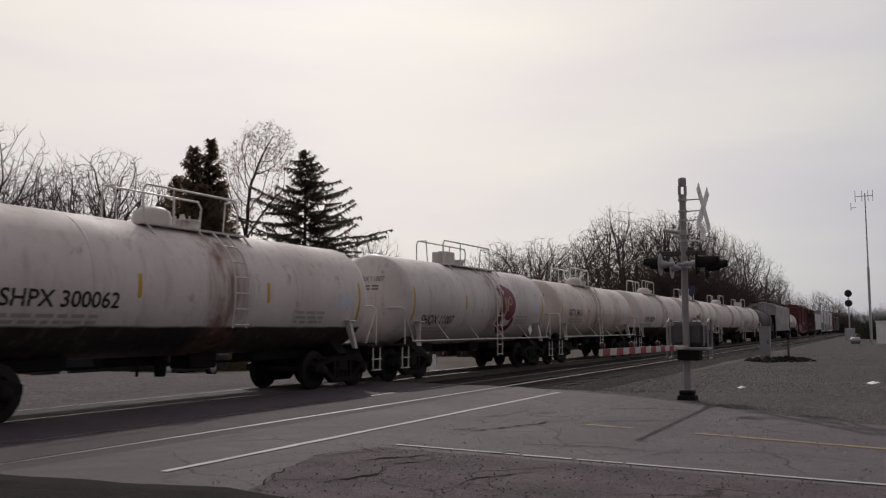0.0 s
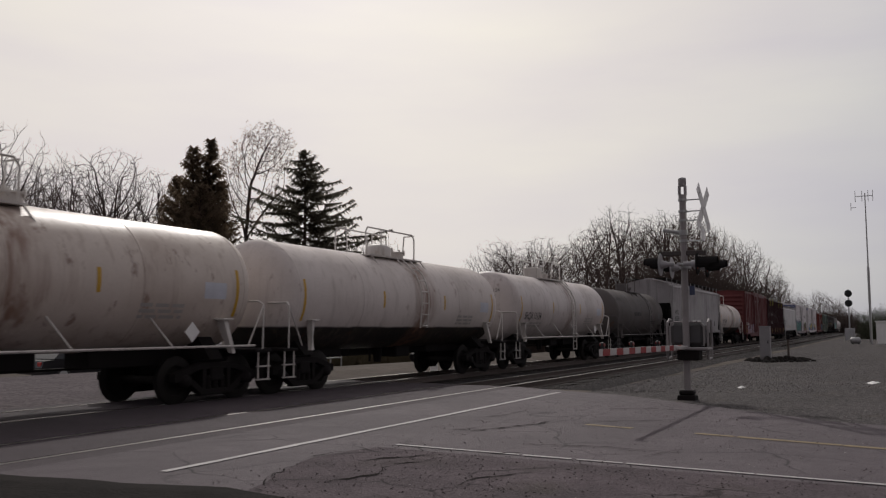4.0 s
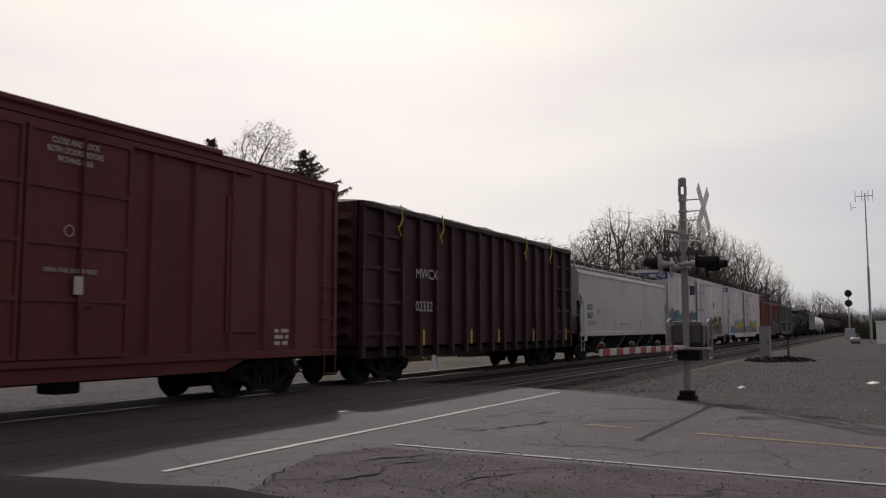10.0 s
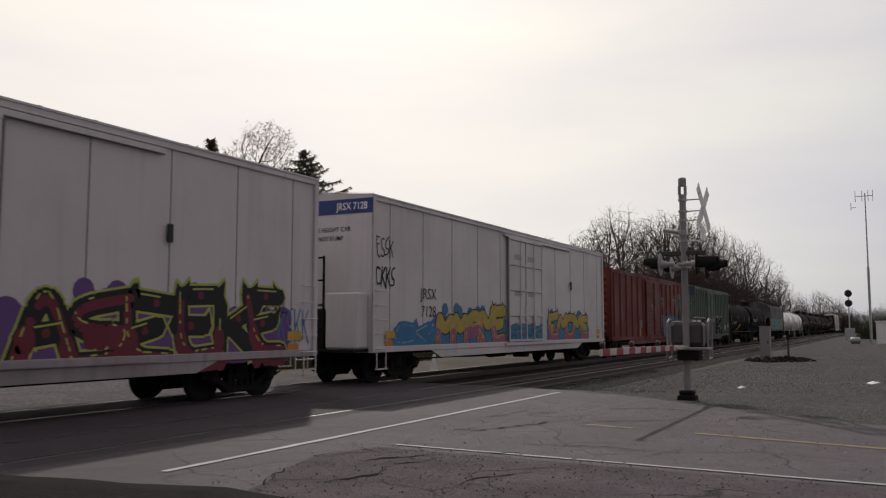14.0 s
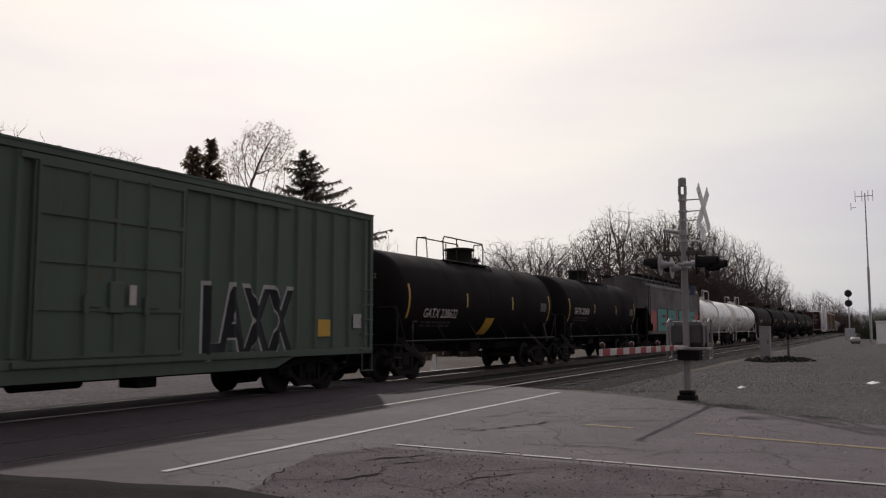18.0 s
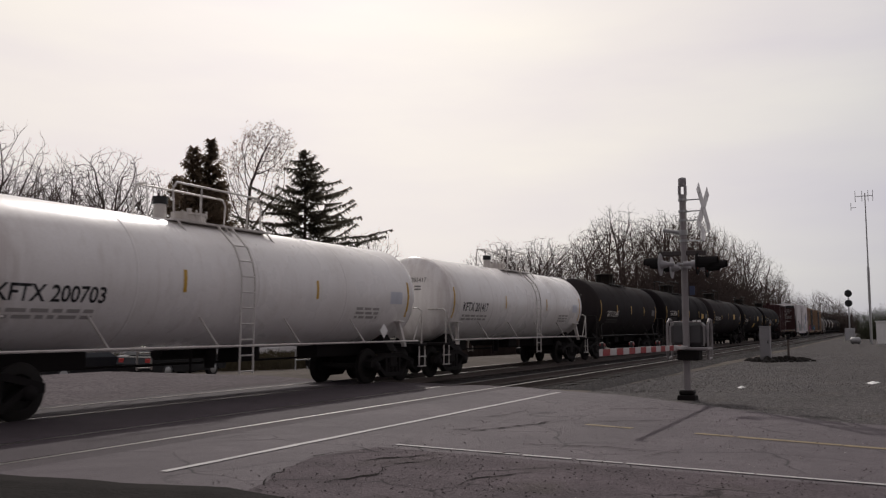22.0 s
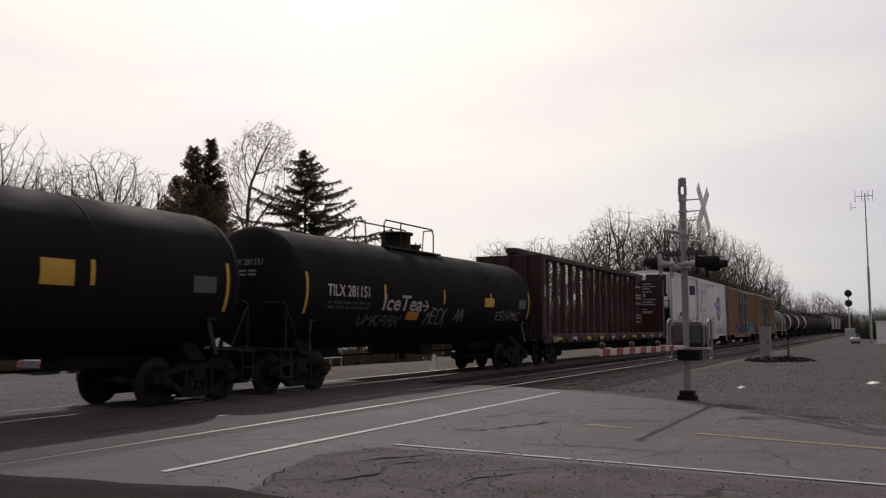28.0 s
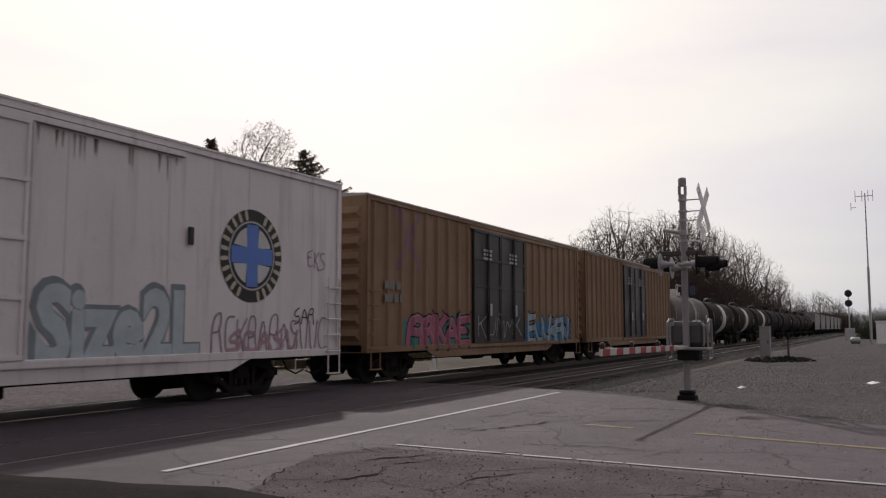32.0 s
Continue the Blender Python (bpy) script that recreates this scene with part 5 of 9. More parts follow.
def gondola():
    """High-sided wood chip car, loaded, its netting tied with yellow ropes."""
    half, w, top = (178.4 - 161.95) / 2, 1.53, 4.80
    car = thing("gondola_car", ((161.95 + 178.4) / 2, TRACK, 0), "dark brown high-sided ribbed gondola covered with a tied net", "gondola car")
    n = 16
    for sgn in (-1, 1):
        y = sgn * (w - 0.12)
        ribbed_side(car, -half, half, y, 1.0, top, [], CHIP_BROWN, 0.1, 0.2, sgn)
        stake = Shape().box(-0.07, 0.07, min(0, sgn * 0.13), max(0, sgn * 0.13), 0.72, top).mesh("side_stake", CHIP_BROWN)
        for i in range(n + 1):
            part("side_stake", stake, None, car, "", (-half + 0.1 + (2 * half - 0.2) * i / n, y, 0))
        part("top_chord", Shape().box(-half, half, min(y - sgn * 0.04, y + sgn * 0.15), max(y - sgn * 0.04, y + sgn * 0.15), top - 0.16, top, 0.01), CHIP_BROWN, car)
        part("side_sill", Shape().box(-half, half, min(y - sgn * 0.06, y - sgn * 0.01), max(y - sgn * 0.06, y - sgn * 0.01), 0.70, 1.0), STEEL_BLACK, car)
        for z in (1.35, 2.2, 3.1, 4.0):
            for e in (-1, 1):
                part("side_brace", Shape().box(min(e * half, e * (half - 2.1)), max(e * half, e * (half - 2.1)), min(y, y + sgn * 0.08), max(y, y + sgn * 0.08), z - 0.05, z + 0.05), CHIP_BROWN, car)
    for e in (-1, 1):
        end_wall(car, e, half, w - 0.1, 0.9, top, CHIP_BROWN, 8)
    load = Shape()
    m = 40
    pts = [(-half + 2 * half * i / m, -w - 0.06 + (2 * w + 0.12) * j / 6) for j in range(7) for i in range(m + 1)]
    load.add([(x, y, top + 0.02 - (0.16 + 0.10 * noise.noise((x * 0.9, y, 1)) if abs(y) > w else 0.0) + 0.30 * max(0.0, 1 - (y / w) ** 2) * smooth(0, 1.5, half - abs(x)) + 0.07 * noise.noise((x, y, 3))) for x, y in pts], [(j * (m + 1) + i, j * (m + 1) + i + 1, (j + 1) * (m + 1) + i + 1, (j + 1) * (m + 1) + i) for j in range(6) for i in range(m)], True)
    part("net_cover", load, plain("dark_green_netting", (0.03, 0.038, 0.032), 0.9, 0, 0.5), car, "dark netting over the load")
    rope_mat = plain("yellow_rope", (0.50, 0.42, 0.06), 0.7)
    for x in (-half + 1.9, -half + 4.4, -half + 11.2, half - 2.6):
        part("tie_rope", Shape().pipe([(x, -w - 0.03, top + 0.1), (x + 0.06, -w - 0.05, top - 0.3), (x - 0.12, -w - 0.05, top - 0.55), (x - 0.2, -w - 0.05, top - 0.5), (x - 0.02, -w - 0.05, top - 0.75)], 0.022, 5), rope_mat, car)
    u = Shape().box(-half, half, -1.4, 1.4, 0.9, 1.05).box(-half - 0.2, half + 0.2, -0.25, 0.25, 0.72, 1.0)
    for i in range(9):
        x = -half + 2 * half * i / 8
        u.box(x - 0.08, x + 0.08, -1.4, 1.4, 0.75, 0.95)
    part("underframe", u, STEEL_BLACK, car)
    lettering(car, "MWCX", -half + 2.75, 2.92, 0.30, OFFWHITE, -w - 0.03)
    lettering(car, "02332", -half + 2.75, 1.98, 0.30, OFFWHITE, -w - 0.03)
    for x in (-half + 3.2, -half + 6.4, -half + 8.6, half - 4.6, half - 0.9):
        panel(car, x, x + 0.12, 1.0, 1.45, YELLOW, -w - 0.02, name="reflector_strip", label="yellow reflective strip")
    running_gear(car, half, 2.0)
    return car


def centre_beam():
    """Empty centre-beam flat car: bulkheads, a truss of posts along the middle."""
    xl, xr = 433.8, 454.5
    half, w, top, beam = (xr - xl) / 2, 1.46, 4.42, 4.74
    car = thing("centre_beam_car", ((xl + xr) / 2, TRACK, 0), "empty dark brown centre-beam flat car with open truss", "flat car")
    part("deck", Shape().box(-half, half, -w, w, 1.02, 1.18, 0.02), BEAM_BROWN, car)
    for sgn in (-1, 1):
        part("side_sill", Shape().box(-half, half, min(sgn * (w - 0.08), sgn * w), max(sgn * (w - 0.08), sgn * w), 0.88, 1.24, 0.015), BEAM_BROWN, car)
    part("centre_sill", Shape().prism([(-half, 0.74), (-half, 1.02), (half, 1.02), (half, 0.74), (half - 3.5, 0.74), (half - 4.5, 0.48), (-half + 4.5, 0.48), (-half + 3.5, 0.74)], -0.3, 0.3), STEEL_BLACK, car)
    for e in (-1, 1):
        b = part("bulkhead", Shape().box(min(e * half, e * (half - 0.28)), max(e * half, e * (half - 0.28)), -w, w, 1.1, top, 0.02), BEAM_BROWN, car)
        for y in (-w + 0.08, -w * 0.5, 0, w * 0.5, w - 0.08):
            part("bulkhead_post", Shape().box(min(e * half, e * (half + 0.12)), max(e * half, e * (half + 0.12)), y - 0.06, y + 0.06, 1.1, top), BEAM_BROWN, b)
        part("gusset_panel", Shape().box(min(e * (half - 0.28), e * (half - 1.9)), max(e * (half - 0.28), e * (half - 1.9)), -0.2, 0.2, 1.15, beam - 0.1, 0.01), BEAM_BROWN, car)

    part("top_chord", Shape().box(-half + 0.1, half - 0.1, -0.22, 0.22, beam - 0.22, beam, 0.02), BEAM_BROWN, car)
    n = 16
    pitch = 1.1
    for i in range(n):
        x = -8.32 + pitch * i
        part("post", Shape().prism([(-0.13, 1.15), (0.13, 1.15), (0.10, beam - 0.2), (-0.10, beam - 0.2)], x - 0.08, x + 0.08, "x"), BEAM_BROWN, car)
    # long braces over two bays, rising towards the middle from both ends
    for i, up in ((0, 1), (2, 1), (4, 1), (6, 1), (7, 0), (9, 0), (11, 0), (13, 0)):
        x = -8.32 + pitch * i
        za, zb = (1.2, beam - 0.25) if up else (beam - 0.25, 1.2)
        part("brace", Shape().cyl((x, 0, za), (x + 2 * pitch, 0, zb), 0.075, None, 6), BEAM_BROWN, car)
    # notices on the inner face of the bulkhead
    for z, wd in ((4.18, 1.0), (4.02, 1.5), (3.88, 0.9), (3.70, 1.1), (3.22, 1.6), (3.06, 1.3), (2.92, 1.5), (2.62, 0.5), (2.48, 1.2), (2.40, 0.9)):
        part("notice_line", Shape().box(half - 0.286, half - 0.279, -wd / 2 - 0.25, wd / 2 - 0.25, z - 0.035, z + 0.035), SPRAY_PALE, car, "line of white stencilled notice")
    part("notice_line", Shape().box(half - 0.286, half - 0.279, -0.4, -0.25, 3.36, 3.6), SPRAY_PALE, car)
    for i in range(10):
        x = -half + 1.5 + (2 * half - 3) * i / 9
        panel(car, x, x + 0.55, 0.98, 1.12, YELLOW if i % 3 != 1 else OFFWHITE, -w - 0.001, name="reflector_strip")
    wn_ = Shape()
    for i in range(22):
        x = -half + 0.9 + (2 * half - 1.8) * i / 21
        wn_.cyl((x, -w - 0.05, 0.96), (x, -w + 0.05, 0.96), 0.06, None, 8)
    part("winch", wn_, STEEL_BLACK, car, "row of strap winches")
    bars(car, -half + 0.02, 3.1, 0.2, 4, OFFWHITE, -w - 0.012, seed=3)
    for k, z in enumerate((3.9, 3.4, 2.9, 2.2, 1.8)):
        bars(car, half - 1.85, z, 1.3, 1 + k % 2, OFFWHITE, -0.205, seed=k, height=0.10)
        bars(car, -half + 0.45, z, 1.3, 1 + k % 2, OFFWHITE, -0.205, seed=k + 9, height=0.10)
    lettering(car, "360", -half + 1.0, 0.92, 0.26, OFFWHITE, -w - 0.004)
    u = Shape()
    for e in (-1, 1):
        u.pipe([(e * (half - 0.2), -w, 1.0), (e * (half - 0.2), -w, 0.4), (e * (half - 0.65), -w, 0.4), (e * (half - 0.65), -w, 1.0)], 0.02)
    part("step", u, BEAM_BROWN, car)
    running_gear(car, half, 1.9)
    return car


train += [gondola(), centre_beam()]

# the tail of the train, far down the line
x = 515.4
g = tank_car("tank_car", x, x + 11.6, 1.42, 2.38, TANK_GREY, TRIM_WHITE, "grey tank car with white platform rails", "", house="box")
train.append(g)
x += 14.2
first = tank_car("tank_car", x, x + 10.6, 1.35, 2.30, TANK_BLACK_DUSTY, TRIM_BLACK, "dusty dark tank car with a pale band round its middle", "", house="dome", band=TRIM_WHITE, rail=False)
train.append(first)
for k in range(2):
    x += 13.4
    train.append(copy_thing(first, Matrix.Translation((x + 5.3, TRACK, 0))))
x += 13.4
second = tank_car("tank_car", x, x + 10.6, 1.38, 2.32, TANK_BLACK_DUSTY, TRIM_BLACK, "dusty black tank car far down the train", "", rail=False)
train.append(second)
for k in range(4):
    x += 13.4
    train.append(copy_thing(second, Matrix.Translation((x + 5.3, TRACK, 0))))
x += 13.6
far_hop = hopper_car("hopper_car", x, x + 16.5, 4.1, 4.5, coat("dusty_grey_far_hopper", (0.26, 0.25, 0.245), rough=0.65), "dusty grey covered hopper far down the train", 3)
train.append(far_hop)
for k in range(8):
    x += 18.0
    train.append(copy_thing(far_hop, Matrix.Translation((x + 8.25, TRACK, 0))))


# ---- writing, emblems and graffiti on the cars ----
def cut_every(me, axis, places):
    """Cuts a flat marking along planes so that it can bend round what it is painted on."""
    bm = bmesh.new()
    bm.from_mesh(me)
    nrm = (1, 0, 0) if axis == "x" else (0, 0, 1)
    for p in places:
        co = (p, 0, 0) if axis == "x" else (0, 0, p)
        bmesh.ops.bisect_plane(bm, geom=bm.verts[:] + bm.edges[:] + bm.faces[:], plane_co=co, plane_no=nrm, dist=1e-5)
    bm.to_mesh(me)
    bm.free()
    return me


class Coat:
    """Where a marking lies: a flat or ribbed side, or a drum."""

    def __init__(self, car, y=-1.46, ribs=(), w=0.16, depth=0.07, drum=None):
        self.car, self.y, self.ribs, self.w, self.depth, self.drum = car, y, list(ribs), w, depth, drum

    def lay(self, name, me, lift, label=""):
        if len(me.vertices) == sum(len(p.vertices) for p in me.polygons):
            # strokes of one coat overlap: each lies a hair above the last
            for i, p in enumerate(me.polygons):
                for v in p.vertices:
                    me.vertices[v].co.y = -0.00011 * (i % 16)
        xs_ = [v.co.x for v in me.vertices]
        lo, hi = min(xs_), max(xs_)
        if self.drum:
            r, c = self.drum
            zs = [v.co.z for v in me.vertices]
            cut_every(me, "z", [min(zs) + 0.12 * k for k in range(1, int((max(zs) - min(zs)) / 0.12) + 1)])
            on_drum(me, r, c, 0.0, lift)
        else:
            near = [x for x in self.ribs if lo - self.w < x < hi + self.w]
            cut_every(me, "x", [x + k * self.w for x in near for k in (-0.5, -0.25, 0.25, 0.5)])
            for v in me.vertices:
                d = 0.0
                for x in near:
                    u = abs(v.co.x - x) / self.w
                    d = max(d, min(1.0, max(0.0, (0.5 - u) / 0.25)))
                v.co.y += self.y - d * self.depth - lift
        return part(name, me, None, self.car, label)


def ribs_of(xl, xr, n, door):
    half = (xr - xl) / 2
    d0, d1 = door[0] - door[1] / 2, door[0] + door[1] / 2
    return [x for x in [-half + 2 * half / n * (i + 0.5) for i in range(n)] if not d0 - 0.1 < x < d1 + 0.1]


def strokes(s, pts, w, ends=1.0):
    """A thick line of quads with knuckles."""
    for (x0, z0), (x1, z1) in zip(pts, pts[1:]):
        d = Vector((x1 - x0, z1 - z0))
        if d.length < 1e-6:
            continue
        n = Vector((-d.y, d.x)).normalized() * w / 2
        s.add([(x0 + n.x, 0, z0 + n.y), (x0 - n.x, 0, z0 - n.y), (x1 - n.x * ends, 0, z1 - n.y * ends), (x1 + n.x * ends, 0, z1 + n.y * ends)], [(0, 1, 2, 3)])
    for x, z in pts:
        s.add([(x + w / 2 * math.cos(k * 1.0472), 0, z + w / 2 * math.sin(k * 1.0472)) for k in range(6)], [tuple(range(6))])


def rounded(pts, n=2):
    """Corner cutting: a soft hand-drawn line through the points."""
    for _ in range(n):
        if len(pts) < 3:
            break
        out = [pts[0]]
        for (a, b), (c, d) in zip(pts, pts[1:]):
            out += [(0.75 * a + 0.25 * c, 0.75 * b + 0.25 * d), (0.25 * a + 0.75 * c, 0.25 * b + 0.75 * d)]
        pts = out + [pts[-1]]
    return pts


def blobs(s, x0, x1, z0, z1, rnd, n, r):
    for i in range(n):
        x = x0 + (x1 - x0) * (i + 0.5) / n + rnd.uniform(-0.1, 0.1)
        z = rnd.uniform(z0, z1)
        q = r * rnd.uniform(0.6, 1.2)
        s.add([(x + q * math.cos(k * 0.524), 0, z + q * math.sin(k * 0.524)) for k in range(12)], [tuple(range(12))])


GLYPHS = [
    [[(0, 0), (0.1, 1), (0.9, 1.05), (0.75, 0.55), (0.1, 0.5)], [(0.75, 0.55), (1.0, 0.0)]],
    [[(0.9, 0.95), (0.2, 1.0), (0.0, 0.5), (0.25, 0.0), (0.95, 0.1)]],
    [[(0.0, 0.0), (0.45, 1.1), (0.95, 0.0)], [(0.2, 0.38), (0.8, 0.42)]],
    [[(0.9, 1.0), (0.1, 0.85), (0.25, 0.5), (0.85, 0.45), (0.8, 0.05), (0.0, 0.0)]],
    [[(0.0, 1.0), (0.1, 0.0), (0.8, 0.05)], [(0.05, 0.5), (0.6, 0.55)], [(0.0, 1.0), (0.85, 1.0)]],
    [[(0.0, 0.0), (0.1, 1.0), (0.5, 0.4), (0.9, 1.05), (1.0, 0.0)]],
    [[(0.1, 1.0), (0.1, 0.0)], [(0.1, 0.45), (0.9, 1.0)], [(0.3, 0.6), (0.95, -0.05)]],
    [[(0.0, 1.0), (0.25, 0.05), (0.75, 0.0), (0.95, 1.05)]],
]


def graffiti(coat_, x0, x1, z0, z1, letters, fill, edge, cloud=None, shine=None, seed=1, weight=0.24, jag=0.12, lower=None, inner=None, soft=False):
    """A sprayed piece: a cloud behind, outlined thick overlapping letters, spikes, highlights."""
    rnd = random.Random(seed)
    lw, h = (x1 - x0) / letters, z1 - z0
    body, rim, lit, foot, core = Shape(), Shape(), Shape(), Shape(), Shape()
    if cloud:
        n = max(4, int((x1 - x0) / (0.15 * h)))
        mats = cloud if isinstance(cloud, (list, tuple)) else [cloud]
        for k, mat in enumerate(mats):
            s = Shape()
            for i in range(n + 1):
                if k and (i // 3) % len(mats) != k:
                    continue
                u = x0 + (x1 - x0) * i / n
                swell = 0.05 * h * math.sin(i * 1.7 + seed)
                rr_ = h * rnd.uniform(0.13, 0.20)
                for q in range(rnd.choice((2, 3, 3, 4))):
                    v = z0 + 0.14 * h + (z1 - 0.16 * h - z0 - 0.14 * h) * q / 3 + (swell if q == 3 else 0)
                    s.add([(u + rr_ * math.cos(j * 0.524), 0, max(z0, v + rr_ * math.sin(j * 0.524))) for j in range(12)], [tuple(range(12))])
            coat_.lay("graffiti", s.mesh("graffiti", mat), 0.003 + 0.001 * k, "sprayed cloud behind the letters")
    for i in range(letters):
        g = GLYPHS[rnd.randrange(len(GLYPHS))]
        ox, sx, sz = x0 + lw * (i + 0.02), lw * rnd.uniform(1.05, 1.3), h * rnd.uniform(0.78, 1.0)
        lean = rnd.uniform(-0.15, 0.35)
        for line in g:
            pts = [(ox + sx * (u + lean * v * 0.4) + rnd.uniform(-jag, jag) * lw, z0 + 0.10 * h + sz * 0.82 * v + rnd.uniform(-jag, jag) * h * 0.5) for u, v in line]
            pts = [(min(max(u, x0 + 0.1 * h), x1 + 0.02), v) for u, v in pts]
            pts = rounded(pts)
            strokes(rim, pts, weight * h + 0.09)
            strokes(body, pts, weight * h)
            # arrow-like serifs
            for p in (() if soft else (pts[0], pts[-1])):
                d = rnd.uniform(-0.3, 0.3) * lw
                sp_ = [(p[0] - 0.12 * h, p[1]), (p[0] + 0.12 * h, p[1]), (p[0] + d, p[1] + (0.2 if p[1] > z0 + h / 2 else -0.1) * h)]
                rim.add([(u, 0, max(z0 - 0.05, v)) for u, v in [(sp_[0][0] - 0.07, sp_[0][1]), (sp_[1][0] + 0.07, sp_[1][1]), (sp_[2][0], sp_[2][1] + 0.09 * (1 if p[1] > z0 + h / 2 else -1))]], [(0, 1, 2)])
                body.add([(u, 0, max(z0, v)) for u, v in sp_], [(0, 1, 2)])
            if inner:
                strokes(core, [(0.5 * (a + b), 0.5 * (c + d)) for (a, c), (b, d) in zip(pts, pts[1:])] or pts, weight * h * 0.45)
            if shine:
                for p, q in zip(pts, pts[1:]):
                    if rnd.random() < 0.7:
                        t0, t1 = rnd.uniform(0, 0.4), rnd.uniform(0.5, 0.9)
                        strokes(lit, [(p[0] + (q[0] - p[0]) * t0 - 0.03, p[1] + (q[1] - p[1]) * t0 + 0.08 * h), (p[0] + (q[0] - p[0]) * t1 - 0.03, p[1] + (q[1] - p[1]) * t1 + 0.08 * h)], 0.035)
            if lower:
                for p in pts:
                    if p[1] < z0 + 0.45 * h:
                        strokes(foot, [(p[0], p[1]), (p[0] + 0.02, max(z0, p[1] - 0.12 * h))], weight * h * 0.8)
    coat_.lay("graffiti", rim.mesh("graffiti", edge), 0.006, "outline of sprayed letters")
    coat_.lay("graffiti", body.mesh("graffiti", fill), 0.008, "sprayed letters")
    if inner:
        coat_.lay("graffiti", core.mesh("graffiti", inner), 0.009)
    if lower:
        coat_.lay("graffiti", foot.mesh("graffiti", lower), 0.010)
    if shine:
        coat_.lay("graffiti", lit.mesh("graffiti", shine), 0.012, "pale highlights of the sprayed letters")


def scrawl(coat_, x0, x1, z0, z1, mat, seed=1, w=0.035, n=7):
    """A quick one-line tag."""
    rnd = random.Random(seed)
    s = Shape()
    for i in range(n):
        ox, lw = x0 + (x1 - x0) * i / n, (x1 - x0) / n
        g = GLYPHS[rnd.randrange(len(GLYPHS))]
        for line in g:
            strokes(s, rounded([(ox + lw * (u * 0.9 + rnd.uniform(-0.1, 0.1)), z0 + (z1 - z0) * (v * 0.85 + rnd.uniform(-0.08, 0.12))) for u, v in line]), w)
    coat_.lay("graffiti", s.mesh("graffiti", mat), 0.006, "thin sprayed scrawl")


def words(coat_, text, x, z, h, mat, width=None, bold=0.0, lift=0.007, name="lettering", shear=0.0):
    me = text_mesh(text, h, mat, bold, shear, 1.0, width)
    me.transform(Matrix.Translation((x, 0, z)))
    return coat_.lay(name, me, lift)


def sprayed(name, col, vary=0.45):
    return plain(name, col, 0.65, 0, vary)


TEAL = sprayed("teal_spray", (0.05, 0.20, 0.18))
TEAL_DEEP = sprayed("deep_teal_spray", (0.03, 0.14, 0.14))
PURPLE = sprayed("purple_spray", (0.14, 0.07, 0.22))
PINK = sprayed("pink_spray", (0.36, 0.12, 0.18))
LILAC = sprayed("lilac_spray", (0.30, 0.22, 0.28))
PALEPINK = sprayed("pale_pink_spray", (0.42, 0.27, 0.30))
CREAM = sprayed("cream_spray", (0.48, 0.44, 0.34))
SPRAY_YELLOW = sprayed("yellow_spray", (0.46, 0.36, 0.06))
SPRAY_LIME = sprayed("lime_spray", (0.42, 0.46, 0.10))
SPRAY_MAROON = sprayed("maroon_spray", (0.16, 0.025, 0.04))
SPRAY_BLUE = sprayed("blue_spray", (0.05, 0.19, 0.36))
SPRAY_PALEBLUE = sprayed("pale_blue_spray", (0.30, 0.40, 0.48))
SPRAY_GREY = sprayed("grey_green_spray", (0.33, 0.37, 0.36))
SPRAY_SILVER = sprayed("pale_grey_spray", (0.42, 0.41, 0.41))
SPRAY_BLACK = sprayed("black_spray", (0.015, 0.015, 0.017))
SPRAY_WHITE = sprayed("white_spray", (0.55, 0.55, 0.54))
SPRAY_GREEN = sprayed("pale_green_spray", (0.26, 0.33, 0.25))
SPRAY_ASH = sprayed("ash_grey_spray", (0.21, 0.24, 0.26))
SPRAY_MIST = sprayed("misty_blue_spray", (0.42, 0.49, 0.51))
FAINT_LILAC = sprayed("faint_lilac_spray", (0.46, 0.41, 0.47))
SPRAY_DUSK = sprayed("dark_grey_spray", (0.10, 0.105, 0.115))
SLATE = sprayed("slate_blue_spray", (0.085, 0.115, 0.165))
NAVY = sprayed("navy_spray", (0.02, 0.022, 0.04))
HAZE = sprayed("pale_slate_spray", (0.20, 0.24, 0.29))
MAUVE = sprayed("dull_mauve_spray", (0.155, 0.085, 0.10))
SAGE = sprayed("sage_spray", (0.145, 0.175, 0.135))
CORAL = sprayed("coral_spray", (0.44, 0.12, 0.10))
TEAL_BRIGHT = sprayed("bright_teal_spray", (0.085, 0.29, 0.26))
ORANGE = plain("orange_label", (0.5, 0.21, 0.03), 0.6)

SMEAR = plain("smeared_dark_lettering", (0.055, 0.05, 0.052), 0.8, 0, 0.5)

(shpx_a, shqx_a, gatx_a, shpx_b, gatx_b, shpx_c, shqx_b, grey_tank, grey_hopper, shpx_d, brown_box,
 reefer_a, reefer_b, red_box, green_box, black_a, black_b, soot_hopper, kftx_a, kftx_b, black_c, black_d, black_e, black_f, black_g) = train[:25]
white_hopper = next(c for c in train if c["label"].startswith("clean white covered"))

# brown box car
k = Coat(brown_box, ribs=ribs_of(143.6, 160.85, 16, (0.0, 4.3)))
words(k, "NRLX", -7.81, 2.28, 0.22, OFFWHITE, 0.70)
words(k, "400", -7.62, 1.77, 0.24, OFFWHITE, 0.68, 0.006)
words(k, "380", -6.72, 1.78, 0.24, OFFWHITE, 0.60, 0.006)
graffiti(k, -6.6, -2.5, 0.95, 1.95, 5, LILAC, SPRAY_BLACK, [PALEPINK], SPRAY_WHITE, 5, 0.2)
k = Coat(brown_box, -1.54)
bars(brown_box, -7.75, 1.5, 0.6, 2, OFFWHITE, -1.47, seed=3, height=0.05)
panel(brown_box, -7.8, -7.07, 1.15, 1.19, YELLOW, -1.462, name="stripe")
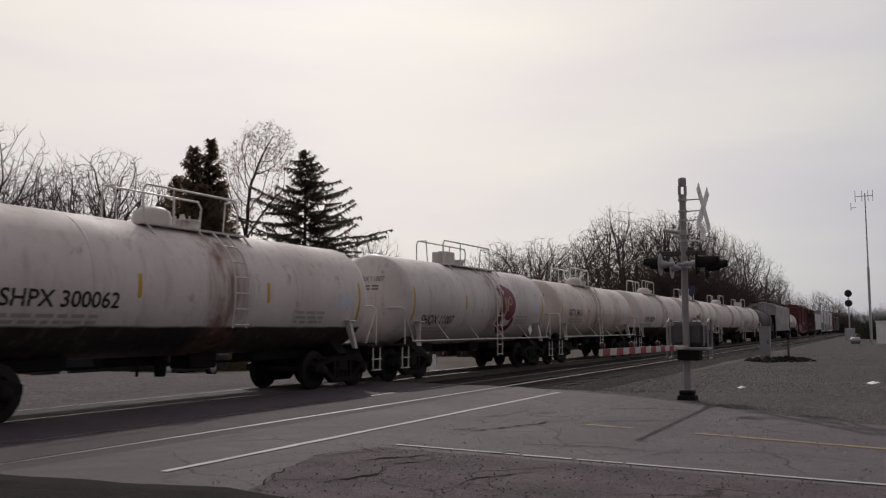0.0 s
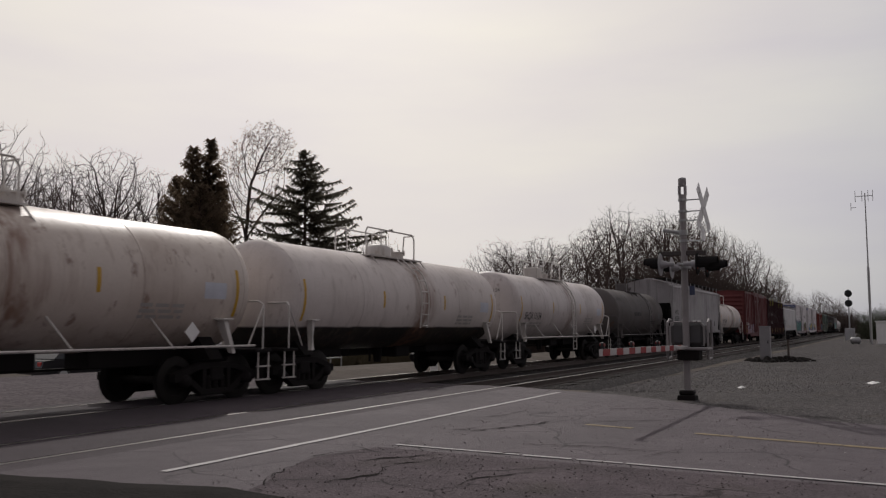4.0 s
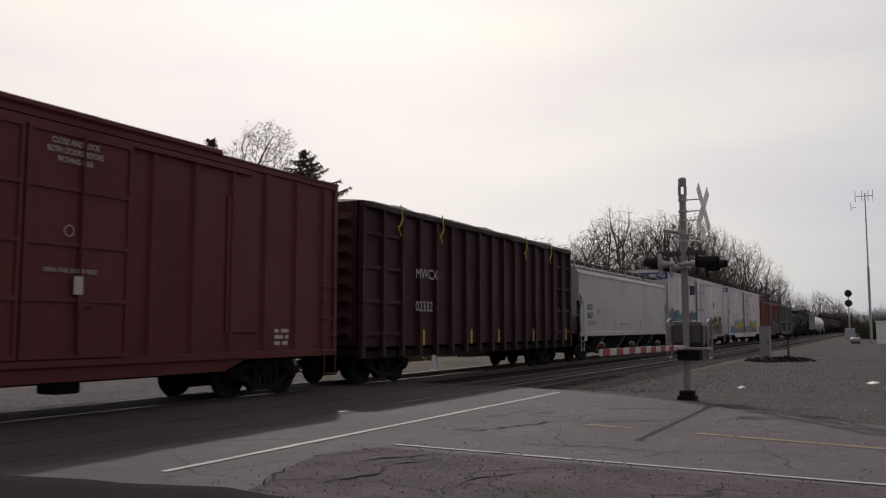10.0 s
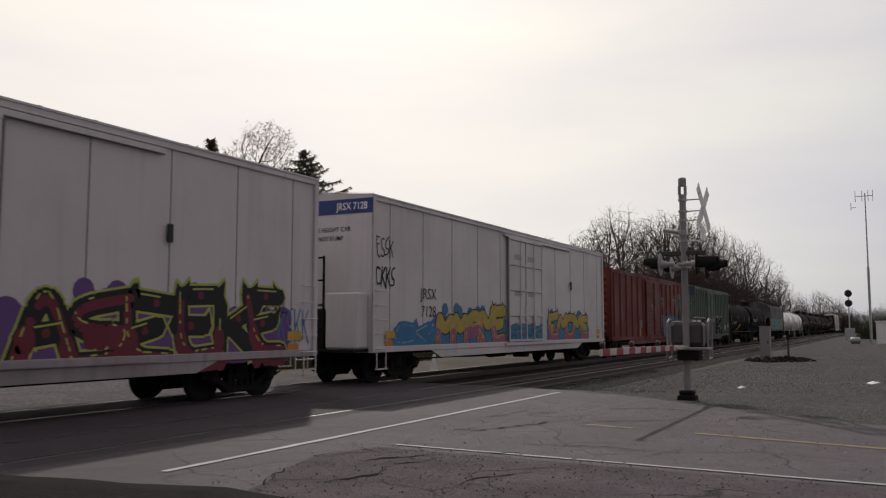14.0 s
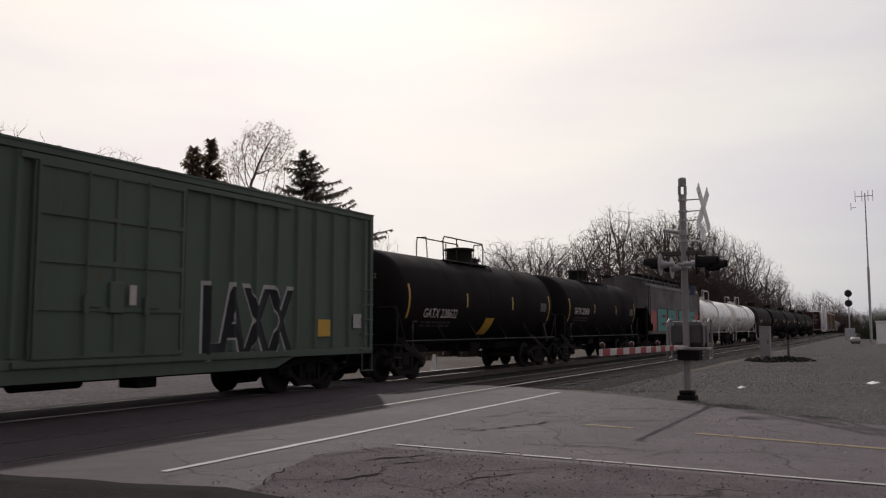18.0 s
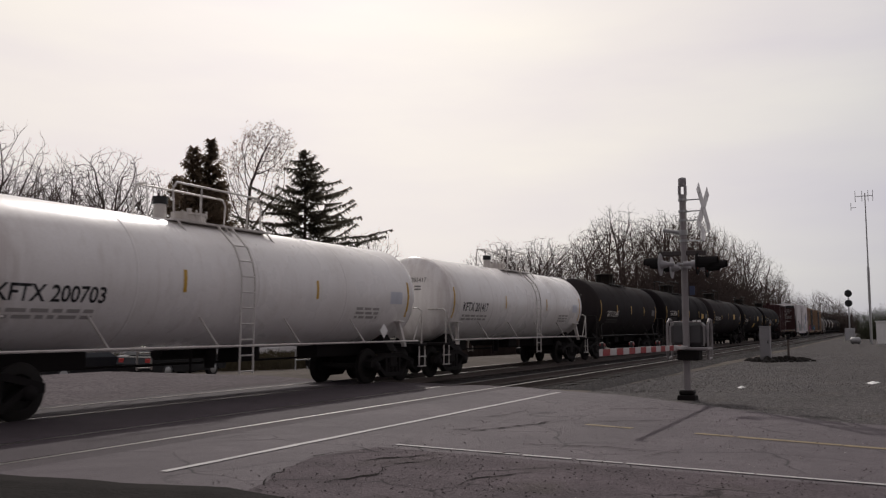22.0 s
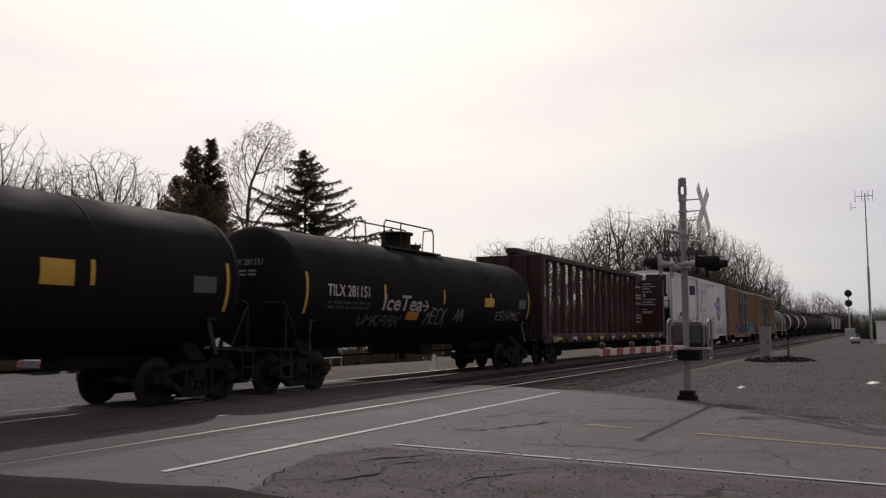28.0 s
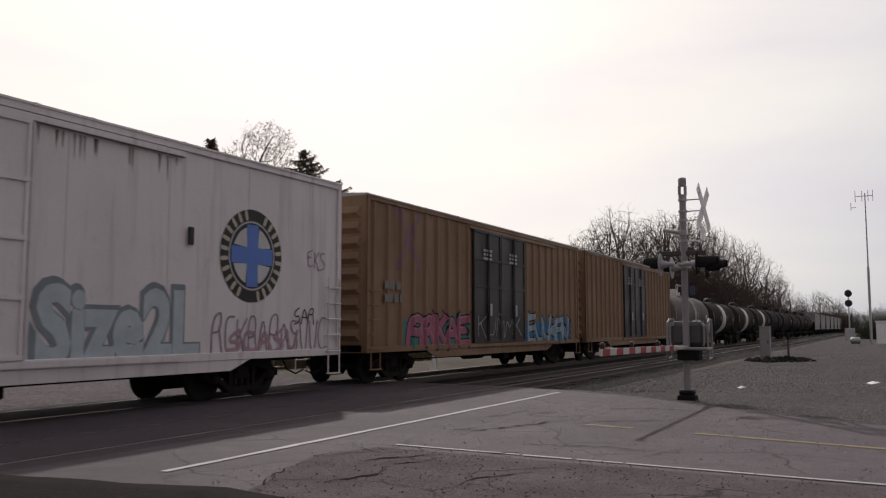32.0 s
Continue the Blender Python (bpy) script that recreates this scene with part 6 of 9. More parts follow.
panel(brown_box, -7.8, -7.07, 1.23, 1.27, YELLOW, -1.462, name="stripe")
panel(brown_box, -8.6, -8.52, 1.0, 1.75, YELLOW, -1.535, name="reflector_strip", label="yellow reflective strip")
for i, (text, wd) in enumerate((("CLOSE AND LOCK", 0.95), ("BOTH DOORS BEFORE", 1.1), ("MOVING CAR", 0.7))):
    words(k, text, 0.36 + (1.1 - wd) / 2, 4.5 - 0.15 * i, 0.10, SPRAY_PALE, wd, 0.003, 0.04)
words(k, "OPEN THIS DOOR FIRST", 0.36, 2.40, 0.075, SPRAY_PALE, 1.06, 0.002, 0.05)
bars(brown_box, -1.4, 4.25, 0.7, 3, SPRAY_PALE, -1.578, seed=8, height=0.05)
ringm = Shape()
strokes(ringm, [(0.83 + 0.09 * math.cos(a * 0.524), 3.09 + 0.09 * math.sin(a * 0.524)) for a in range(13)], 0.02)
k.lay("emblem", ringm.mesh("emblem", SPRAY_PALE), 0.045, "small white ring mark")
for xx in (-1.05, 1.05):
    panel(brown_box, xx - 0.12, xx + 0.06, 2.05, 2.35, OFFWHITE, -1.62, name="placard")
part("roof_ledge", Shape().box(-3.3, 4.45, -1.57, -1.2, 5.0, 5.11, 0.02), BOX_BROWN, brown_box)
for xx in (-5.2, 5.2):
    part("side_hatch", Shape().box(xx - 0.5, xx + 0.5, -1.50, -1.462, 1.4, 4.2, 0.01), BOX_BROWN, brown_box)
bars(brown_box, 6.3, 1.4, 0.5, 3, OFFWHITE, -1.47, seed=14, height=0.08)

# refrigerator cars
for car, num, piece in ((reefer_a, "7162", 1), (reefer_b, "7128", 2)):
    half = 10.275 if piece == 1 else 10.325
    part("end_panel", Shape().box(-half - 0.012, -half, -1.50, 1.50, 4.55, 4.95), BLUE, car, "dark blue panel across the top of the end")
    me = text_mesh("JRSX " + num, 0.2, WHITE, 0.004, 0, 1.0, 1.0)
    part("lettering", me, None, car, "", pose(-half - 0.018, -0.35, 4.66, 0, 0, -90))
    for text, zz, yy, wd in (("EXCESS HEIGHT CAR", 4.08, 0.75, 1.55), ("DO NOT HUMP", 3.84, 0.55, 1.1)):
        part("lettering", text_mesh(text, 0.13, NAVY, 0.002, 0, 1.0, wd), None, car, "", pose(-half - 0.008, yy, zz, 0, 0, -90))
    part("cooling_unit", Shape().box(-half - 0.60, -half, -1.38, -0.42, 0.95, 2.42, 0.05), REEFER, car, "pale machinery box on the end")
    part("fuel_tank", Shape().box(-half - 0.45, -half, -0.38, 1.2, 0.95, 2.0, 0.04), STEEL_BLACK, car, "dark fuel tank on the end")
    cage = Shape()
    for y in (-0.30, 0.32):
        cage.cyl((-half - 0.5, y, 0.95), (-half - 0.5, y, 3.4), 0.035, None, 6)
    for z in (1.5, 2.1, 2.75, 3.35):
        cage.cyl((-half - 0.5, -0.30, z), (-half - 0.5, 0.32, z), 0.025, None, 6)
    part("end_ladder", cage, STEEL_BLACK, car)
    part("platform", Shape().box(-half - 0.75, -half, -1.4, 1.4, 0.88, 0.95, 0.01), STEEL_BLACK, car)
k = Coat(reefer_a, -1.467)
graffiti(k, -9.9, -1.4, 0.72, 2.6, 9, TEAL, SPRAY_BLACK, [PURPLE, PINK, PURPLE], SPRAY_PALEBLUE, 3, 0.22, 0.16)
graffiti(k, -9.6, -1.5, 0.75, 2.2, 11, TEAL, SPRAY_BLACK, None, TEAL_DEEP, 17, 0.15, 0.2)
graffiti(k, 2.3, 9.1, 0.78, 2.3, 6, SPRAY_BLACK, SPRAY_LIME, [PURPLE], SPRAY_LIME, 23, 0.25, 0.10, SPRAY_MAROON, SPRAY_MAROON)
scrawl(k, 8.3, 9.2, 1.75, 2.05, SPRAY_BLACK, 24, 0.03, 4)
scrawl(k, 8.9, 10.0, 1.2, 2.0, SPRAY_BLUE, 25, 0.035, 4)
words(k, "7162", -7.6, 1.80, 0.34, SPRAY_WHITE, 0.92, 0.006, 0.016)
scrawl(k, -9.9, -9.2, 2.25, 2.9, SPRAY_BLACK, 4, 0.03, 2)
k = Coat(reefer_b, -1.467)
graffiti(k, -9.2, -6.4, 0.95, 1.7, 3, SPRAY_BLUE, SPRAY_BLUE, [SPRAY_BLUE], SPRAY_PALEBLUE, 6, 0.3)
graffiti(k, -6.7, -1.6, 0.92, 2.2, 5, SPRAY_YELLOW, SPRAY_BLACK, [SPRAY_BLUE], CREAM, 9, 0.3, 0.08, PINK)
graffiti(k, 2.9, 7.9, 0.95, 2.2, 5, SPRAY_YELLOW, SPRAY_BLACK, [SPRAY_BLUE], CREAM, 12, 0.26, 0.12, PINK)
graffiti(Coat(reefer_b, -1.545), -1.3, 1.9, 1.05, 1.6, 4, SPRAY_BLUE, TEAL_DEEP, [SPRAY_BLUE], SPRAY_GREEN, 14, 0.3)
words(k, "JRSX", -7.66, 2.34, 0.33, BLACK, 1.0)
words(k, "7128", -7.64, 1.83, 0.33, BLACK, 0.9)
scrawl(k, -10.1, -9.2, 3.4, 4.0, SPRAY_BLACK, 5, 0.035, 4)
scrawl(k, -10.1, -9.1, 2.6, 3.2, SPRAY_BLACK, 6, 0.05, 4)
for car in (reefer_a, reefer_b):
    for xx in (-9.65, 9.2):
        panel(car, xx, xx + 0.5, 1.22, 1.42, YELLOW, -1.484, name="reflector_strip", label="yellow reflective label")
        panel(car, xx, xx + 0.4, 0.98, 1.15, ORANGE, -1.484, name="placard")
    panel(car, 5.5, 5.62, 3.1, 3.45, BLACK, -1.50, name="door_stop", thick=0.04)

# red box car
k = Coat(red_box, ribs=ribs_of(241.9, 259.15, 15, (-0.1, 3.4)))
graffiti(k, 1.75, 7.2, 0.98, 2.35, 6, SLATE, NAVY, [MAUVE], None, 21, 0.30, 0.05, soft=True)
arcs = Shape()
for i, xx in enumerate((2.3, 3.45, 4.35, 5.3, 6.4)):
    for rr_ in (0.52, 0.36):
        strokes(arcs, [(xx + rr_ * math.cos(a), 1.55 + rr_ * 1.25 * math.sin(a)) for a in [0.0 + 0.35 * j for j in range(10)]], 0.07)
    strokes(arcs, [(xx - 0.5, 1.55), (xx - 0.55, 1.05)], 0.08)
    strokes(arcs, [(xx + 0.48, 1.5), (xx + 0.52, 1.05)], 0.08)
k.lay("graffiti", arcs.mesh("graffiti", HAZE), 0.013, "pale sprayed arches")
figure = Shape()
for (xx, zz, rr_) in ((6.75, 3.3, 0.32), (6.65, 2.8, 0.36), (6.75, 2.2, 0.34), (7.35, 3.35, 0.34), (7.6, 2.9, 0.26), (7.85, 2.0, 0.34), (7.8, 1.5, 0.36), (7.95, 1.2, 0.3)):
    figure.add([(xx + rr_ * 0.8 * math.cos(j * 0.4), 0, zz + rr_ * (1.2 + 0.25 * math.sin(3.1 * j)) * math.sin(j * 0.4)) for j in range(16)], [tuple(range(16))])
k.lay("graffiti", figure.mesh("graffiti", SAGE), 0.004, "grey-green sprayed flame shapes")
core = Shape()
for (xx, zz, rr_) in ((7.2, 2.75, 0.42), (7.25, 2.1, 0.45), (7.3, 1.5, 0.42)):
    core.add([(xx + rr_ * 0.75 * math.cos(j * 0.4), 0, zz + rr_ * 1.1 * math.sin(j * 0.4)) for j in range(16)], [tuple(range(16))])
k.lay("graffiti", core.mesh("graffiti", MAUVE), 0.006, "dull mauve sprayed patch")
veins = Shape()
for j in range(26):
    rr = random.Random(j)
    xx, zz = 6.45 + 0.065 * j, rr.uniform(1.05, 2.9)
    strokes(veins, rounded([(xx, zz), (xx + rr.uniform(-0.2, 0.2), zz + 0.35), (xx + rr.uniform(-0.25, 0.25), zz + 0.8)]), 0.035)
k.lay("graffiti", veins.mesh("graffiti", NAVY), 0.012)
for xx, zz in ((2.3, 3.05), (5.5, 3.1)):
    sk = Shape()
    rr = random.Random(int(xx * 10))
    blobs(sk, xx - 0.16, xx + 0.16, zz - 0.05, zz + 0.18, rr, 9, 0.12)
    for q in (-0.09, 0.0, 0.09):
        strokes(sk, [(xx + q, zz - 0.08), (xx + q * 0.8, zz - 0.36)], 0.06, 0.5)
    for q in (-0.14, 0.02, 0.16):
        strokes(sk, rounded([(xx + q, zz + 0.2), (xx + q * 1.3, zz + 0.34), (xx + q * 0.9, zz + 0.5)]), 0.025, 0.3)
    pits = Shape()
    for q in (-0.1, 0.1):
        pits.add([(xx + q + 0.065 * math.cos(j * 0.6), 0, zz + 0.02 + 0.08 * math.sin(j * 0.6)) for j in range(10)], [tuple(range(10))])
    k.lay("graffiti", pits.mesh("graffiti", NAVY), 0.007)
    k.lay("graffiti", sk.mesh("graffiti", sprayed("bone_spray", (0.25, 0.20, 0.17))), 0.004, "pale sprayed shape")
kd = Coat(red_box, -1.545)
rr = random.Random(31)
smoke = Shape()
for j in range(46):
    a = j * 0.1366
    q = rr.uniform(0.85, 1.12)
    xx, zz = -0.15 + 0.95 * q * math.cos(a), 2.35 + 1.15 * q * math.sin(a)
    strokes(smoke, rounded([(xx, zz), (xx + 0.25 * math.cos(a + 0.8), zz + 0.3 * math.sin(a + 0.8)), (xx + 0.45 * math.cos(a), zz + 0.42 * math.sin(a))]), rr.uniform(0.03, 0.08), 0.4)
kd.lay("graffiti", smoke.mesh("graffiti", sprayed("smoky_pale_spray", (0.16, 0.115, 0.11))), 0.006, "smoky pale sprayed oval")
spots_ = Shape()
for xx, zz, rr_ in ((-0.45, 2.62, 0.2), (0.3, 2.58, 0.19)):
    spots_.add([(xx + rr_ * math.cos(j * 0.4), 0, zz + rr_ * math.sin(j * 0.4)) for j in range(16)], [tuple(range(16))])
kd.lay("graffiti", spots_.mesh("graffiti", SPRAY_SILVER), 0.008, "pale sprayed spots")
rib_mesh = Shape().box(-1.62, 1.55, -0.028, 0.0, -0.045, 0.045, 0.01).mesh("door_rib", BOX_RED)
for j in range(14):
    part("door_rib", rib_mesh, None, red_box, "", (-0.1, -1.541, 1.12 + 0.225 * j))
panel(red_box, -3.32, -2.73, 1.5, 1.92, GREYMARK, -1.53, name="placard", label="grey repair patch")
panel(red_box, -3.3, -3.18, 1.05, 1.5, YELLOW, -1.535, name="reflector_strip", label="yellow reflective strip")

# green box car
k = Coat(green_box, ribs=ribs_of(260.3, 277.4, 24, (0.13, 3.25)))
words(k, "TASK", -6.25, 0.90, 1.34, CREAM, 4.0, 0.12, 0.005, "graffiti", 0.05)
words(k, "TASK", -6.15, 0.95, 1.22, SPRAY_BLACK, 3.8, 0.08, 0.008, "graffiti", 0.05)
scrawl(k, -6.3, -2.4, 1.0, 2.1, CREAM, 43, 0.03, 4)
words(k, "LAXX", 2.25, 0.93, 1.5, SPRAY_SILVER, 3.0, 0.09, 0.005, "graffiti")
words(k, "LAXX", 2.3, 0.97, 1.4, SPRAY_BLACK, 2.9, 0.055, 0.008, "graffiti")
words(k, "IBT", -7.9, 2.33, 0.21, OFFWHITE, 0.5)
bars(green_box, -7.85, 1.9, 0.55, 1, SPRAY_SILVER, -1.47, seed=2, height=0.2)
bars(green_box, -7.1, 1.9, 0.4, 1, SPRAY_SILVER, -1.47, seed=5, height=0.2)
bars(green_box, -7.85, 1.6, 0.55, 3, SPRAY_SILVER, -1.47, seed=7, height=0.05)
scrawl(k, -8.4, -7.3, 3.0, 4.1, SPRAY_GREY, 41, 0.03, 3)
panel(green_box, 6.1, 6.6, 1.3, 1.7, YELLOW, -1.535, name="placard")
panel(green_box, 0.35, 0.5, 1.9, 2.25, OFFWHITE, -1.65, name="placard")
panel(green_box, 7.6, 7.95, 1.5, 1.85, SPRAY_SILVER, -1.535, name="stencil_panel")

# smeared old lettering on the grey tank car
bars(grey_tank, -1.75, 2.15, 1.55, 1, SMEAR, drum=(1.32, 2.27), seed=12, height=0.2)
bars(grey_tank, -4.6, 3.05, 0.9, 2, SMEAR, drum=(1.32, 2.27), seed=13, height=0.06)

# hoppers
k = Coat(grey_hopper, -1.531)
words(k, "NDYX", -7.71, 2.36, 0.30, BLACK, 1.07, 0.008)
words(k, "863391", -7.75, 1.94, 0.30, BLACK, 1.31, 0.008)
for i, xx in enumerate((-5.9, -3.0, -0.4, 2.6, 5.0)):
    panel(grey_hopper, xx, xx + 0.09, 1.4, 1.85, YELLOW if i == 9 else GREYMARK, -1.531, name="reflector_strip")
panel(grey_hopper, 6.3, 6.65, 1.65, 2.0, BLACK, -1.531, name="placard")
bars(grey_hopper, -7.7, 1.75, 0.9, 3, GREYMARK, -1.531, seed=6, height=0.05)
k = Coat(white_hopper, -1.531)
words(k, "ROIX", -7.24, 2.31, 0.28, BLACK, 0.79, 0.006)
words(k, "58629", -7.28, 1.93, 0.28, BLACK, 0.86, 0.006)
for xx, mat in ((-4.85, YELLOW), (-2.70, YELLOW), (-0.25, YELLOW), (2.12, GREYMARK), (4.22, YELLOW), (7.2, YELLOW)):
    panel(white_hopper, xx, xx + 0.09, 1.46, 1.86, mat, -1.531, name="reflector_strip", label="yellow reflective strip" if mat == YELLOW else "grey worn strip")
bars(white_hopper, -7.2, 1.74, 1.4, 2, GREYMARK, -1.531, seed=3, height=0.06)
bars(white_hopper, -2.15, 1.66, 1.75, 1, GREYMARK, -1.531, seed=8, height=0.06)
for x0, x1, z0, z1 in ((-5.70, -5.45, 2.15, 2.17), (-5.70, -5.45, 2.37, 2.39), (-5.70, -5.68, 2.17, 2.37), (-5.47, -5.45, 2.17, 2.37), (-5.60, -5.55, 2.24, 2.30)):
    panel(white_hopper, x0, x1, z0, z1, GREYMARK, -1.531, name="emblem", label="small outlined square mark")
for e in (-1, 1):
    # black rounded patch paints the opening's shade on the side sheet at each end
    ox = [(e * (8.34 - 0.40 * math.sin(a * 0.3142)), 0, 2.67 - 0.32 * math.cos(a * 0.3142)) for a in range(11)]
    k.lay("opening_shade_patch", Shape().add(ox, [tuple(range(11))]).mesh("opening_shade_patch", BLACK), 0.004, "black rounded patch painting the shaded opening by the end post")
panel(white_hopper, -7.75, -7.40, 0.92, 1.14, OFFWHITE, -1.56, name="placard", label="white placard under the sill")
k = Coat(soot_hopper, -1.531)
rr = random.Random(3)
for xx in (-6.3, -5.6, -2.75, 0.35, 3.3, 6.1, 6.7):
    sp = Shape()
    blobs(sp, xx - 0.3, xx + 0.3, 1.45, 2.3, rr, 9, 0.24)
    sp.add([(xx - 0.2, 0, 2.1), (xx + 0.2, 0, 2.1), (xx + 0.14, 0, 2.8)], [(0, 1, 2)])
    sp.add([(xx, 0, 2.1), (xx + 0.35, 0, 2.1), (xx + 0.36, 0, 2.6)], [(0, 1, 2)])
    k.lay("graffiti", sp.mesh("graffiti", CORAL), 0.003, "coral red sprayed splashes")
for ch, a, b in (("E", -5.2, -2.9), ("B", -2.5, 0.1), ("E", 0.65, 3.1), ("F", 3.4, 5.75)):
    words(k, ch, a - 0.22, 1.33, 1.27, SPRAY_BLACK, b - a + 0.2, 0.14, 0.006, "graffiti")
    words(k, ch, a + 0.05, 1.38, 1.2, TEAL_BRIGHT, b - a - 0.1, 0.10, 0.009, "graffiti")
words(k, "GACX", -6.56, 2.5, 0.22, BLACK, 0.85)

# the white refrigerator car with the round emblem
k = Coat(reefer_c, -1.467)
for i in range(4):
    panel(reefer_c, -7.79 + 0.34 * i, -7.53 + 0.34 * i, 2.24, 2.54, BLACK, -1.468, name="brand_block", label="dark block lettering")
words(k, "793735", -7.78, 1.83, 0.23, BLACK, 1.28)
cx, cz = 6.92, 3.03
for r0, mat, lift in ((0.99, BLACK, 0.004), (0.74, SPRAY_SILVER, 0.006), (0.70, BLACK, 0.008)):
    d = Shape().add([(cx + r0 * math.cos(a * 0.1309), 0, cz + r0 * math.sin(a * 0.1309)) for a in range(48)], [tuple(range(48))])
    k.lay("emblem", d.mesh("emblem", mat), lift, "round emblem")
cross = Shape().add([(cx - 0.18, 0, cz - 0.66), (cx + 0.18, 0, cz - 0.66), (cx + 0.18, 0, cz + 0.66), (cx - 0.18, 0, cz + 0.66)], [(0, 1, 2, 3)])
cross.add([(cx - 0.66, 0, cz - 0.18), (cx + 0.66, 0, cz - 0.18), (cx + 0.66, 0, cz + 0.18), (cx - 0.66, 0, cz + 0.18)], [(0, 1, 2, 3)])
for a0 in range(4):
    pts = [(cx + 0.24 * math.cos(a0 * 1.5708 + 0.785), 0, cz + 0.24 * math.sin(a0 * 1.5708 + 0.785))] + [(cx + 0.62 * math.cos(a0 * 1.5708 + 0.32 + 0.1 * j), 0, cz + 0.62 * math.sin(a0 * 1.5708 + 0.32 + 0.1 * j)) for j in range(10)]
    quart = Shape().add(pts, [tuple(range(11))])
    k.lay("emblem", quart.mesh("emblem", SPRAY_WHITE), 0.010)
k.lay("emblem", cross.mesh("emblem", plain("emblem_blue", (0.10, 0.20, 0.55), 0.5)), 0.012, "blue cross of the emblem")
for j in range(26):
    if j in (12, 13, 25, 0):
        continue
    dash = Shape()
    a = -math.pi / 2 + j * 2 * math.pi / 26
    strokes(dash, [(cx + 0.80 * math.cos(a), cz + 0.80 * math.sin(a)), (cx + 0.95 * math.cos(a), cz + 0.95 * math.sin(a))], 0.09)
    k.lay("emblem", dash.mesh("emblem", CREAM), 0.010, "pale lettering bars round the emblem")
cloud_ = Shape()
blobs(cloud_, -6.9, -2.2, 0.98, 1.9, random.Random(8), 34, 0.26)
k.lay("graffiti", cloud_.mesh("graffiti", FAINT_LILAC), 0.003, "faint lilac cloud")
rose = Shape()
blobs(rose, -5.2, -4.5, 1.6, 2.25, random.Random(9), 6, 0.24)
blobs(rose, -6.9, -6.3, 0.98, 1.5, random.Random(10), 6, 0.2)
k.lay("graffiti", rose.mesh("graffiti", PALEPINK), 0.005, "faint pink cloud")
graffiti(k, -6.6, -2.3, 0.86, 2.2, 4, SPRAY_GREY, SPRAY_DUSK, None, SPRAY_WHITE, 51, 0.27, 0.06, soft=True)
words(k, "Size2L", 1.72, 0.92, 1.34, SPRAY_ASH, 3.78, 0.15, 0.005, "graffiti")
words(k, "Size2L", 1.79, 0.97, 1.24, SPRAY_MIST, 3.62, 0.08, 0.008, "graffiti")
haze_ = Shape()
blobs(haze_, -9.4, -7.9, 1.4, 1.8, random.Random(12), 26, 0.075)
k.lay("graffiti", haze_.mesh("graffiti", FAINT_LILAC), 0.004, "faint lilac spray")
scrawl(k, -8.6, -7.8, 1.7, 2.4, SPRAY_BLACK, 55, 0.04, 3)
scrawl(k, -9.9, -8.4, 1.3, 2.1, GREYMARK, 56, 0.03, 5)
scrawl(k, 5.75, 9.7, 0.92, 1.85, LILAC, 57, 0.04, 11)
scrawl(k, 8.4, 9.2, 1.6, 2.0, SPRAY_BLACK, 59, 0.03, 3)
scrawl(k, 8.9, 9.6, 2.9, 3.35, LILAC, 60, 0.03, 3)
scrawl(k, 6.2, 8.6, 1.0, 1.5, PALEPINK, 58, 0.08, 5)
panel(reefer_c, -10.1, -9.7, 1.2, 1.4, ORANGE, -1.53, name="placard")
panel(reefer_c, -10.1, -9.7, 1.02, 1.15, SPRAY_SILVER, -1.53, name="placard")
panel(reefer_c, 5.0, 5.12, 3.1, 3.45, BLACK, -1.50, name="door_stop", thick=0.04)
half = 10.2
unit = part("cooling_unit", Shape().box(-half - 0.45, -half, -1.22, 1.30, 2.75, 4.95, 0.12), WHITE, reefer_c, "white cooling unit on the end")
part("grille", Shape().box(-half - 0.47, -half - 0.30, -1.23, 0.05, 3.62, 4.88, 0.03), BLACK, unit, "large black grille")
part("vent_slot", Shape().box(-half - 0.47, -half - 0.44, -1.31, 1.25, 3.48, 3.62), BLACK, unit)
for y in (-0.85, -0.45, 0.5):
    part("latch", Shape().box(-half - 0.46, -half - 0.44, y - 0.09, y + 0.09, 2.88, 3.02), BLACK, unit)
part("badge", Shape().box(-half - 0.50, -half - 0.47, 0.42, 0.78, 4.0, 4.36), GREYMARK, unit, "small square badge")
part("door", Shape().box(-half - 0.475, -half - 0.44, 0.12, 1.15, 3.68, 4.8, 0.02), WHITE, unit)
# flat black sheet paints the dark of the recess below the cooling unit
part("recess_shade_sheet", Shape().box(-half - 0.03, -half, -1.35, 1.3, 1.0, 2.75), BLACK, reefer_c)
part("machine_box", Shape().box(-half - 0.45, -half - 0.02, -1.0, 1.2, 0.95, 2.1, 0.03), STEEL_BLACK, reefer_c, "black fuel tank and machine box")
cage = Shape()
for y in (-1.4, -0.85):
    cage.cyl((-half - 0.5, y, 0.95), (-half - 0.5, y, 3.3), 0.035, None, 6)
for z in (1.4, 2.0, 2.6, 3.2):
    cage.cyl((-half - 0.5, -1.4, z), (-half - 0.5, -0.85, z), 0.025, None, 6)
part("end_ladder", cage, STEEL_BLACK, reefer_c)
part("platform", Shape().box(-half - 0.7, -half, -1.4, 1.4, 0.88, 0.95, 0.01), STEEL_BLACK, reefer_c)
part("end_ladder", ladder(half - 0.35, -1.56, 0.9, 2.7, 0.45, 0.02), TRIM_WHITE, reefer_c)

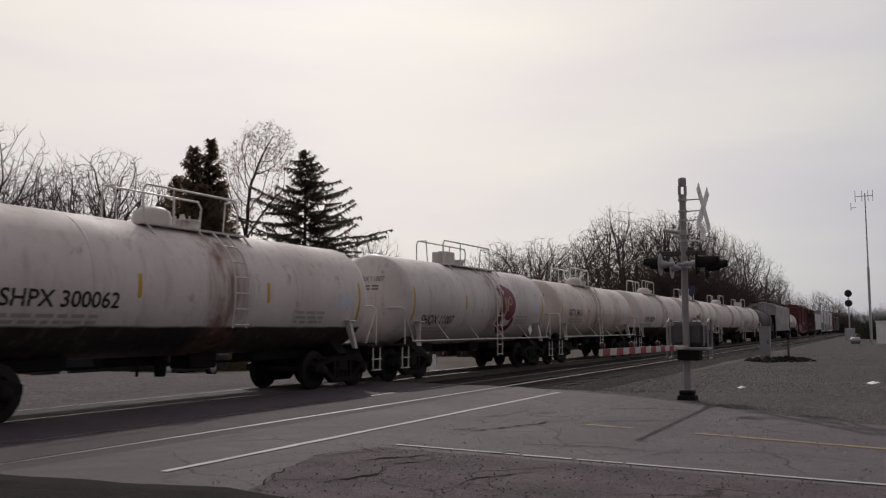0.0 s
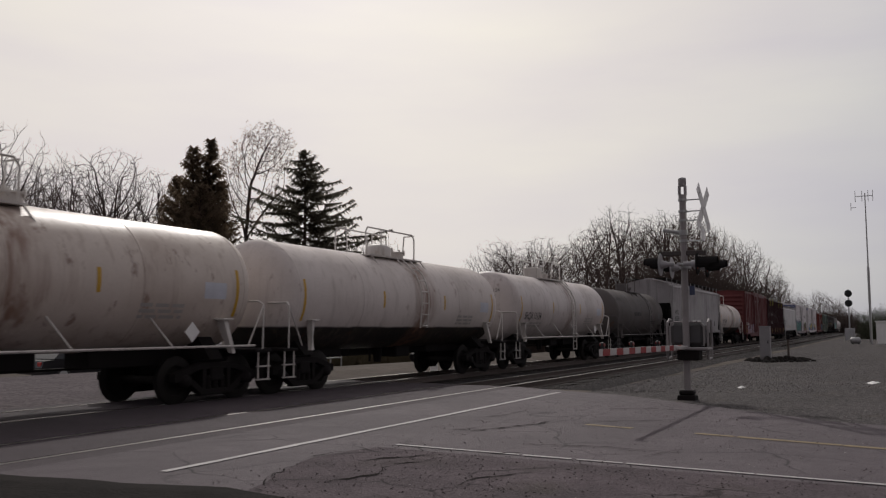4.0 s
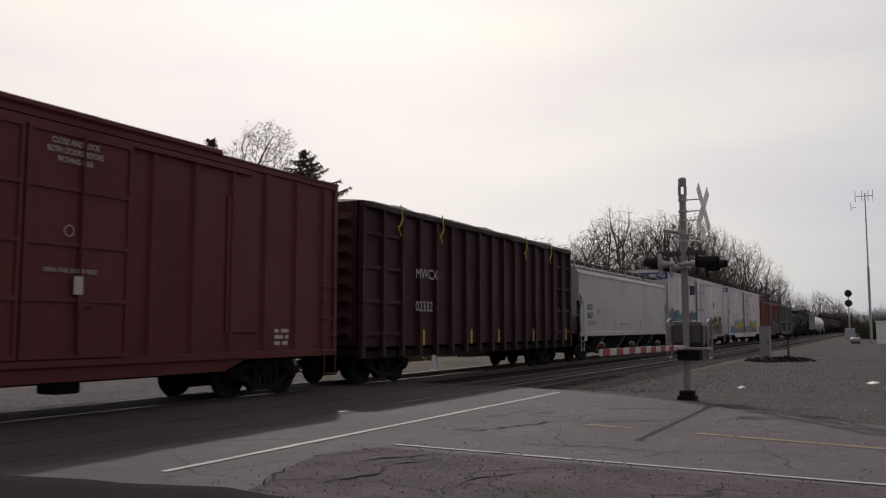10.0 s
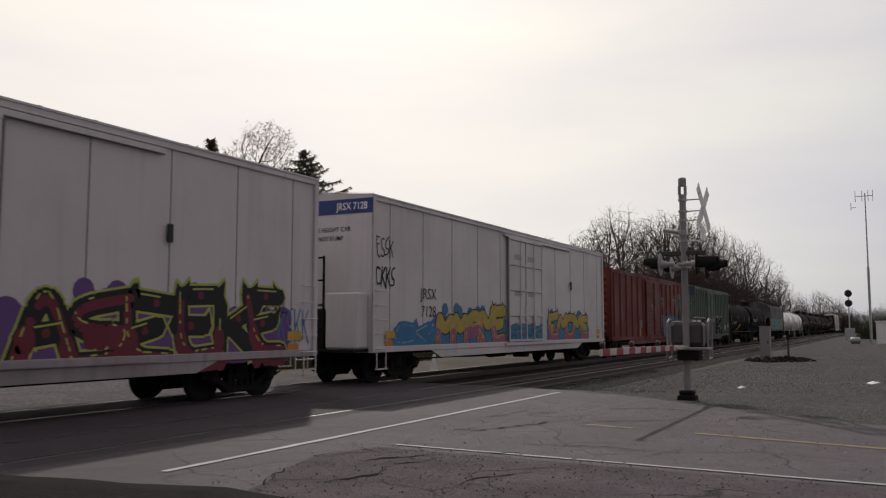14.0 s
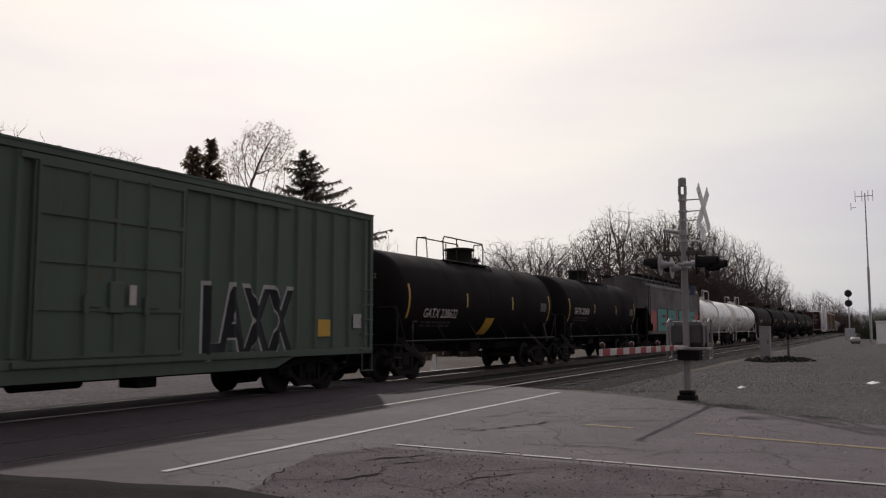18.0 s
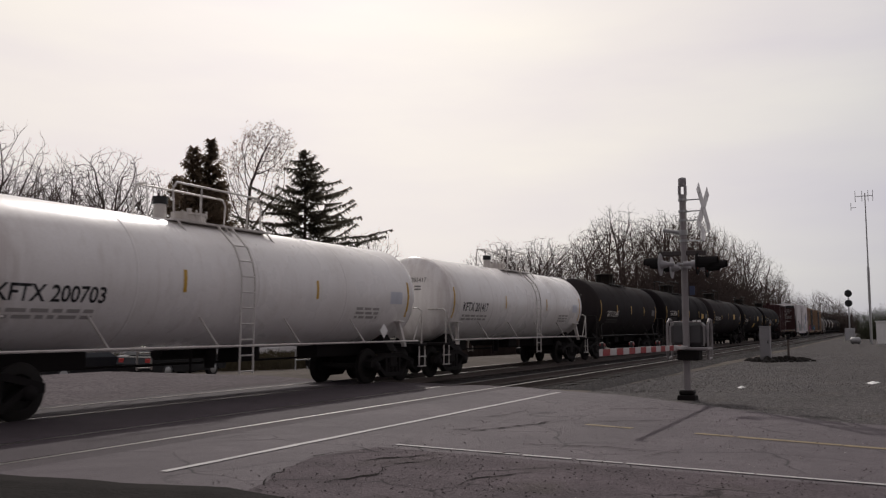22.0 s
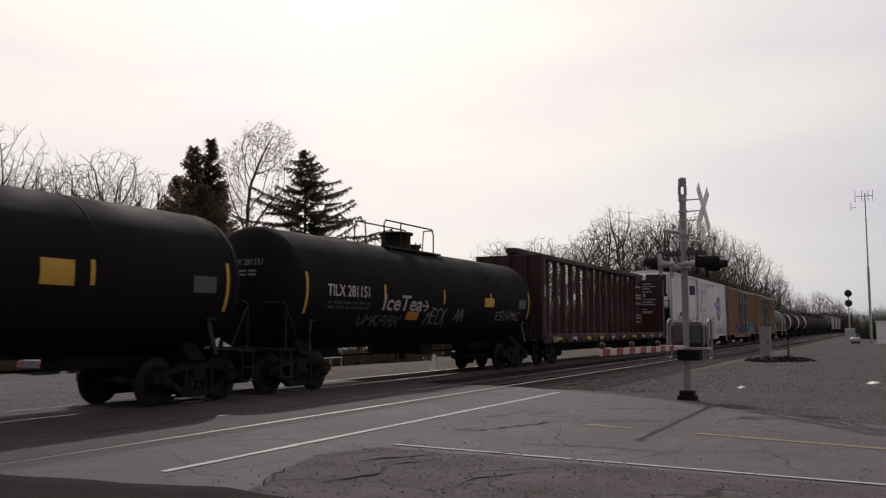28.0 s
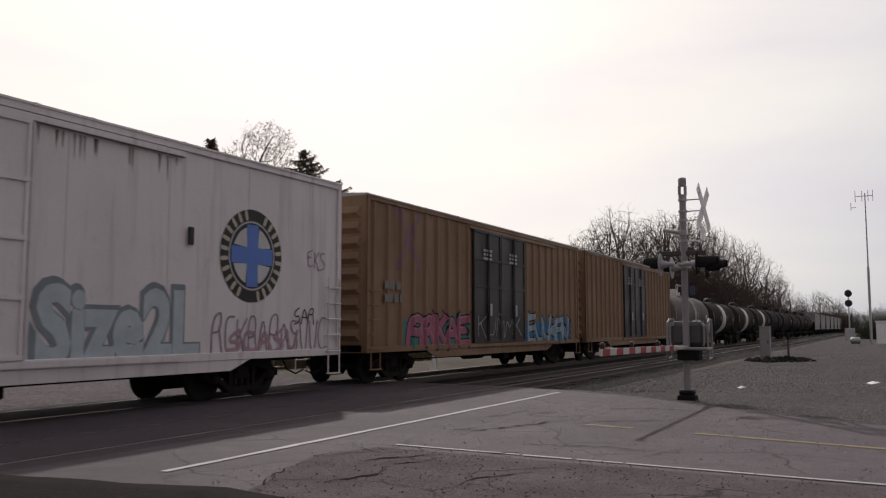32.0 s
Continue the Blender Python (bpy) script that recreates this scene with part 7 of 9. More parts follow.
rnd = random.Random(88)
# a dark strip draws the shade under each door rail
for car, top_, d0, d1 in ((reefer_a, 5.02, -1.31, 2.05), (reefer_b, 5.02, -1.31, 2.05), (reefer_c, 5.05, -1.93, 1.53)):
    part("rail_shade_strip", Shape().box(d0 - 0.3, d1 + 3.3, -1.552, -1.50, top_ - 0.285, top_ - 0.25), SEAM, car, "dark strip painted as shade under the door rail")
for i in range(16):
    # rusty runs below the door rail
    x = rnd.uniform(1.6, 4.7)
    run_ = Shape().add([(x - 0.025, 0, 4.74), (x + 0.025, 0, 4.74), (x + 0.008, 0, 4.74 - rnd.uniform(0.1, 0.55)), (x - 0.008, 0, 4.7 - rnd.uniform(0.05, 0.3))], [(0, 1, 2, 3)])
    k.lay("rust_run", run_.mesh("rust_run", RUN), 0.004)

# yellow box cars
k = Coat(yellow_a, ribs=ribs_of(478.2, 495.4, 24, (0.0, 4.45)))
graffiti(k, -6.5, -2.5, 0.92, 1.95, 5, PINK, SPRAY_BLACK, [TEAL], PALEPINK, 61, 0.24)
graffiti(k, 2.6, 7.3, 0.92, 2.0, 6, SPRAY_PALEBLUE, SPRAY_BLACK, [SPRAY_BLUE], SPRAY_WHITE, 63, 0.2)
xm = Shape()
strokes(xm, [(-7.0, 3.2), (-5.75, 4.75)], 0.28)
strokes(xm, [(-7.0, 4.75), (-5.75, 3.2)], 0.28)
k.lay("graffiti", xm.mesh("graffiti", sprayed("faint_purple_spray", (0.22, 0.13, 0.14))), 0.004, "faded purple sprayed cross")
for j, zz in enumerate((2.55, 2.2)):
    bars(yellow_a, -7.75, zz, 0.9, 1, GREYMARK, -1.535, seed=j + 3, height=0.22)
for car in (yellow_a, yellow_b):
    for xx in (-1.1, 1.1):
        bars(car, xx - 0.4, 4.05, 0.7, 3, SPRAY_SILVER, -1.578, seed=4, height=0.08)
        panel(car, xx - 0.05, xx + 0.1, 1.9, 2.3, SPRAY_SILVER, -1.66, name="placard")
scrawl(Coat(yellow_a, -1.545), -1.9, 1.9, 1.2, 2.0, SPRAY_SILVER, 65, 0.03, 5)

# tanks
em = Shape()
rr = random.Random(2)
cx, cz = 1.68, 2.25
em.add([(cx + 0.16 + 0.56 * math.cos(a * 0.2618), 0, cz + 0.10 + 0.60 * math.sin(a * 0.2618)) for a in range(24)], [tuple(range(24))])
strokes(em, [(cx - 0.25, cz + 0.72), (cx + 0.1, cz + 0.6)], 0.26)
strokes(em, rounded([(cx - 0.62, cz + 0.62), (cx - 0.42, cz + 0.3), (cx - 0.5, cz - 0.2), (cx - 0.62, cz - 0.6)]), 0.34)
strokes(em, [(cx - 0.6, cz - 0.65), (cx - 0.1, cz - 0.95), (cx + 0.45, cz - 0.8), (cx + 0.55, cz - 0.5)], 0.28)
k = Coat(shqx_a, drum=(1.35, 2.32))
k.lay("emblem", em.mesh("emblem", plain("dark_red_emblem", (0.15, 0.014, 0.03), 0.5)), 0.005, "large dark red emblem")
hole = Shape()
strokes(hole, [(cx + 0.22 + 0.14 * math.cos(a * 0.45), cz + 0.22 + 0.14 * math.sin(a * 0.45)) for a in range(15)], 0.06)
strokes(hole, [(cx - 0.2, cz + 0.28), (cx - 0.14, cz - 0.1), (cx - 0.3, cz - 0.5)], 0.16, 0.6)
k.lay("emblem", hole.mesh("emblem", PALEPINK), 0.009)
scrawl(Coat(gatx_b, drum=(1.30, 2.34)), -2.7, -1.1, 1.95, 2.55, SPRAY_BLACK, 71, 0.055, 4)
k = Coat(black_g, drum=(1.49, 2.44))
words(k, "IceTea", -3.62, 1.98, 0.44, FAINT, 2.2, 0.012, 0.007, "graffiti", 0.12)
arrow = Shape()
strokes(arrow, [(-1.35, 2.15), (-1.02, 2.12)], 0.05)
strokes(arrow, [(-1.2, 2.28), (-1.0, 2.12), (-1.22, 1.98)], 0.05)
k.lay("graffiti", arrow.mesh("graffiti", FAINT), 0.007, "sprayed arrow")
scrawl(k, -4.6, -2.4, 1.5, 1.85, SPRAY_DUSK, 75, 0.05, 6)
scrawl(k, -1.0, 0.3, 1.55, 2.15, GREYMARK, 76, 0.05, 4)
scrawl(k, 0.9, 1.5, 1.7, 2.2, GREYMARK, 79, 0.05, 2)
scrawl(k, 4.0, 6.2, 1.75, 2.1, GREYMARK, 77, 0.045, 7)
for car, rr_, rects in ((black_a, (1.42, 2.38), [(-0.28, 0.42, 1.12, 1.82, YELLOW)]), (black_d, (1.49, 2.44), [(4.3, 5.1, 2.15, 2.5, YELLOW), (-2.2, -1.55, 1.72, 2.0, ORANGE)]),
                        (black_e, (1.49, 2.44), [(2.55, 3.35, 2.22, 2.66, YELLOW)]), (black_f, (1.49, 2.44), [(2.3, 2.95, 2.2, 2.63, YELLOW), (-0.1, 0.65, 1.45, 1.94, YELLOW)]), (black_g, (1.49, 2.44), [(2.93, 3.7, 2.2, 2.5, YELLOW), (-2.18, -1.47, 1.70, 1.95, ORANGE)])):
    for x0, x1, z0, z1, mat in rects:
        panel(car, x0, x1, z0, z1, mat, drum=rr_, name="placard", label="yellow panel")
for car, half_, y in ((shqx_a, 5.4, -1.2), (shqx_b, 5.4, -1.2), (kftx_a, 6.8, -1.2), (gatx_b, 5.6, -1.15)):
    diamond(car, half_ - 1.55, 1.42, 0.2, WHITE, y - 0.12)


# ---- crossing signal ----
MASTGREY = plain("weathered_silver_mast", (0.27, 0.25, 0.25), 0.6, 0.2, 0.4)
ARM_WHITE = plain("dull_white_arm", (0.50, 0.47, 0.46), 0.6, 0, 0.3)
NAVY_PLATE = plain("faded_blue_plate", (0.06, 0.075, 0.13), 0.6)
DARK_ARM = plain("dark_weathered_duct", (0.07, 0.06, 0.058), 0.7, 0, 0.4)
ARM_RED = plain("dull_red_band", (0.30, 0.035, 0.035), 0.6, 0, 0.3)


def crossing_signal():
    sig = thing("crossing_signal", (18.77, 3.81, -0.03), "railway crossing signal mast with crossbuck, flashing lights and lowered gate", "crossing signal")
    part("foundation", Shape().box(-0.17, 0.17, -0.19, 0.19, -0.2, 0.10, 0.02).box(-0.13, 0.13, -0.16, 0.16, 0.1, 0.20, 0.03), STEEL_BLACK, sig, "dark junction base")
    part("mast", Shape().cyl((0, 0, 0.1), (0, 0, 4.44), 0.072, None, 18).cyl((0, 0, 4.3), (0, 0, 4.44), 0.085, None, 18).box(-0.06, 0.06, -0.084, -0.04, 4.44, 4.63).box(-0.06, 0.06, 0.04, 0.084, 4.44, 4.63).cyl((0, 0, 4.63), (0, 0, 4.78), 0.085, None, 18), MASTGREY, sig, "silver painted steel mast with a slot near its top")
    part("mast_cap", Shape().lathe([(4.78, 0.085), (4.81, 0.08), (4.83, 0.0)], 18, "z"), GALV, sig)
    s = Shape()
    for z in (4.05, 4.3, 3.85, 3.4):
        s.cyl((0, 0, z), (0, 0, z + 0.05), 0.095, None, 14)
        s.cyl((0, -0.05, z + 0.02), (0, -0.42, z + 0.02), 0.014, None, 6)
    part("bracket", s, GALV, sig)
    for a in (45, -45):
        b = part("crossbuck_board", Shape().box(-0.61, 0.61, -0.006, 0.006, -0.115, 0.115, 0.003), WHITE, sig, "white crossbuck board", pose(0.0, -0.43 - (0.014 if a > 0 else 0), 4.12, 0, a, -5))
        for x in (-0.42, 0.0, 0.42):
            part("bolt", Shape().cyl((x, -0.012, 0), (x, 0.012, 0), 0.018, None, 8), GALV, b)
    part("track_sign", Shape().box(-0.2, 0.2, -0.42, -0.41, 3.42, 3.72, 0.003), WHITE, sig, "small white number of tracks sign")
    part("light_arm", Shape().cyl((-0.62, 0, 2.88), (0.62, 0, 2.88), 0.035, None, 10).cyl((0, 0, 2.82), (0, 0, 2.94), 0.11, None, 12), GALV, sig)
    part("cable_box", Shape().box(-0.05, 0.05, -0.48, 0.56, 3.10, 3.21, 0.015), DARK_ARM, sig, "dark wiring duct over the lamps")
    part("arm_stub", Shape().cyl((0, 0.05, 3.60), (0, 0.44, 3.68), 0.05, 0.04, 10).cyl((0, 0, 3.55), (0, 0, 3.66), 0.095, None, 14), GALV, sig, "short tilted bracket on the mast")
    SOOT = plain("flat_black_paint", (0.02, 0.019, 0.019), 0.95, 0, 0.2, 0.03)
    disc_grey = plain("grey_disc_back", (0.34, 0.33, 0.34), 0.6, 0, 0.3)
    glass = plain("dark_red_lens", (0.12, 0.01, 0.008), 0.25, 0, 0.1)
    for x in (-0.55, 0.55):
        for sgn, reach in ((-1, 0.42), (1, 0.34)):
            y = sgn * 0.38
            lamp = part("flasher", Shape().cyl((x, sgn * 0.10, 2.88), (x, sgn * 0.24, 2.88), 0.05, None, 12).cyl((x, sgn * 0.24, 2.88), (x, y, 2.88), 0.06, 0.10, 14), disc_grey, sig, "grey signal lamp housing")
            part("background_disc", Shape().cyl((x, y, 2.88), (x, y + sgn * 0.012, 2.88), 0.24, None, 24), SOOT if sgn < 0 else disc_grey, lamp)
            hood = Shape()
            n = 14
            vs = []
            for k in range(n + 1):
                a = math.radians(-35 + 250 * k / n)
                vs += [(x + 0.155 * math.cos(a), y + sgn * 0.01, 2.88 + 0.155 * math.sin(a)), (x + 0.14 * math.cos(a), y + sgn * (reach if 20 < k * 18 < 230 else reach * 0.6), 2.88 + 0.14 * math.sin(a))]
            hood.add(vs, [(2 * k, 2 * k + 1, 2 * k + 3, 2 * k + 2) for k in range(n)])
            part("visor", hood, SOOT, lamp)
            part("lens", Shape().lathe([(y + sgn * 0.013, 0.14), (y + sgn * 0.04, 0.08), (y + sgn * 0.045, 0.001)], 14, "y", (x, 0, 2.88)), glass, lamp)
    part("emergency_plate", Shape().box(-0.012, 0.012, -0.09, 0.02, 2.24, 2.44, 0.003), NAVY_PLATE, sig, "small blue emergency notice", pose(0.0, -0.12, 0))
    # gate machine
    case = part("gate_machine", Shape().box(0.09, 0.5, -0.36, 0.36, 1.14, 1.66, 0.08), plain("dark_machine_case", (0.075, 0.073, 0.075), 0.55), sig, "dark gate machine case behind the mast")
    part("case_rim", Shape().pipe([(0.085, -0.36, 1.14), (0.085, -0.36, 1.56), (0.085, -0.28, 1.66), (0.085, 0.28, 1.66), (0.085, 0.36, 1.56), (0.085, 0.36, 1.14)], 0.02, 8), MASTGREY, case, "pale rim of the case door")
    for y in (-0.27, -0.17):
        part("hasp", Shape().box(0.06, 0.1, y - 0.035, y + 0.035, 1.66, 1.70), WHITE, case)
    part("bracket", Shape().box(-0.25, 0.25, -0.50, 0.52, 1.06, 1.12, 0.015), MASTGREY, sig)
    part("gear_box", Shape().box(-0.2, 0.2, -0.30, 0.16, 0.84, 1.06, 0.02), STEEL_BLACK, sig, "dark gear box under the machine")
    for y in (-0.44, 0.42):
        part("counterweight_arm", Shape().pipe([(0.1, y, 0.86), (0.1, y, 1.5), (0.14, y, 1.64), (0.3, y, 1.72), (0.5, y, 1.70), (0.55, y, 1.2), (0.5, y, 0.88), (0.1, y, 0.86)], 0.028, 8), MASTGREY, sig, "bent silver counterweight arm")
    part("counterweight", Shape().box(0.34, 0.52, -0.38, 0.38, 1.12, 1.58, 0.03), STEEL_BLACK, sig)
    # the lowered arm
    arm = part("gate_arm", Shape().box(-6.15, -0.2, -0.012, 0.012, 1.04, 1.15, 0.004).box(-0.9, 0.1, -0.10, 0.10, 1.06, 1.13, 0.01), ARM_WHITE, sig, "white gate arm with red bands", pose(0, 0.05, 0.02, 0, 0.4, 0))
    for k in range(8):
        x = -6.02 + 0.76 * k
        part("red_band", Shape().prism([(x, 1.042), (x + 0.38, 1.042), (x + 0.38, 1.148), (x, 1.148)], -0.015, 0.015), ARM_RED, arm)
    lamp_mat, n, l, b = material("gate_lamp_glow", 0.3)
    b.inputs["Base Color"].default_value = (0.10, 0.01, 0.01, 1)
    b.inputs["Emission Color"].default_value, b.inputs["Emission Strength"].default_value = (1, 0.05, 0.03, 1), 0.02
    for x in (-6.0, -4.3, -2.4):
        lamp = part("gate_lamp", Shape().box(x - 0.03, x + 0.03, -0.03, 0.03, 1.15, 1.19).lathe([(1.19, 0.035), (1.23, 0.035), (1.25, 0.02), (1.255, 0.001)], 10, "z", (x, 0, 0)), BLACK, arm)
        part("lens", Shape().cyl((x, -0.04, 1.21), (x, 0.04, 1.21), 0.028, None, 10), lamp_mat, lamp, "small red lamp")
    return sig


crossing_signal()


# ---- railway furniture on the gravel ----
CABGREY = plain("dull_grey_cabinet", (0.26, 0.25, 0.255), 0.6, 0, 0.25)
cab = thing("relay_cabinet", (46.5, 5.45, -0.2), "tall narrow grey metal relay cabinet on a concrete pad", "cabinet")
part("pad", Shape().box(-0.7, 0.7, -0.8, 0.8, -0.2, 0.08, 0.03), plain("stained_concrete", (0.25, 0.24, 0.22), 0.9), cab)
part("body", Shape().box(-0.3, 0.3, -0.25, 0.25, 0.08, 1.72, 0.03), CABGREY, cab)
part("lid", Shape().box(-0.32, 0.32, -0.27, 0.27, 1.72, 1.78, 0.02), CABGREY, cab)
part("door", Shape().box(-0.325, -0.30, -0.21, 0.21, 0.2, 1.6, 0.008), CABGREY, cab)
part("latch", Shape().box(-0.35, -0.325, -0.18, -0.14, 0.9, 1.05), BLACK, cab)
post = thing("marker_post", (47.1, 4.42, -0.2), "short rusty steel post with a small box on top", "post")
part("pole", Shape().cyl((0, 0, -0.1), (0, 0, 1.15), 0.06, None, 10), RAIL_STEEL, post)
part("box", Shape().box(-0.07, 0.07, -0.08, 0.08, 1.1, 1.36, 0.02), STEEL_BLACK, post)
mound = Shape()
rnd = random.Random(5)
for k in range(120):
    a, q = rnd.uniform(0, 6.3), rnd.uniform(0, 1) ** 0.5
    x0, y0, r0 = 46.0 + 2.2 * q * math.cos(a), 4.7 + 1.6 * q * math.sin(a), rnd.uniform(0.1, 0.28)
    mound.lathe([(-0.25 - r0, 0.001), (-0.25 - 0.5 * r0, 0.9 * r0), (-0.25 + 0.3 * r0, 0.95 * r0), (-0.25 + 0.8 * r0 + 0.15 * (1 - q), 0.4 * r0), (-0.25 + 0.9 * r0 + 0.15 * (1 - q), 0.001)], 6, "z", (x0, y0, 0))
tagged(part("rubble_mound", mound, SOIL), "low dark mound of rubble and weeds around the cabinet", "rubble", "", "stuff")

sigm = thing("block_signal", (126, 4.1, -0.3), "distant two-lamp railway block signal on a mast", "railway signal")
part("mast", Shape().cyl((0, 0, 0), (0, 0, 6.9), 0.09, None, 10), ALUM, sigm)
for z in (5.05, 6.35):
    hd = part("signal_head", Shape().cyl((-0.12, 0, z), (-0.02, 0, z), 0.47, None, 20), BLACK, sigm)
    part("lens", Shape().cyl((-0.3, 0, z), (-0.12, 0, z), 0.14, None, 10), BLACK, hd)
part("ladder", ladder(0.3, 0, 0, 6.8, 0.35, 0.02), GALV, sigm)
part("equipment_box", Shape().box(-0.5, 0.5, -0.6, 0.6, 0, 1.7, 0.03), ALUM, sigm)

mast = thing("radio_mast", (101, 1.25, -0.3), "tall thin steel radio mast with antenna array", "antenna mast")
part("pole", Shape().cyl((0, 0, 0), (0, 0, 8.3), 0.14, 0.12, 10).cyl((0, 0, 8.3), (0, 0, 16.2), 0.075, 0.05, 8), GALV, mast)
an = Shape().cyl((0, -0.75, 15.9), (0, 0.95, 15.9), 0.035, None, 6)
for y in (-0.75, -0.3, 0.3, 0.95):
    an.cyl((0, y, 15.3), (0, y, 16.5), 0.03, None, 6)
part("antenna", an.cyl((0, 0.9, 14.7), (0, 1.4, 14.7), 0.03, None, 6).cyl((0, 1.4, 14.4), (0, 1.4, 15.2), 0.03, None, 6), GALV, mast)

wb = thing("utility_box", (100, -0.55, -0.32), "white painted steel utility box", "utility box")
part("body", Shape().box(-0.8, 0.8, -1.3, 1.3, 0.1, 2.4, 0.04), WHITE, wb)
part("roof", Shape().box(-0.9, 0.9, -1.4, 1.4, 2.4, 2.52, 0.03), WHITE, wb)
part("base", Shape().box(-0.85, 0.85, -1.35, 1.35, -0.1, 0.1, 0.03), plain("grey_concrete", (0.3, 0.29, 0.27), 0.9), wb)
prop = thing("propane_tank", (95, 2.6, -0.3), "small silver propane tank lying on blocks", "gas tank")
part("tank", Shape().lathe([(-0.5, 0.001), (-0.47, 0.2), (-0.36, 0.32), (0.36, 0.32), (0.47, 0.2), (0.5, 0.001)], 18, "y", (0, 0, 0.52)), GALV, prop)
for y in (-0.28, 0.28):
    part("block", Shape().box(-0.25, 0.25, y - 0.08, y + 0.08, -0.1, 0.26), BLACK, prop)

for x, y, sx, sy in ((22.9, 3.3, 0.16, 0.07), (27.3, 0.35, 0.36, 0.13)):
    k = Shape().add([(-sx, -sy, 0), (sx, -sy * 0.6, 0.02), (sx * 0.8, sy, 0.05), (-sx * 0.7, sy * 0.8, 0.015), (0, 0, 0.06)], [(0, 1, 4), (1, 2, 4), (2, 3, 4), (3, 0, 4)])
    tagged(part("litter", k, WHITE, None, "", pose(x, y, yard(x, y) + 0.005, 0, 0, -20)), "crumpled white scrap lying on the gravel", "litter")


# ---- trees ----
BARK = plain("grey_brown_bark", (0.085, 0.064, 0.058), 0.95, 0, 0.5, 0.1)
TWIG = plain("bare_twigs", (0.10, 0.075, 0.068), 0.95, 0, 0.4, 0.1)
SCRUB = plain("dark_scrub_stems", (0.075, 0.058, 0.052), 0.95, 0, 0.4, 0.1)
LEAF_BROWN = leaf_mat("withered_leaves", (0.22, 0.135, 0.09), 0.55)
NEEDLE = leaf_mat("dark_needles", (0.125, 0.115, 0.088), 0.65)
NEEDLE_B = leaf_mat("brownish_evergreen", (0.20, 0.15, 0.105), 0.7)


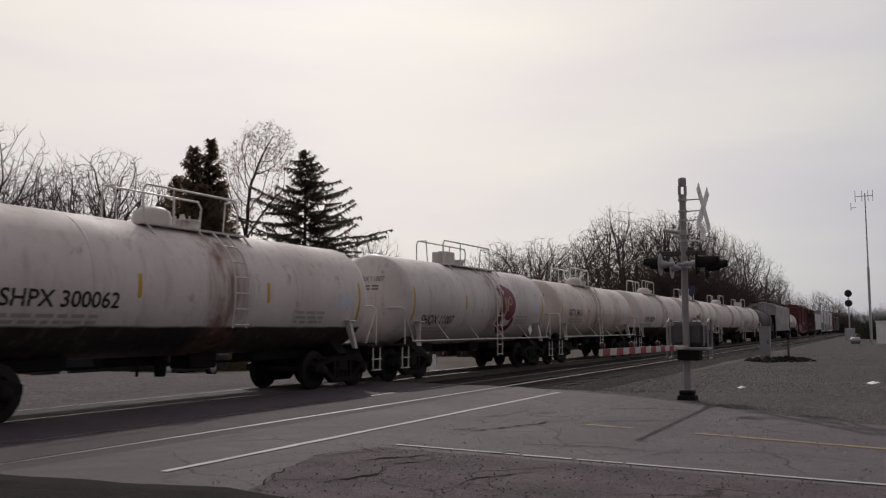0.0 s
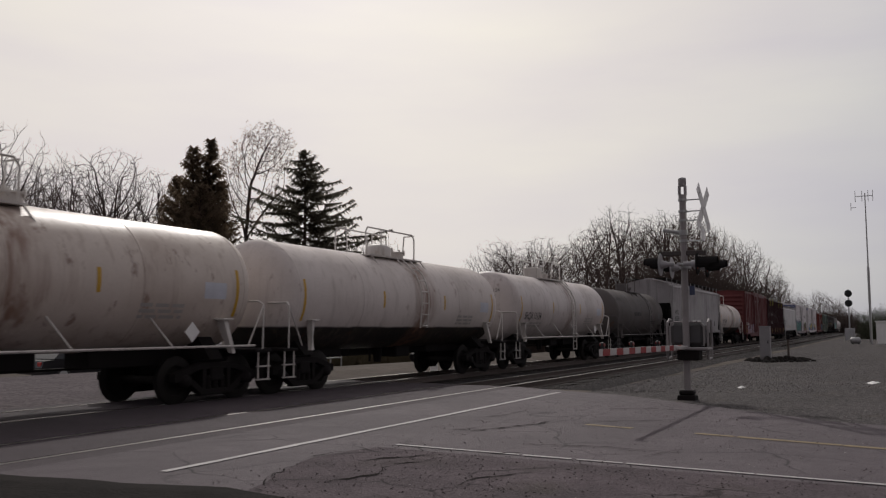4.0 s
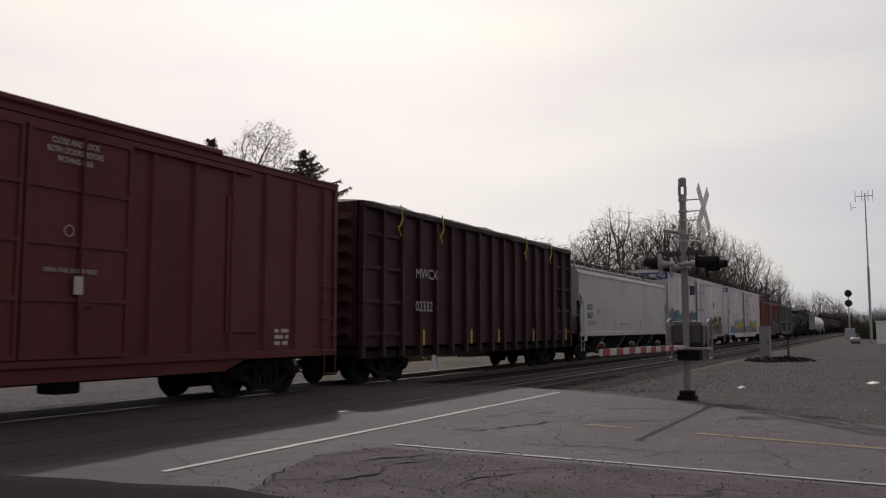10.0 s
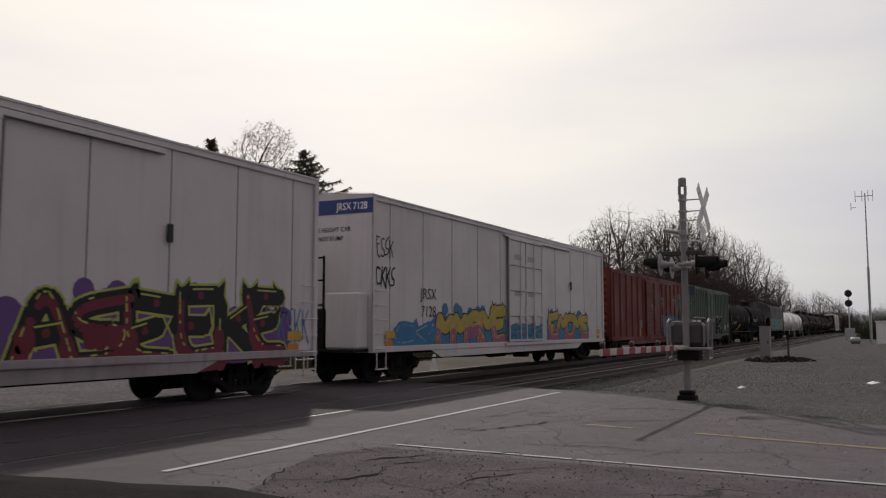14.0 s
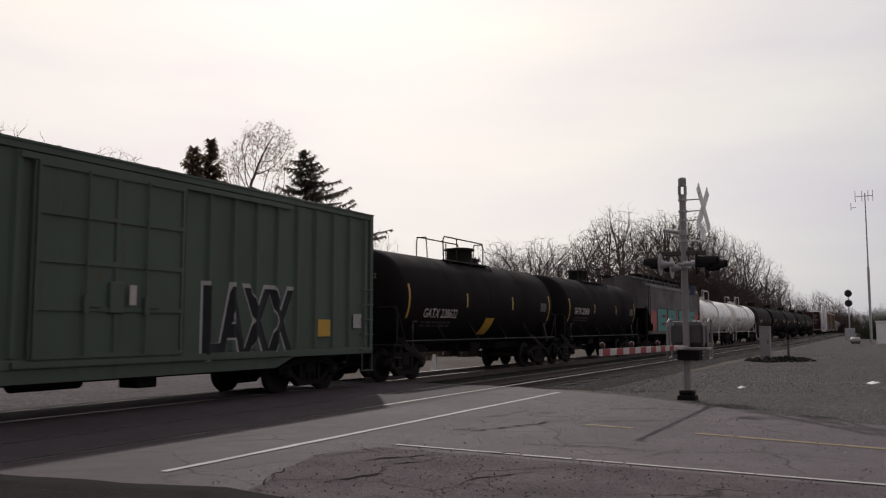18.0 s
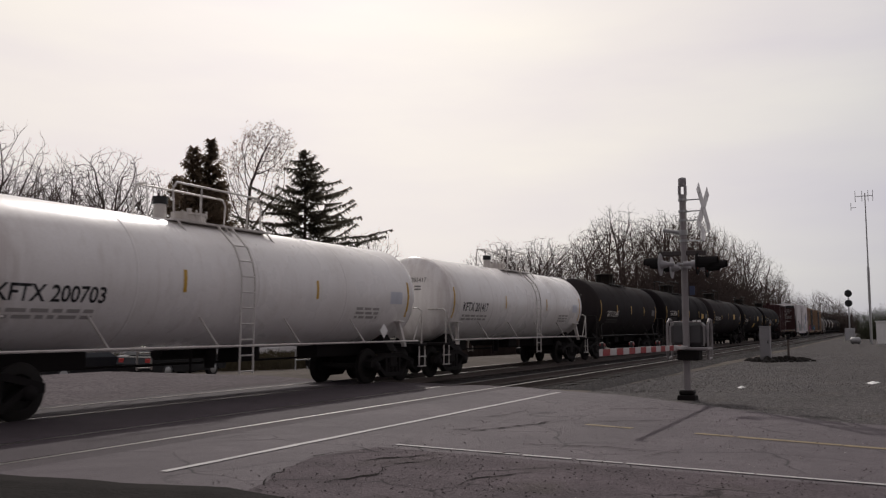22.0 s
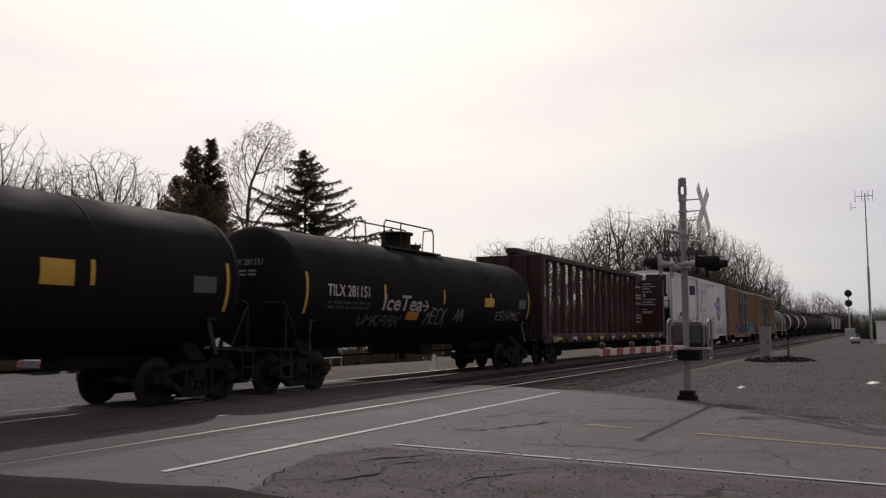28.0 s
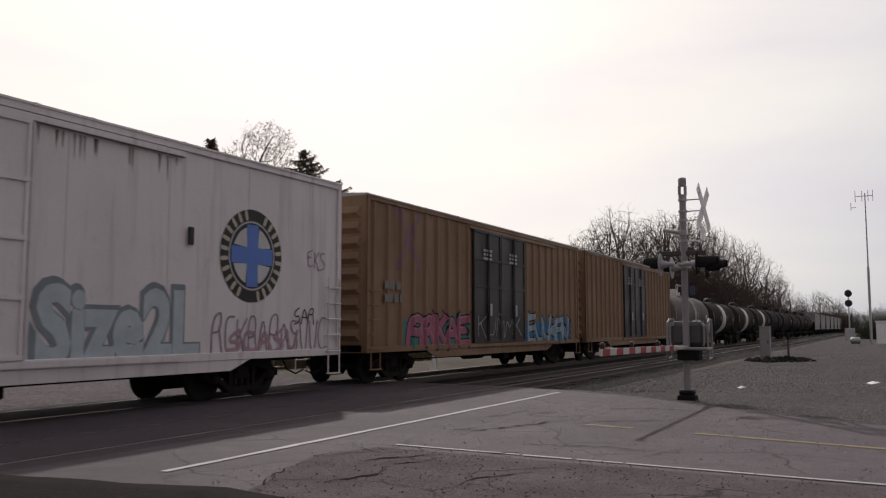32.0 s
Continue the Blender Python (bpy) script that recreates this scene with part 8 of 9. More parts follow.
def bare_tree(seed, height, blobs, bole, count=520, step=0.22, trunk_r=0.13, leafy=0.0, size=0.05, twig=0.65):
    """Branches that grow towards the light inside the crown's round masses (blobs: centre and radii as shares
    of the height). Trunk and limbs in one shape, twigs in another, withered leaves in a third."""
    rnd = random.Random(seed)
    rng = np.random.default_rng(seed)
    aims = []
    weight = [b[3] * b[4] * b[5] for b in blobs]
    for b, w in zip(blobs, weight):
        k = max(30, int(count * w / sum(weight)))
        v = rng.normal(size=(k, 3))
        v *= (rng.random(k) ** 0.42 / np.linalg.norm(v, axis=1))[:, None]
        aims.append((np.array(b[:3]) + v * np.array(b[3:])) * height)
    aims = np.concatenate(aims)
    pts, up, kids = [np.array((0.0, 0.0, -0.25))], [-1], [0]
    lean = np.array((0.0, 0.0, 1.0))
    while pts[-1][2] < bole * height:
        lean = lean + rng.normal(size=3) * 0.05
        lean[2] = 1.0
        up.append(len(pts) - 1)
        kids[-1] += 1
        kids.append(0)
        pts.append(pts[-1] + lean / np.linalg.norm(lean) * step)
    near = np.zeros(len(aims), int)
    far = np.full(len(aims), 1e9)
    fresh = range(len(pts))
    for turn in range(160):
        for k in fresh:
            q = np.linalg.norm(aims - pts[k], axis=1)
            hit = q < far
            near[hit], far[hit] = k, q[hit]
        live = far > step * 1.5
        aims, near, far = aims[live], near[live], far[live]
        if not len(aims):
            break
        first = len(pts)
        for k in np.unique(near):
            if kids[k] > 2:
                far[near == k] += step * 0.5
                continue
            v = aims[near == k] - pts[k]
            d = (v / np.linalg.norm(v, axis=1)[:, None]).sum(axis=0)
            d = d / (np.linalg.norm(d) + 1e-6) + rng.normal(size=3) * 0.09 + np.array((0, 0, 0.06))
            if up[k] >= 0:
                run = pts[k] - pts[up[k]]
                d = d + 0.6 * run / np.linalg.norm(run)
            up.append(int(k))
            kids[k] += 1
            kids.append(0)
            pts.append(pts[k] + d / np.linalg.norm(d) * step)
        fresh = range(first, len(pts))
    area = [0.0] * len(pts)
    for k in range(len(pts) - 1, 0, -1):
        area[k] = area[k] or 0.007 ** 2.25
        area[up[k]] += area[k]
    grow = trunk_r / area[0] ** (1 / 2.25)
    rad = [max(0.0045, (a ** (1 / 2.25)) * (grow if a > 0.03 * area[0] else 1 + (grow - 1) * (a / (0.03 * area[0])) ** 0.3)) for a in area]
    wood, twigs, leaves = Shape(), Shape(), Shape()

    def leaf(p):
        a = Vector((rnd.uniform(-1, 1), rnd.uniform(-1, 1), rnd.uniform(-1, 0.4))).normalized() * rnd.uniform(0.6, 1.3) * size
        b = a.orthogonal().normalized() * size * 0.7
        o = p + Vector((rnd.uniform(-1, 1), rnd.uniform(-1, 1), rnd.uniform(-1, 1))) * 0.14
        leaves.add([o, o + a + b, o + 2 * a, o + a - b], [(0, 1, 2, 3)])

    for k in range(1, len(pts)):
        p, q = Vector(pts[up[k]]), Vector(pts[k])
        r = rad[k]
        (wood if r > 0.022 else twigs).cyl(p, q, rad[up[k]] if rad[up[k]] < r * 1.6 else r * 1.2, r, 7 if r > 0.06 else 4 if r > 0.022 else 3, False)
        if r < 0.016:
            d = (q - p).normalized()
            for j in range(2 if kids[k] == 0 else rnd.choice((0, 1, 1))):
                e = (d * 0.9 + Vector((rnd.uniform(-1, 1), rnd.uniform(-1, 1), rnd.uniform(-0.6, 0.9))) * 0.8).normalized()
                m = q + e * twig * rnd.uniform(0.3, 0.6)
                twigs.cyl(q, m, 0.0045, 0.0035, 3, False)
                f = (e + Vector((rnd.uniform(-1, 1), rnd.uniform(-1, 1), rnd.uniform(-0.3, 0.8))) * 0.5).normalized()
                n = m + f * twig * rnd.uniform(0.25, 0.5)
                twigs.cyl(m, n, 0.0035, 0.002, 3, False)
                for u in (q, m, n):
                    if rnd.random() < leafy:
                        leaf(u)
                        leaf(u)
    return wood, twigs, leaves


def tree_thing(name, shapes, at, label, leaf_mat=None, group="bare trees"):
    t = thing(name, at, label, "tree", group)
    part("trunk", shapes[0], BARK, t)
    part("crown", shapes[1], TWIG, t)
    if shapes[2].v:
        part("leaves", shapes[2], leaf_mat or LEAF_BROWN, t)
    return t


def conifer(name, at, height, radius, label, mat, droop=0.35, seed=1, dense=1.0, narrow=False):
    rnd = random.Random(seed)
    t = thing(name, at, label, "tree", "evergreens by the house")
    part("trunk", Shape().cyl((0, 0, -0.3), (0, 0, height * 0.96), 0.016 * height, 0.02, 8), BARK, t)
    limbs, crown = Shape(), Shape()
    total = int((150 if not narrow else 210) * dense)
    for k in range(total):
        f = 1 - (0.10 + 0.885 * (k + rnd.random()) / total)
        z = height * (1 - f)
        reach = radius * (min(1.0, 1.95 * f ** 0.85) if not narrow else min(1.0, 1.9 * f ** 0.7))
        a = rnd.uniform(0, 6.283)
        le = max(0.25, reach * rnd.choice((0.5, 0.75, 0.95, 1.0, 1.2)) * rnd.uniform(0.85, 1.1))
        d = Vector((math.cos(a), math.sin(a), 0))
        rise = -droop + rnd.uniform(-0.32, 0.26) if not narrow else 0.9 + rnd.uniform(-0.5, 0.3)
        pts = [Vector((0, 0, z)) + d * (le * u) + Vector((0, 0, le * (rise * u + 0.25 * (u * u) * (1 if not narrow else -0.6)))) for u in (0, 0.35, 0.7, 1.0)]
        for p, q, r in zip(pts, pts[1:], (0.03, 0.02, 0.012)):
            limbs.cyl(p, q, r * height / 10, r * height / 14, 4, False)
        m = max(5, int(le * 12))
        for i in range(m):
            u = 0.12 + 0.9 * i / m
            j = min(2, int(u / 0.34))
            p = pts[j].lerp(pts[j + 1], min(1.0, (u - (0, 0.35, 0.7)[j]) / (0.35, 0.35, 0.3)[j]))
            for sgn in (-1, 1):
                s = d.cross(Vector((0, 0, 1))) * sgn
                ln = rnd.uniform(0.14, 0.46) * (1.15 - 0.6 * u) * height / 11
                w = d * (0.045 * height / 11)
                tip = p + (s * 0.7 + d * 0.6 + Vector((0, 0, rnd.uniform(-0.8, 0.3)))) * ln
                crown.add([p - w, p + w, tip + w * 0.4, tip - w * 0.4], [(0, 1, 2, 3)])
                tip2 = p + (s * 0.2 + d * 0.35 + Vector((0, 0, rnd.uniform(-1.1, 0.6)))) * ln
                crown.add([p - w + s * 0.03, p + w, tip2], [(0, 1, 2)])
    part("branchwork", limbs, BARK, t)
    part("crown", crown, mat, t)
    return t


def land_z(x, y):
    return lay(x, y) - 0.05


def on_ray(px, depth):
    """Ground place at that sideways offset (in units of the half picture's width) and depth ahead."""
    th = math.atan2(AIM[1], AIM[0])
    u = px * math.tan(radians(55.19 / 2))
    return (depth * (math.cos(th) + u * math.sin(th)), depth * (math.sin(th) - u * math.cos(th)))


def stand(px, depth):
    x, y = on_ray((px - 784) / 784, depth)
    return x, y, land_z(x, y)


kinds = [bare_tree(21, 10, [(0, 0, 0.62, 0.20, 0.20, 0.36)], 0.60, 620, 0.25, 0.11),
         bare_tree(22, 10, [(0.07, 0, 0.72, 0.16, 0.16, 0.26), (-0.12, 0.04, 0.52, 0.15, 0.16, 0.25)], 0.38, 620, 0.25, 0.11),
         bare_tree(23, 10, [(0, 0, 0.66, 0.31, 0.31, 0.32)], 0.42, 1000, 0.25, 0.13, twig=0.45),
         bare_tree(24, 10, [(0, 0, 0.60, 0.16, 0.16, 0.38)], 0.65, 520, 0.25, 0.09),
         bare_tree(27, 10, [(0, 0, 0.66, 0.24, 0.24, 0.33)], 0.50, 620, 0.25, 0.10, 0.10, 0.03),
         bare_tree(35, 10, [(-0.15, 0, 0.70, 0.18, 0.20, 0.28), (0.17, 0.05, 0.58, 0.18, 0.20, 0.27)], 0.32, 800, 0.25, 0.14),
         bare_tree(38, 10, [(0.02, 0, 0.66, 0.26, 0.26, 0.32)], 0.46, 860, 0.25, 0.12, twig=0.5)]
protos = []


def plant(px, depth, height, kind, turn, label="leafless winter tree with fine grey-brown twigs"):
    """Top of the tree: height metres above its foot."""
    x, y, z = stand(px, depth)
    m = pose(x, y, z, 0, 0, turn) @ Matrix.Scale(height / 10 * 1.0, 4)
    while len(protos) <= kind:
        protos.append(None)
    if protos[kind] is None:
        protos[kind] = tree_thing("tree", kinds[kind], m, label)
        return
    c = copy_thing(protos[kind], Matrix.Identity(4))
    c.matrix_basis = m
    c["label"] = label


rnd = random.Random(42)
# behind the house
for px, depth, top, kind in ((8, 78, 272, 6), (30, 74, 262, 0), (62, 80, 282, 5), (84, 76, 270, 1), (150, 80, 290, 0), (196, 84, 300, 1), (-30, 74, 250, 5), (-14, 60, 196, 2), (40, 82, 300, 6), (112, 76, 268, 6), (176, 68, 240, 2), (212, 72, 262, 6), (266, 74, 285, 6), (300, 90, 330, 0), (640, 95, 405, 5), (664, 105, 400, 6), (590, 120, 430, 5), (335, 110, 370, 6), (500, 115, 390, 2), (725, 140, 475, 5), (-75, 70, 240, 2), (235, 100, 345, 5), (140, 105, 330, 6), (20, 110, 340, 5), (760, 150, 480, 6)):
    plant(px, depth, (580 - top) * depth / 1500 + 1.51 + 0.62, kind, rnd.uniform(0, 360))
# along the far side of the line, falling away to the right
edge = [(850, 500), (872, 418), (905, 408), (960, 414), (1005, 415), (1040, 395), (1070, 372), (1105, 356), (1140, 375), (1180, 364), (1230, 374), (1275, 400), (1310, 412), (1335, 425), (1362, 468), (1400, 492), (1440, 512), (1480, 522), (1510, 540)]
for i in range(110):
    px = 866 + (1508 - 866) * (i / 109) + rnd.uniform(-6, 6)
    top = next((a[1] + (b[1] - a[1]) * (px - a[0]) / (b[0] - a[0]) for a, b in zip(edge, edge[1:]) if a[0] <= px <= b[0]), 540)
    top += rnd.choice((0, 6, 16, 40, 70)) * (580 - top) / 180
    depth = 66 + 70 * smooth(868, 1200, px) + 150 * smooth(1180, 1500, px) + rnd.uniform(-4, 22)
    leafed = 1215 < px < 1285 and rnd.random() < 0.6
    plant(px, depth, (580 - top) * depth / 1500 + 1.51 + 0.62, 4 if leafed else rnd.choice((0, 1, 5, 3, 6, 3, 0)), rnd.uniform(0, 360))

x, y, z = stand(452, 64)
oh = (580 - 206) * 64 / 1500 + 2.1
oak = tree_thing("oak_tree", bare_tree(30, oh, [(0.035, 0, 0.86, 0.13, 0.12, 0.125), (-0.11, 0.02, 0.76, 0.075, 0.09, 0.15), (0.10, -0.03, 0.66, 0.10, 0.08, 0.06), (-0.06, -0.02, 0.60, 0.11, 0.09, 0.06)], 0.50, 1700, 0.22, 0.17, 0.6, 0.06, 0.6), pose(x, y, z, 0, 0, math.degrees(math.atan2(AIM[1], AIM[0])) - 90), "tall oak still holding a thin crown of withered leaves", LEAF_BROWN)
x, y, z = stand(538, 58)
conifer("spruce_tree", (x, y, z), (580 - 256) * 58 / 1500 + 2.1, 5.0, "dark spruce with drooping ragged boughs", NEEDLE, 0.08, 4, 1.7)
for px, depth, top, rad, seed in ((336, 60, 250, 1.8, 9), (366, 61, 236, 1.6, 10), (308, 62, 306, 1.7, 12), (392, 63, 330, 1.5, 15), (350, 59, 320, 2.2, 17)):
    x, y, z = stand(px, depth)
    conifer("cedar_tree", (x, y, z), (580 - top) * depth / 1500 + 2.1, rad, "dense dark upright evergreen beside the house", NEEDLE_B, 0.2, seed, 1.5, True)


# thickets under the trees and the wooded skyline
def thicket(name, spots, label, mat, seed=1, dense=95):
    r = random.Random(seed)
    s = Shape()
    for px, depth, hgt, wid in spots:
        x0, y0, z0 = stand(px, depth)
        for k in range(int(dense * wid)):
            a, q = r.uniform(0, 6.283), wid * r.uniform(0, 1) ** 0.5
            bx_, by_ = x0 + q * math.cos(a), y0 + q * math.sin(a)
            d = Vector((r.uniform(-0.5, 0.5), r.uniform(-0.5, 0.5), 1)).normalized()
            hh = hgt * r.uniform(0.4, 1.0)
            p = Vector((bx_, by_, z0 - 0.1))
            for j in range(3):
                qv = p + d * hh / 3
                s.cyl(p, qv, 0.035 - 0.01 * j, 0.025 - 0.01 * j, 3, False)
                for m in range(3):
                    e = (d + Vector((r.uniform(-1, 1), r.uniform(-1, 1), r.uniform(-0.2, 0.6)))).normalized()
                    s.cyl(qv, qv + e * hh * 0.3, 0.016, 0.006, 3, False)
                p = qv
                d = (d + Vector((r.uniform(-0.3, 0.3), r.uniform(-0.3, 0.3), 0.1))).normalized()
    return tagged(part(name, s, mat), label, "bushes", "", "stuff")


spots = [(860 + 12.5 * i, 60 + 70 * smooth(868, 1200, 860 + 12.5 * i) + 140 * smooth(1180, 1500, 860 + 12.5 * i), 2.5 + 2.0 * smooth(900, 1150, 860 + 12.5 * i), 2.2 + 2.0 * smooth(1100, 1500, 860 + 12.5 * i)) for i in range(51)]
thicket("thicket", spots, "tangled leafless undergrowth along the railway", SCRUB)
thicket("thicket", [(900 + 19 * i, 72 + 70 * smooth(868, 1200, 900 + 19 * i) + 140 * smooth(1180, 1500, 900 + 19 * i), 4.0 + 6.5 * smooth(1000, 1180, 900 + 19 * i) * (1 - 0.7 * smooth(1310, 1400, 900 + 19 * i)), 3.2 + 2.2 * smooth(1100, 1500, 900 + 19 * i)) for i in range(32)], "dense dark leafless wood behind the railway", SCRUB, 3, 150)
thicket("thicket", [(-20 + 34 * i, 66, 2.6, 2.4) for i in range(26)], "leafless shrubs behind the house", TWIG, 2, 40)

for px, depth, hgt in ((1462, 300, 11), (1478, 330, 12), (1490, 300, 10), (1548, 150, 5.5), (1562, 140, 6.0), (1580, 140, 6.5), (1530, 260, 7), (1515, 320, 8)):
    plant(px, depth, hgt, rnd.randrange(4), rnd.uniform(0, 360))
thicket("hedge", [(1552, 125, 3.6, 3.0), (1575, 122, 4.0, 3.5), (1600, 120, 4.0, 3.5)], "low scrubby hedge by the yard", plain("dull_green_scrub", (0.05, 0.055, 0.028), 0.9, 0, 0.5), 7)

thicket("thicket", [(-10 + 22 * i, 44 + 3 * (i % 3), 0.9, 1.6) for i in range(34)], "rough dry weeds along the far street", plain("dry_weeds", (0.10, 0.085, 0.055), 0.95, 0, 0.5, 0.1), 9)


# ---- house, yard and parked cars beyond the tracks ----
SIDING = plain("white_clapboard", (0.78, 0.76, 0.75), 0.7, 0, 0.2)
ROOFING = ground_mat("asphalt_shingles", (0.17, 0.16, 0.165), (0.27, 0.26, 0.265), 3.0, 30, 0.9, 0.6)
TRIMW = plain("white_trim", (0.82, 0.80, 0.79), 0.6, 0, 0.1)
GLASS = plain("dark_window_glass", (0.03, 0.034, 0.04), 0.1, 0, 0.1)


def house(name, x0, x1, y0, y1, eave, ridge, label, windows=(), porch=False):
    """Gabled house, ridge along x; walls of lapped boards."""
    h = thing(name, ((x0 + x1) / 2, (y0 + y1) / 2, -0.72), label, "house")
    hx_, hy, b = (x1 - x0) / 2, (y1 - y0) / 2, 0.72
    part("foundation", Shape().box(-hx_, hx_, -hy, hy, -0.3, 0.35), plain("grey_block", (0.25, 0.24, 0.23), 0.9), h)
    for sgn in (-1, 1):
        w = Shape().box(-hx_, hx_, min(sgn * hy, sgn * (hy - 0.18)), max(sgn * hy, sgn * (hy - 0.18)), 0.35, eave + b)
        z = 0.4
        while z < eave + b - 0.05:
            w.add([(-hx_, sgn * hy, z + 0.18), (hx_, sgn * hy, z + 0.18), (hx_, sgn * (hy + 0.025), z), (-hx_, sgn * (hy + 0.025), z)], [(0, 1, 2, 3)])
            z += 0.18
        part("wall", w, SIDING, h)
        g = Shape().prism([(-hy, 0.35), (hy, 0.35), (hy, eave + b), (0, ridge + b), (-hy, eave + b)], sgn * hx_ - 0.09, sgn * hx_ + 0.09, "x")
        part("gable_wall", g, SIDING, h)
        lap = Shape()
        z = 0.4
        while z < ridge + b - 0.15:
            k = hy if z < eave + b else hy * (ridge + b - z) / (ridge - eave)
            lap.add([(sgn * (hx_ + 0.09), -k, z + 0.18), (sgn * (hx_ + 0.09), k, z + 0.18), (sgn * (hx_ + 0.115), k, z), (sgn * (hx_ + 0.115), -k, z)], [(0, 1, 2, 3)])
            z += 0.18
        part("clapboards", lap, SIDING, h)
        dz = (ridge - eave) / hy
        o = 0.45
        rf = Shape().add([(-hx_ - 0.35, sgn * (hy + o), eave + b - o * dz), (hx_ + 0.35, sgn * (hy + o), eave + b - o * dz), (hx_ + 0.35, 0, ridge + b + 0.05), (-hx_ - 0.35, 0, ridge + b + 0.05),
                          (-hx_ - 0.35, sgn * (hy + o), eave + b - o * dz - 0.14), (hx_ + 0.35, sgn * (hy + o), eave + b - o * dz - 0.14), (hx_ + 0.35, 0, ridge + b - 0.1), (-hx_ - 0.35, 0, ridge + b - 0.1)],
                         [(0, 1, 2, 3), (4, 5, 6, 7), (0, 1, 5, 4), (1, 2, 6, 5), (0, 3, 7, 4)])
        part("roof", rf, ROOFING, h)
        part("gutter", Shape().cyl((-hx_ - 0.3, sgn * (hy + o + 0.05), eave + b - o * dz - 0.05), (hx_ + 0.3, sgn * (hy + o + 0.05), eave + b - o * dz - 0.05), 0.06, None, 8), TRIMW, h)
    for face, u, z, w, t in windows:
        if face == "front":
            f = part("window", Shape().box(u - w / 2 - 0.09, u + w / 2 + 0.09, -hy - 0.06, -hy - 0.005, z - 0.09, z + t + 0.09, 0.01), TRIMW, h)
            part("pane", Shape().box(u - w / 2, u + w / 2, -hy - 0.075, -hy - 0.055, z, z + t), GLASS, f)
            part("sash", Shape().box(u - w / 2, u + w / 2, -hy - 0.09, -hy - 0.07, z + t / 2 - 0.03, z + t / 2 + 0.03), TRIMW, f)
        else:
            f = part("window", Shape().box(-hx_ - 0.17, -hx_ - 0.1, u - w / 2 - 0.09, u + w / 2 + 0.09, z - 0.09, z + t + 0.09, 0.01), TRIMW, h)
            part("pane", Shape().box(-hx_ - 0.185, -hx_ - 0.165, u - w / 2, u + w / 2, z, z + t), GLASS, f)
            part("sash", Shape().box(-hx_ - 0.20, -hx_ - 0.18, u - w / 2, u + w / 2, z + t / 2 - 0.03, z + t / 2 + 0.03), TRIMW, f)
    return h


hs = house("house", 33.0, 49.8, 32.6, 42.0, 2.72, 5.05, "white clapboard bungalow with grey shingle roof", [("front", -6.6, 1.15, 0.9, 1.4), ("front", -2.2, 1.15, 0.9, 1.4), ("front", 2.0, 1.15, 0.9, 1.4), ("front", 6.2, 1.15, 0.9, 1.4), ("end", -2.9, 1.15, 0.8, 1.35), ("end", 1.6, 1.15, 0.8, 1.35)])
part("chimney", Shape().box(-0.3, 0.3, -0.3, 0.3, 4.6, 5.95, 0.02), plain("dark_brick_stack", (0.07, 0.05, 0.045), 0.9), hs, "short dark chimney", (2.2, 0.5, 0))
wing = house("house", 31.0, 40.0, 42.6, 48.6, 2.4, 4.3, "low white clapboard annexe with a shingle roof and porch", [("end", 1.2, 1.1, 0.9, 1.3)])
part("door", Shape().box(-4.68, -4.6, -1.9, -1.0, 0.4, 2.5, 0.02), TRIMW, wing, "white panelled front door")
for y in (-2.6, -0.4, 2.6):
    part("porch_post", Shape().box(-6.3, -6.14, y - 0.08, y + 0.08, 0.3, 2.6, 0.01), TRIMW, wing)
part("porch_roof", Shape().prism([(-6.6, 2.55), (-4.6, 3.2), (-4.6, 3.05), (-6.6, 2.42)], -3.0, 3.0), ROOFING, wing)
part("porch_floor", Shape().box(-6.4, -4.6, -2.9, 2.9, 0.0, 0.36, 0.02), plain("porch_boards", (0.2, 0.19, 0.18), 0.8), wing)


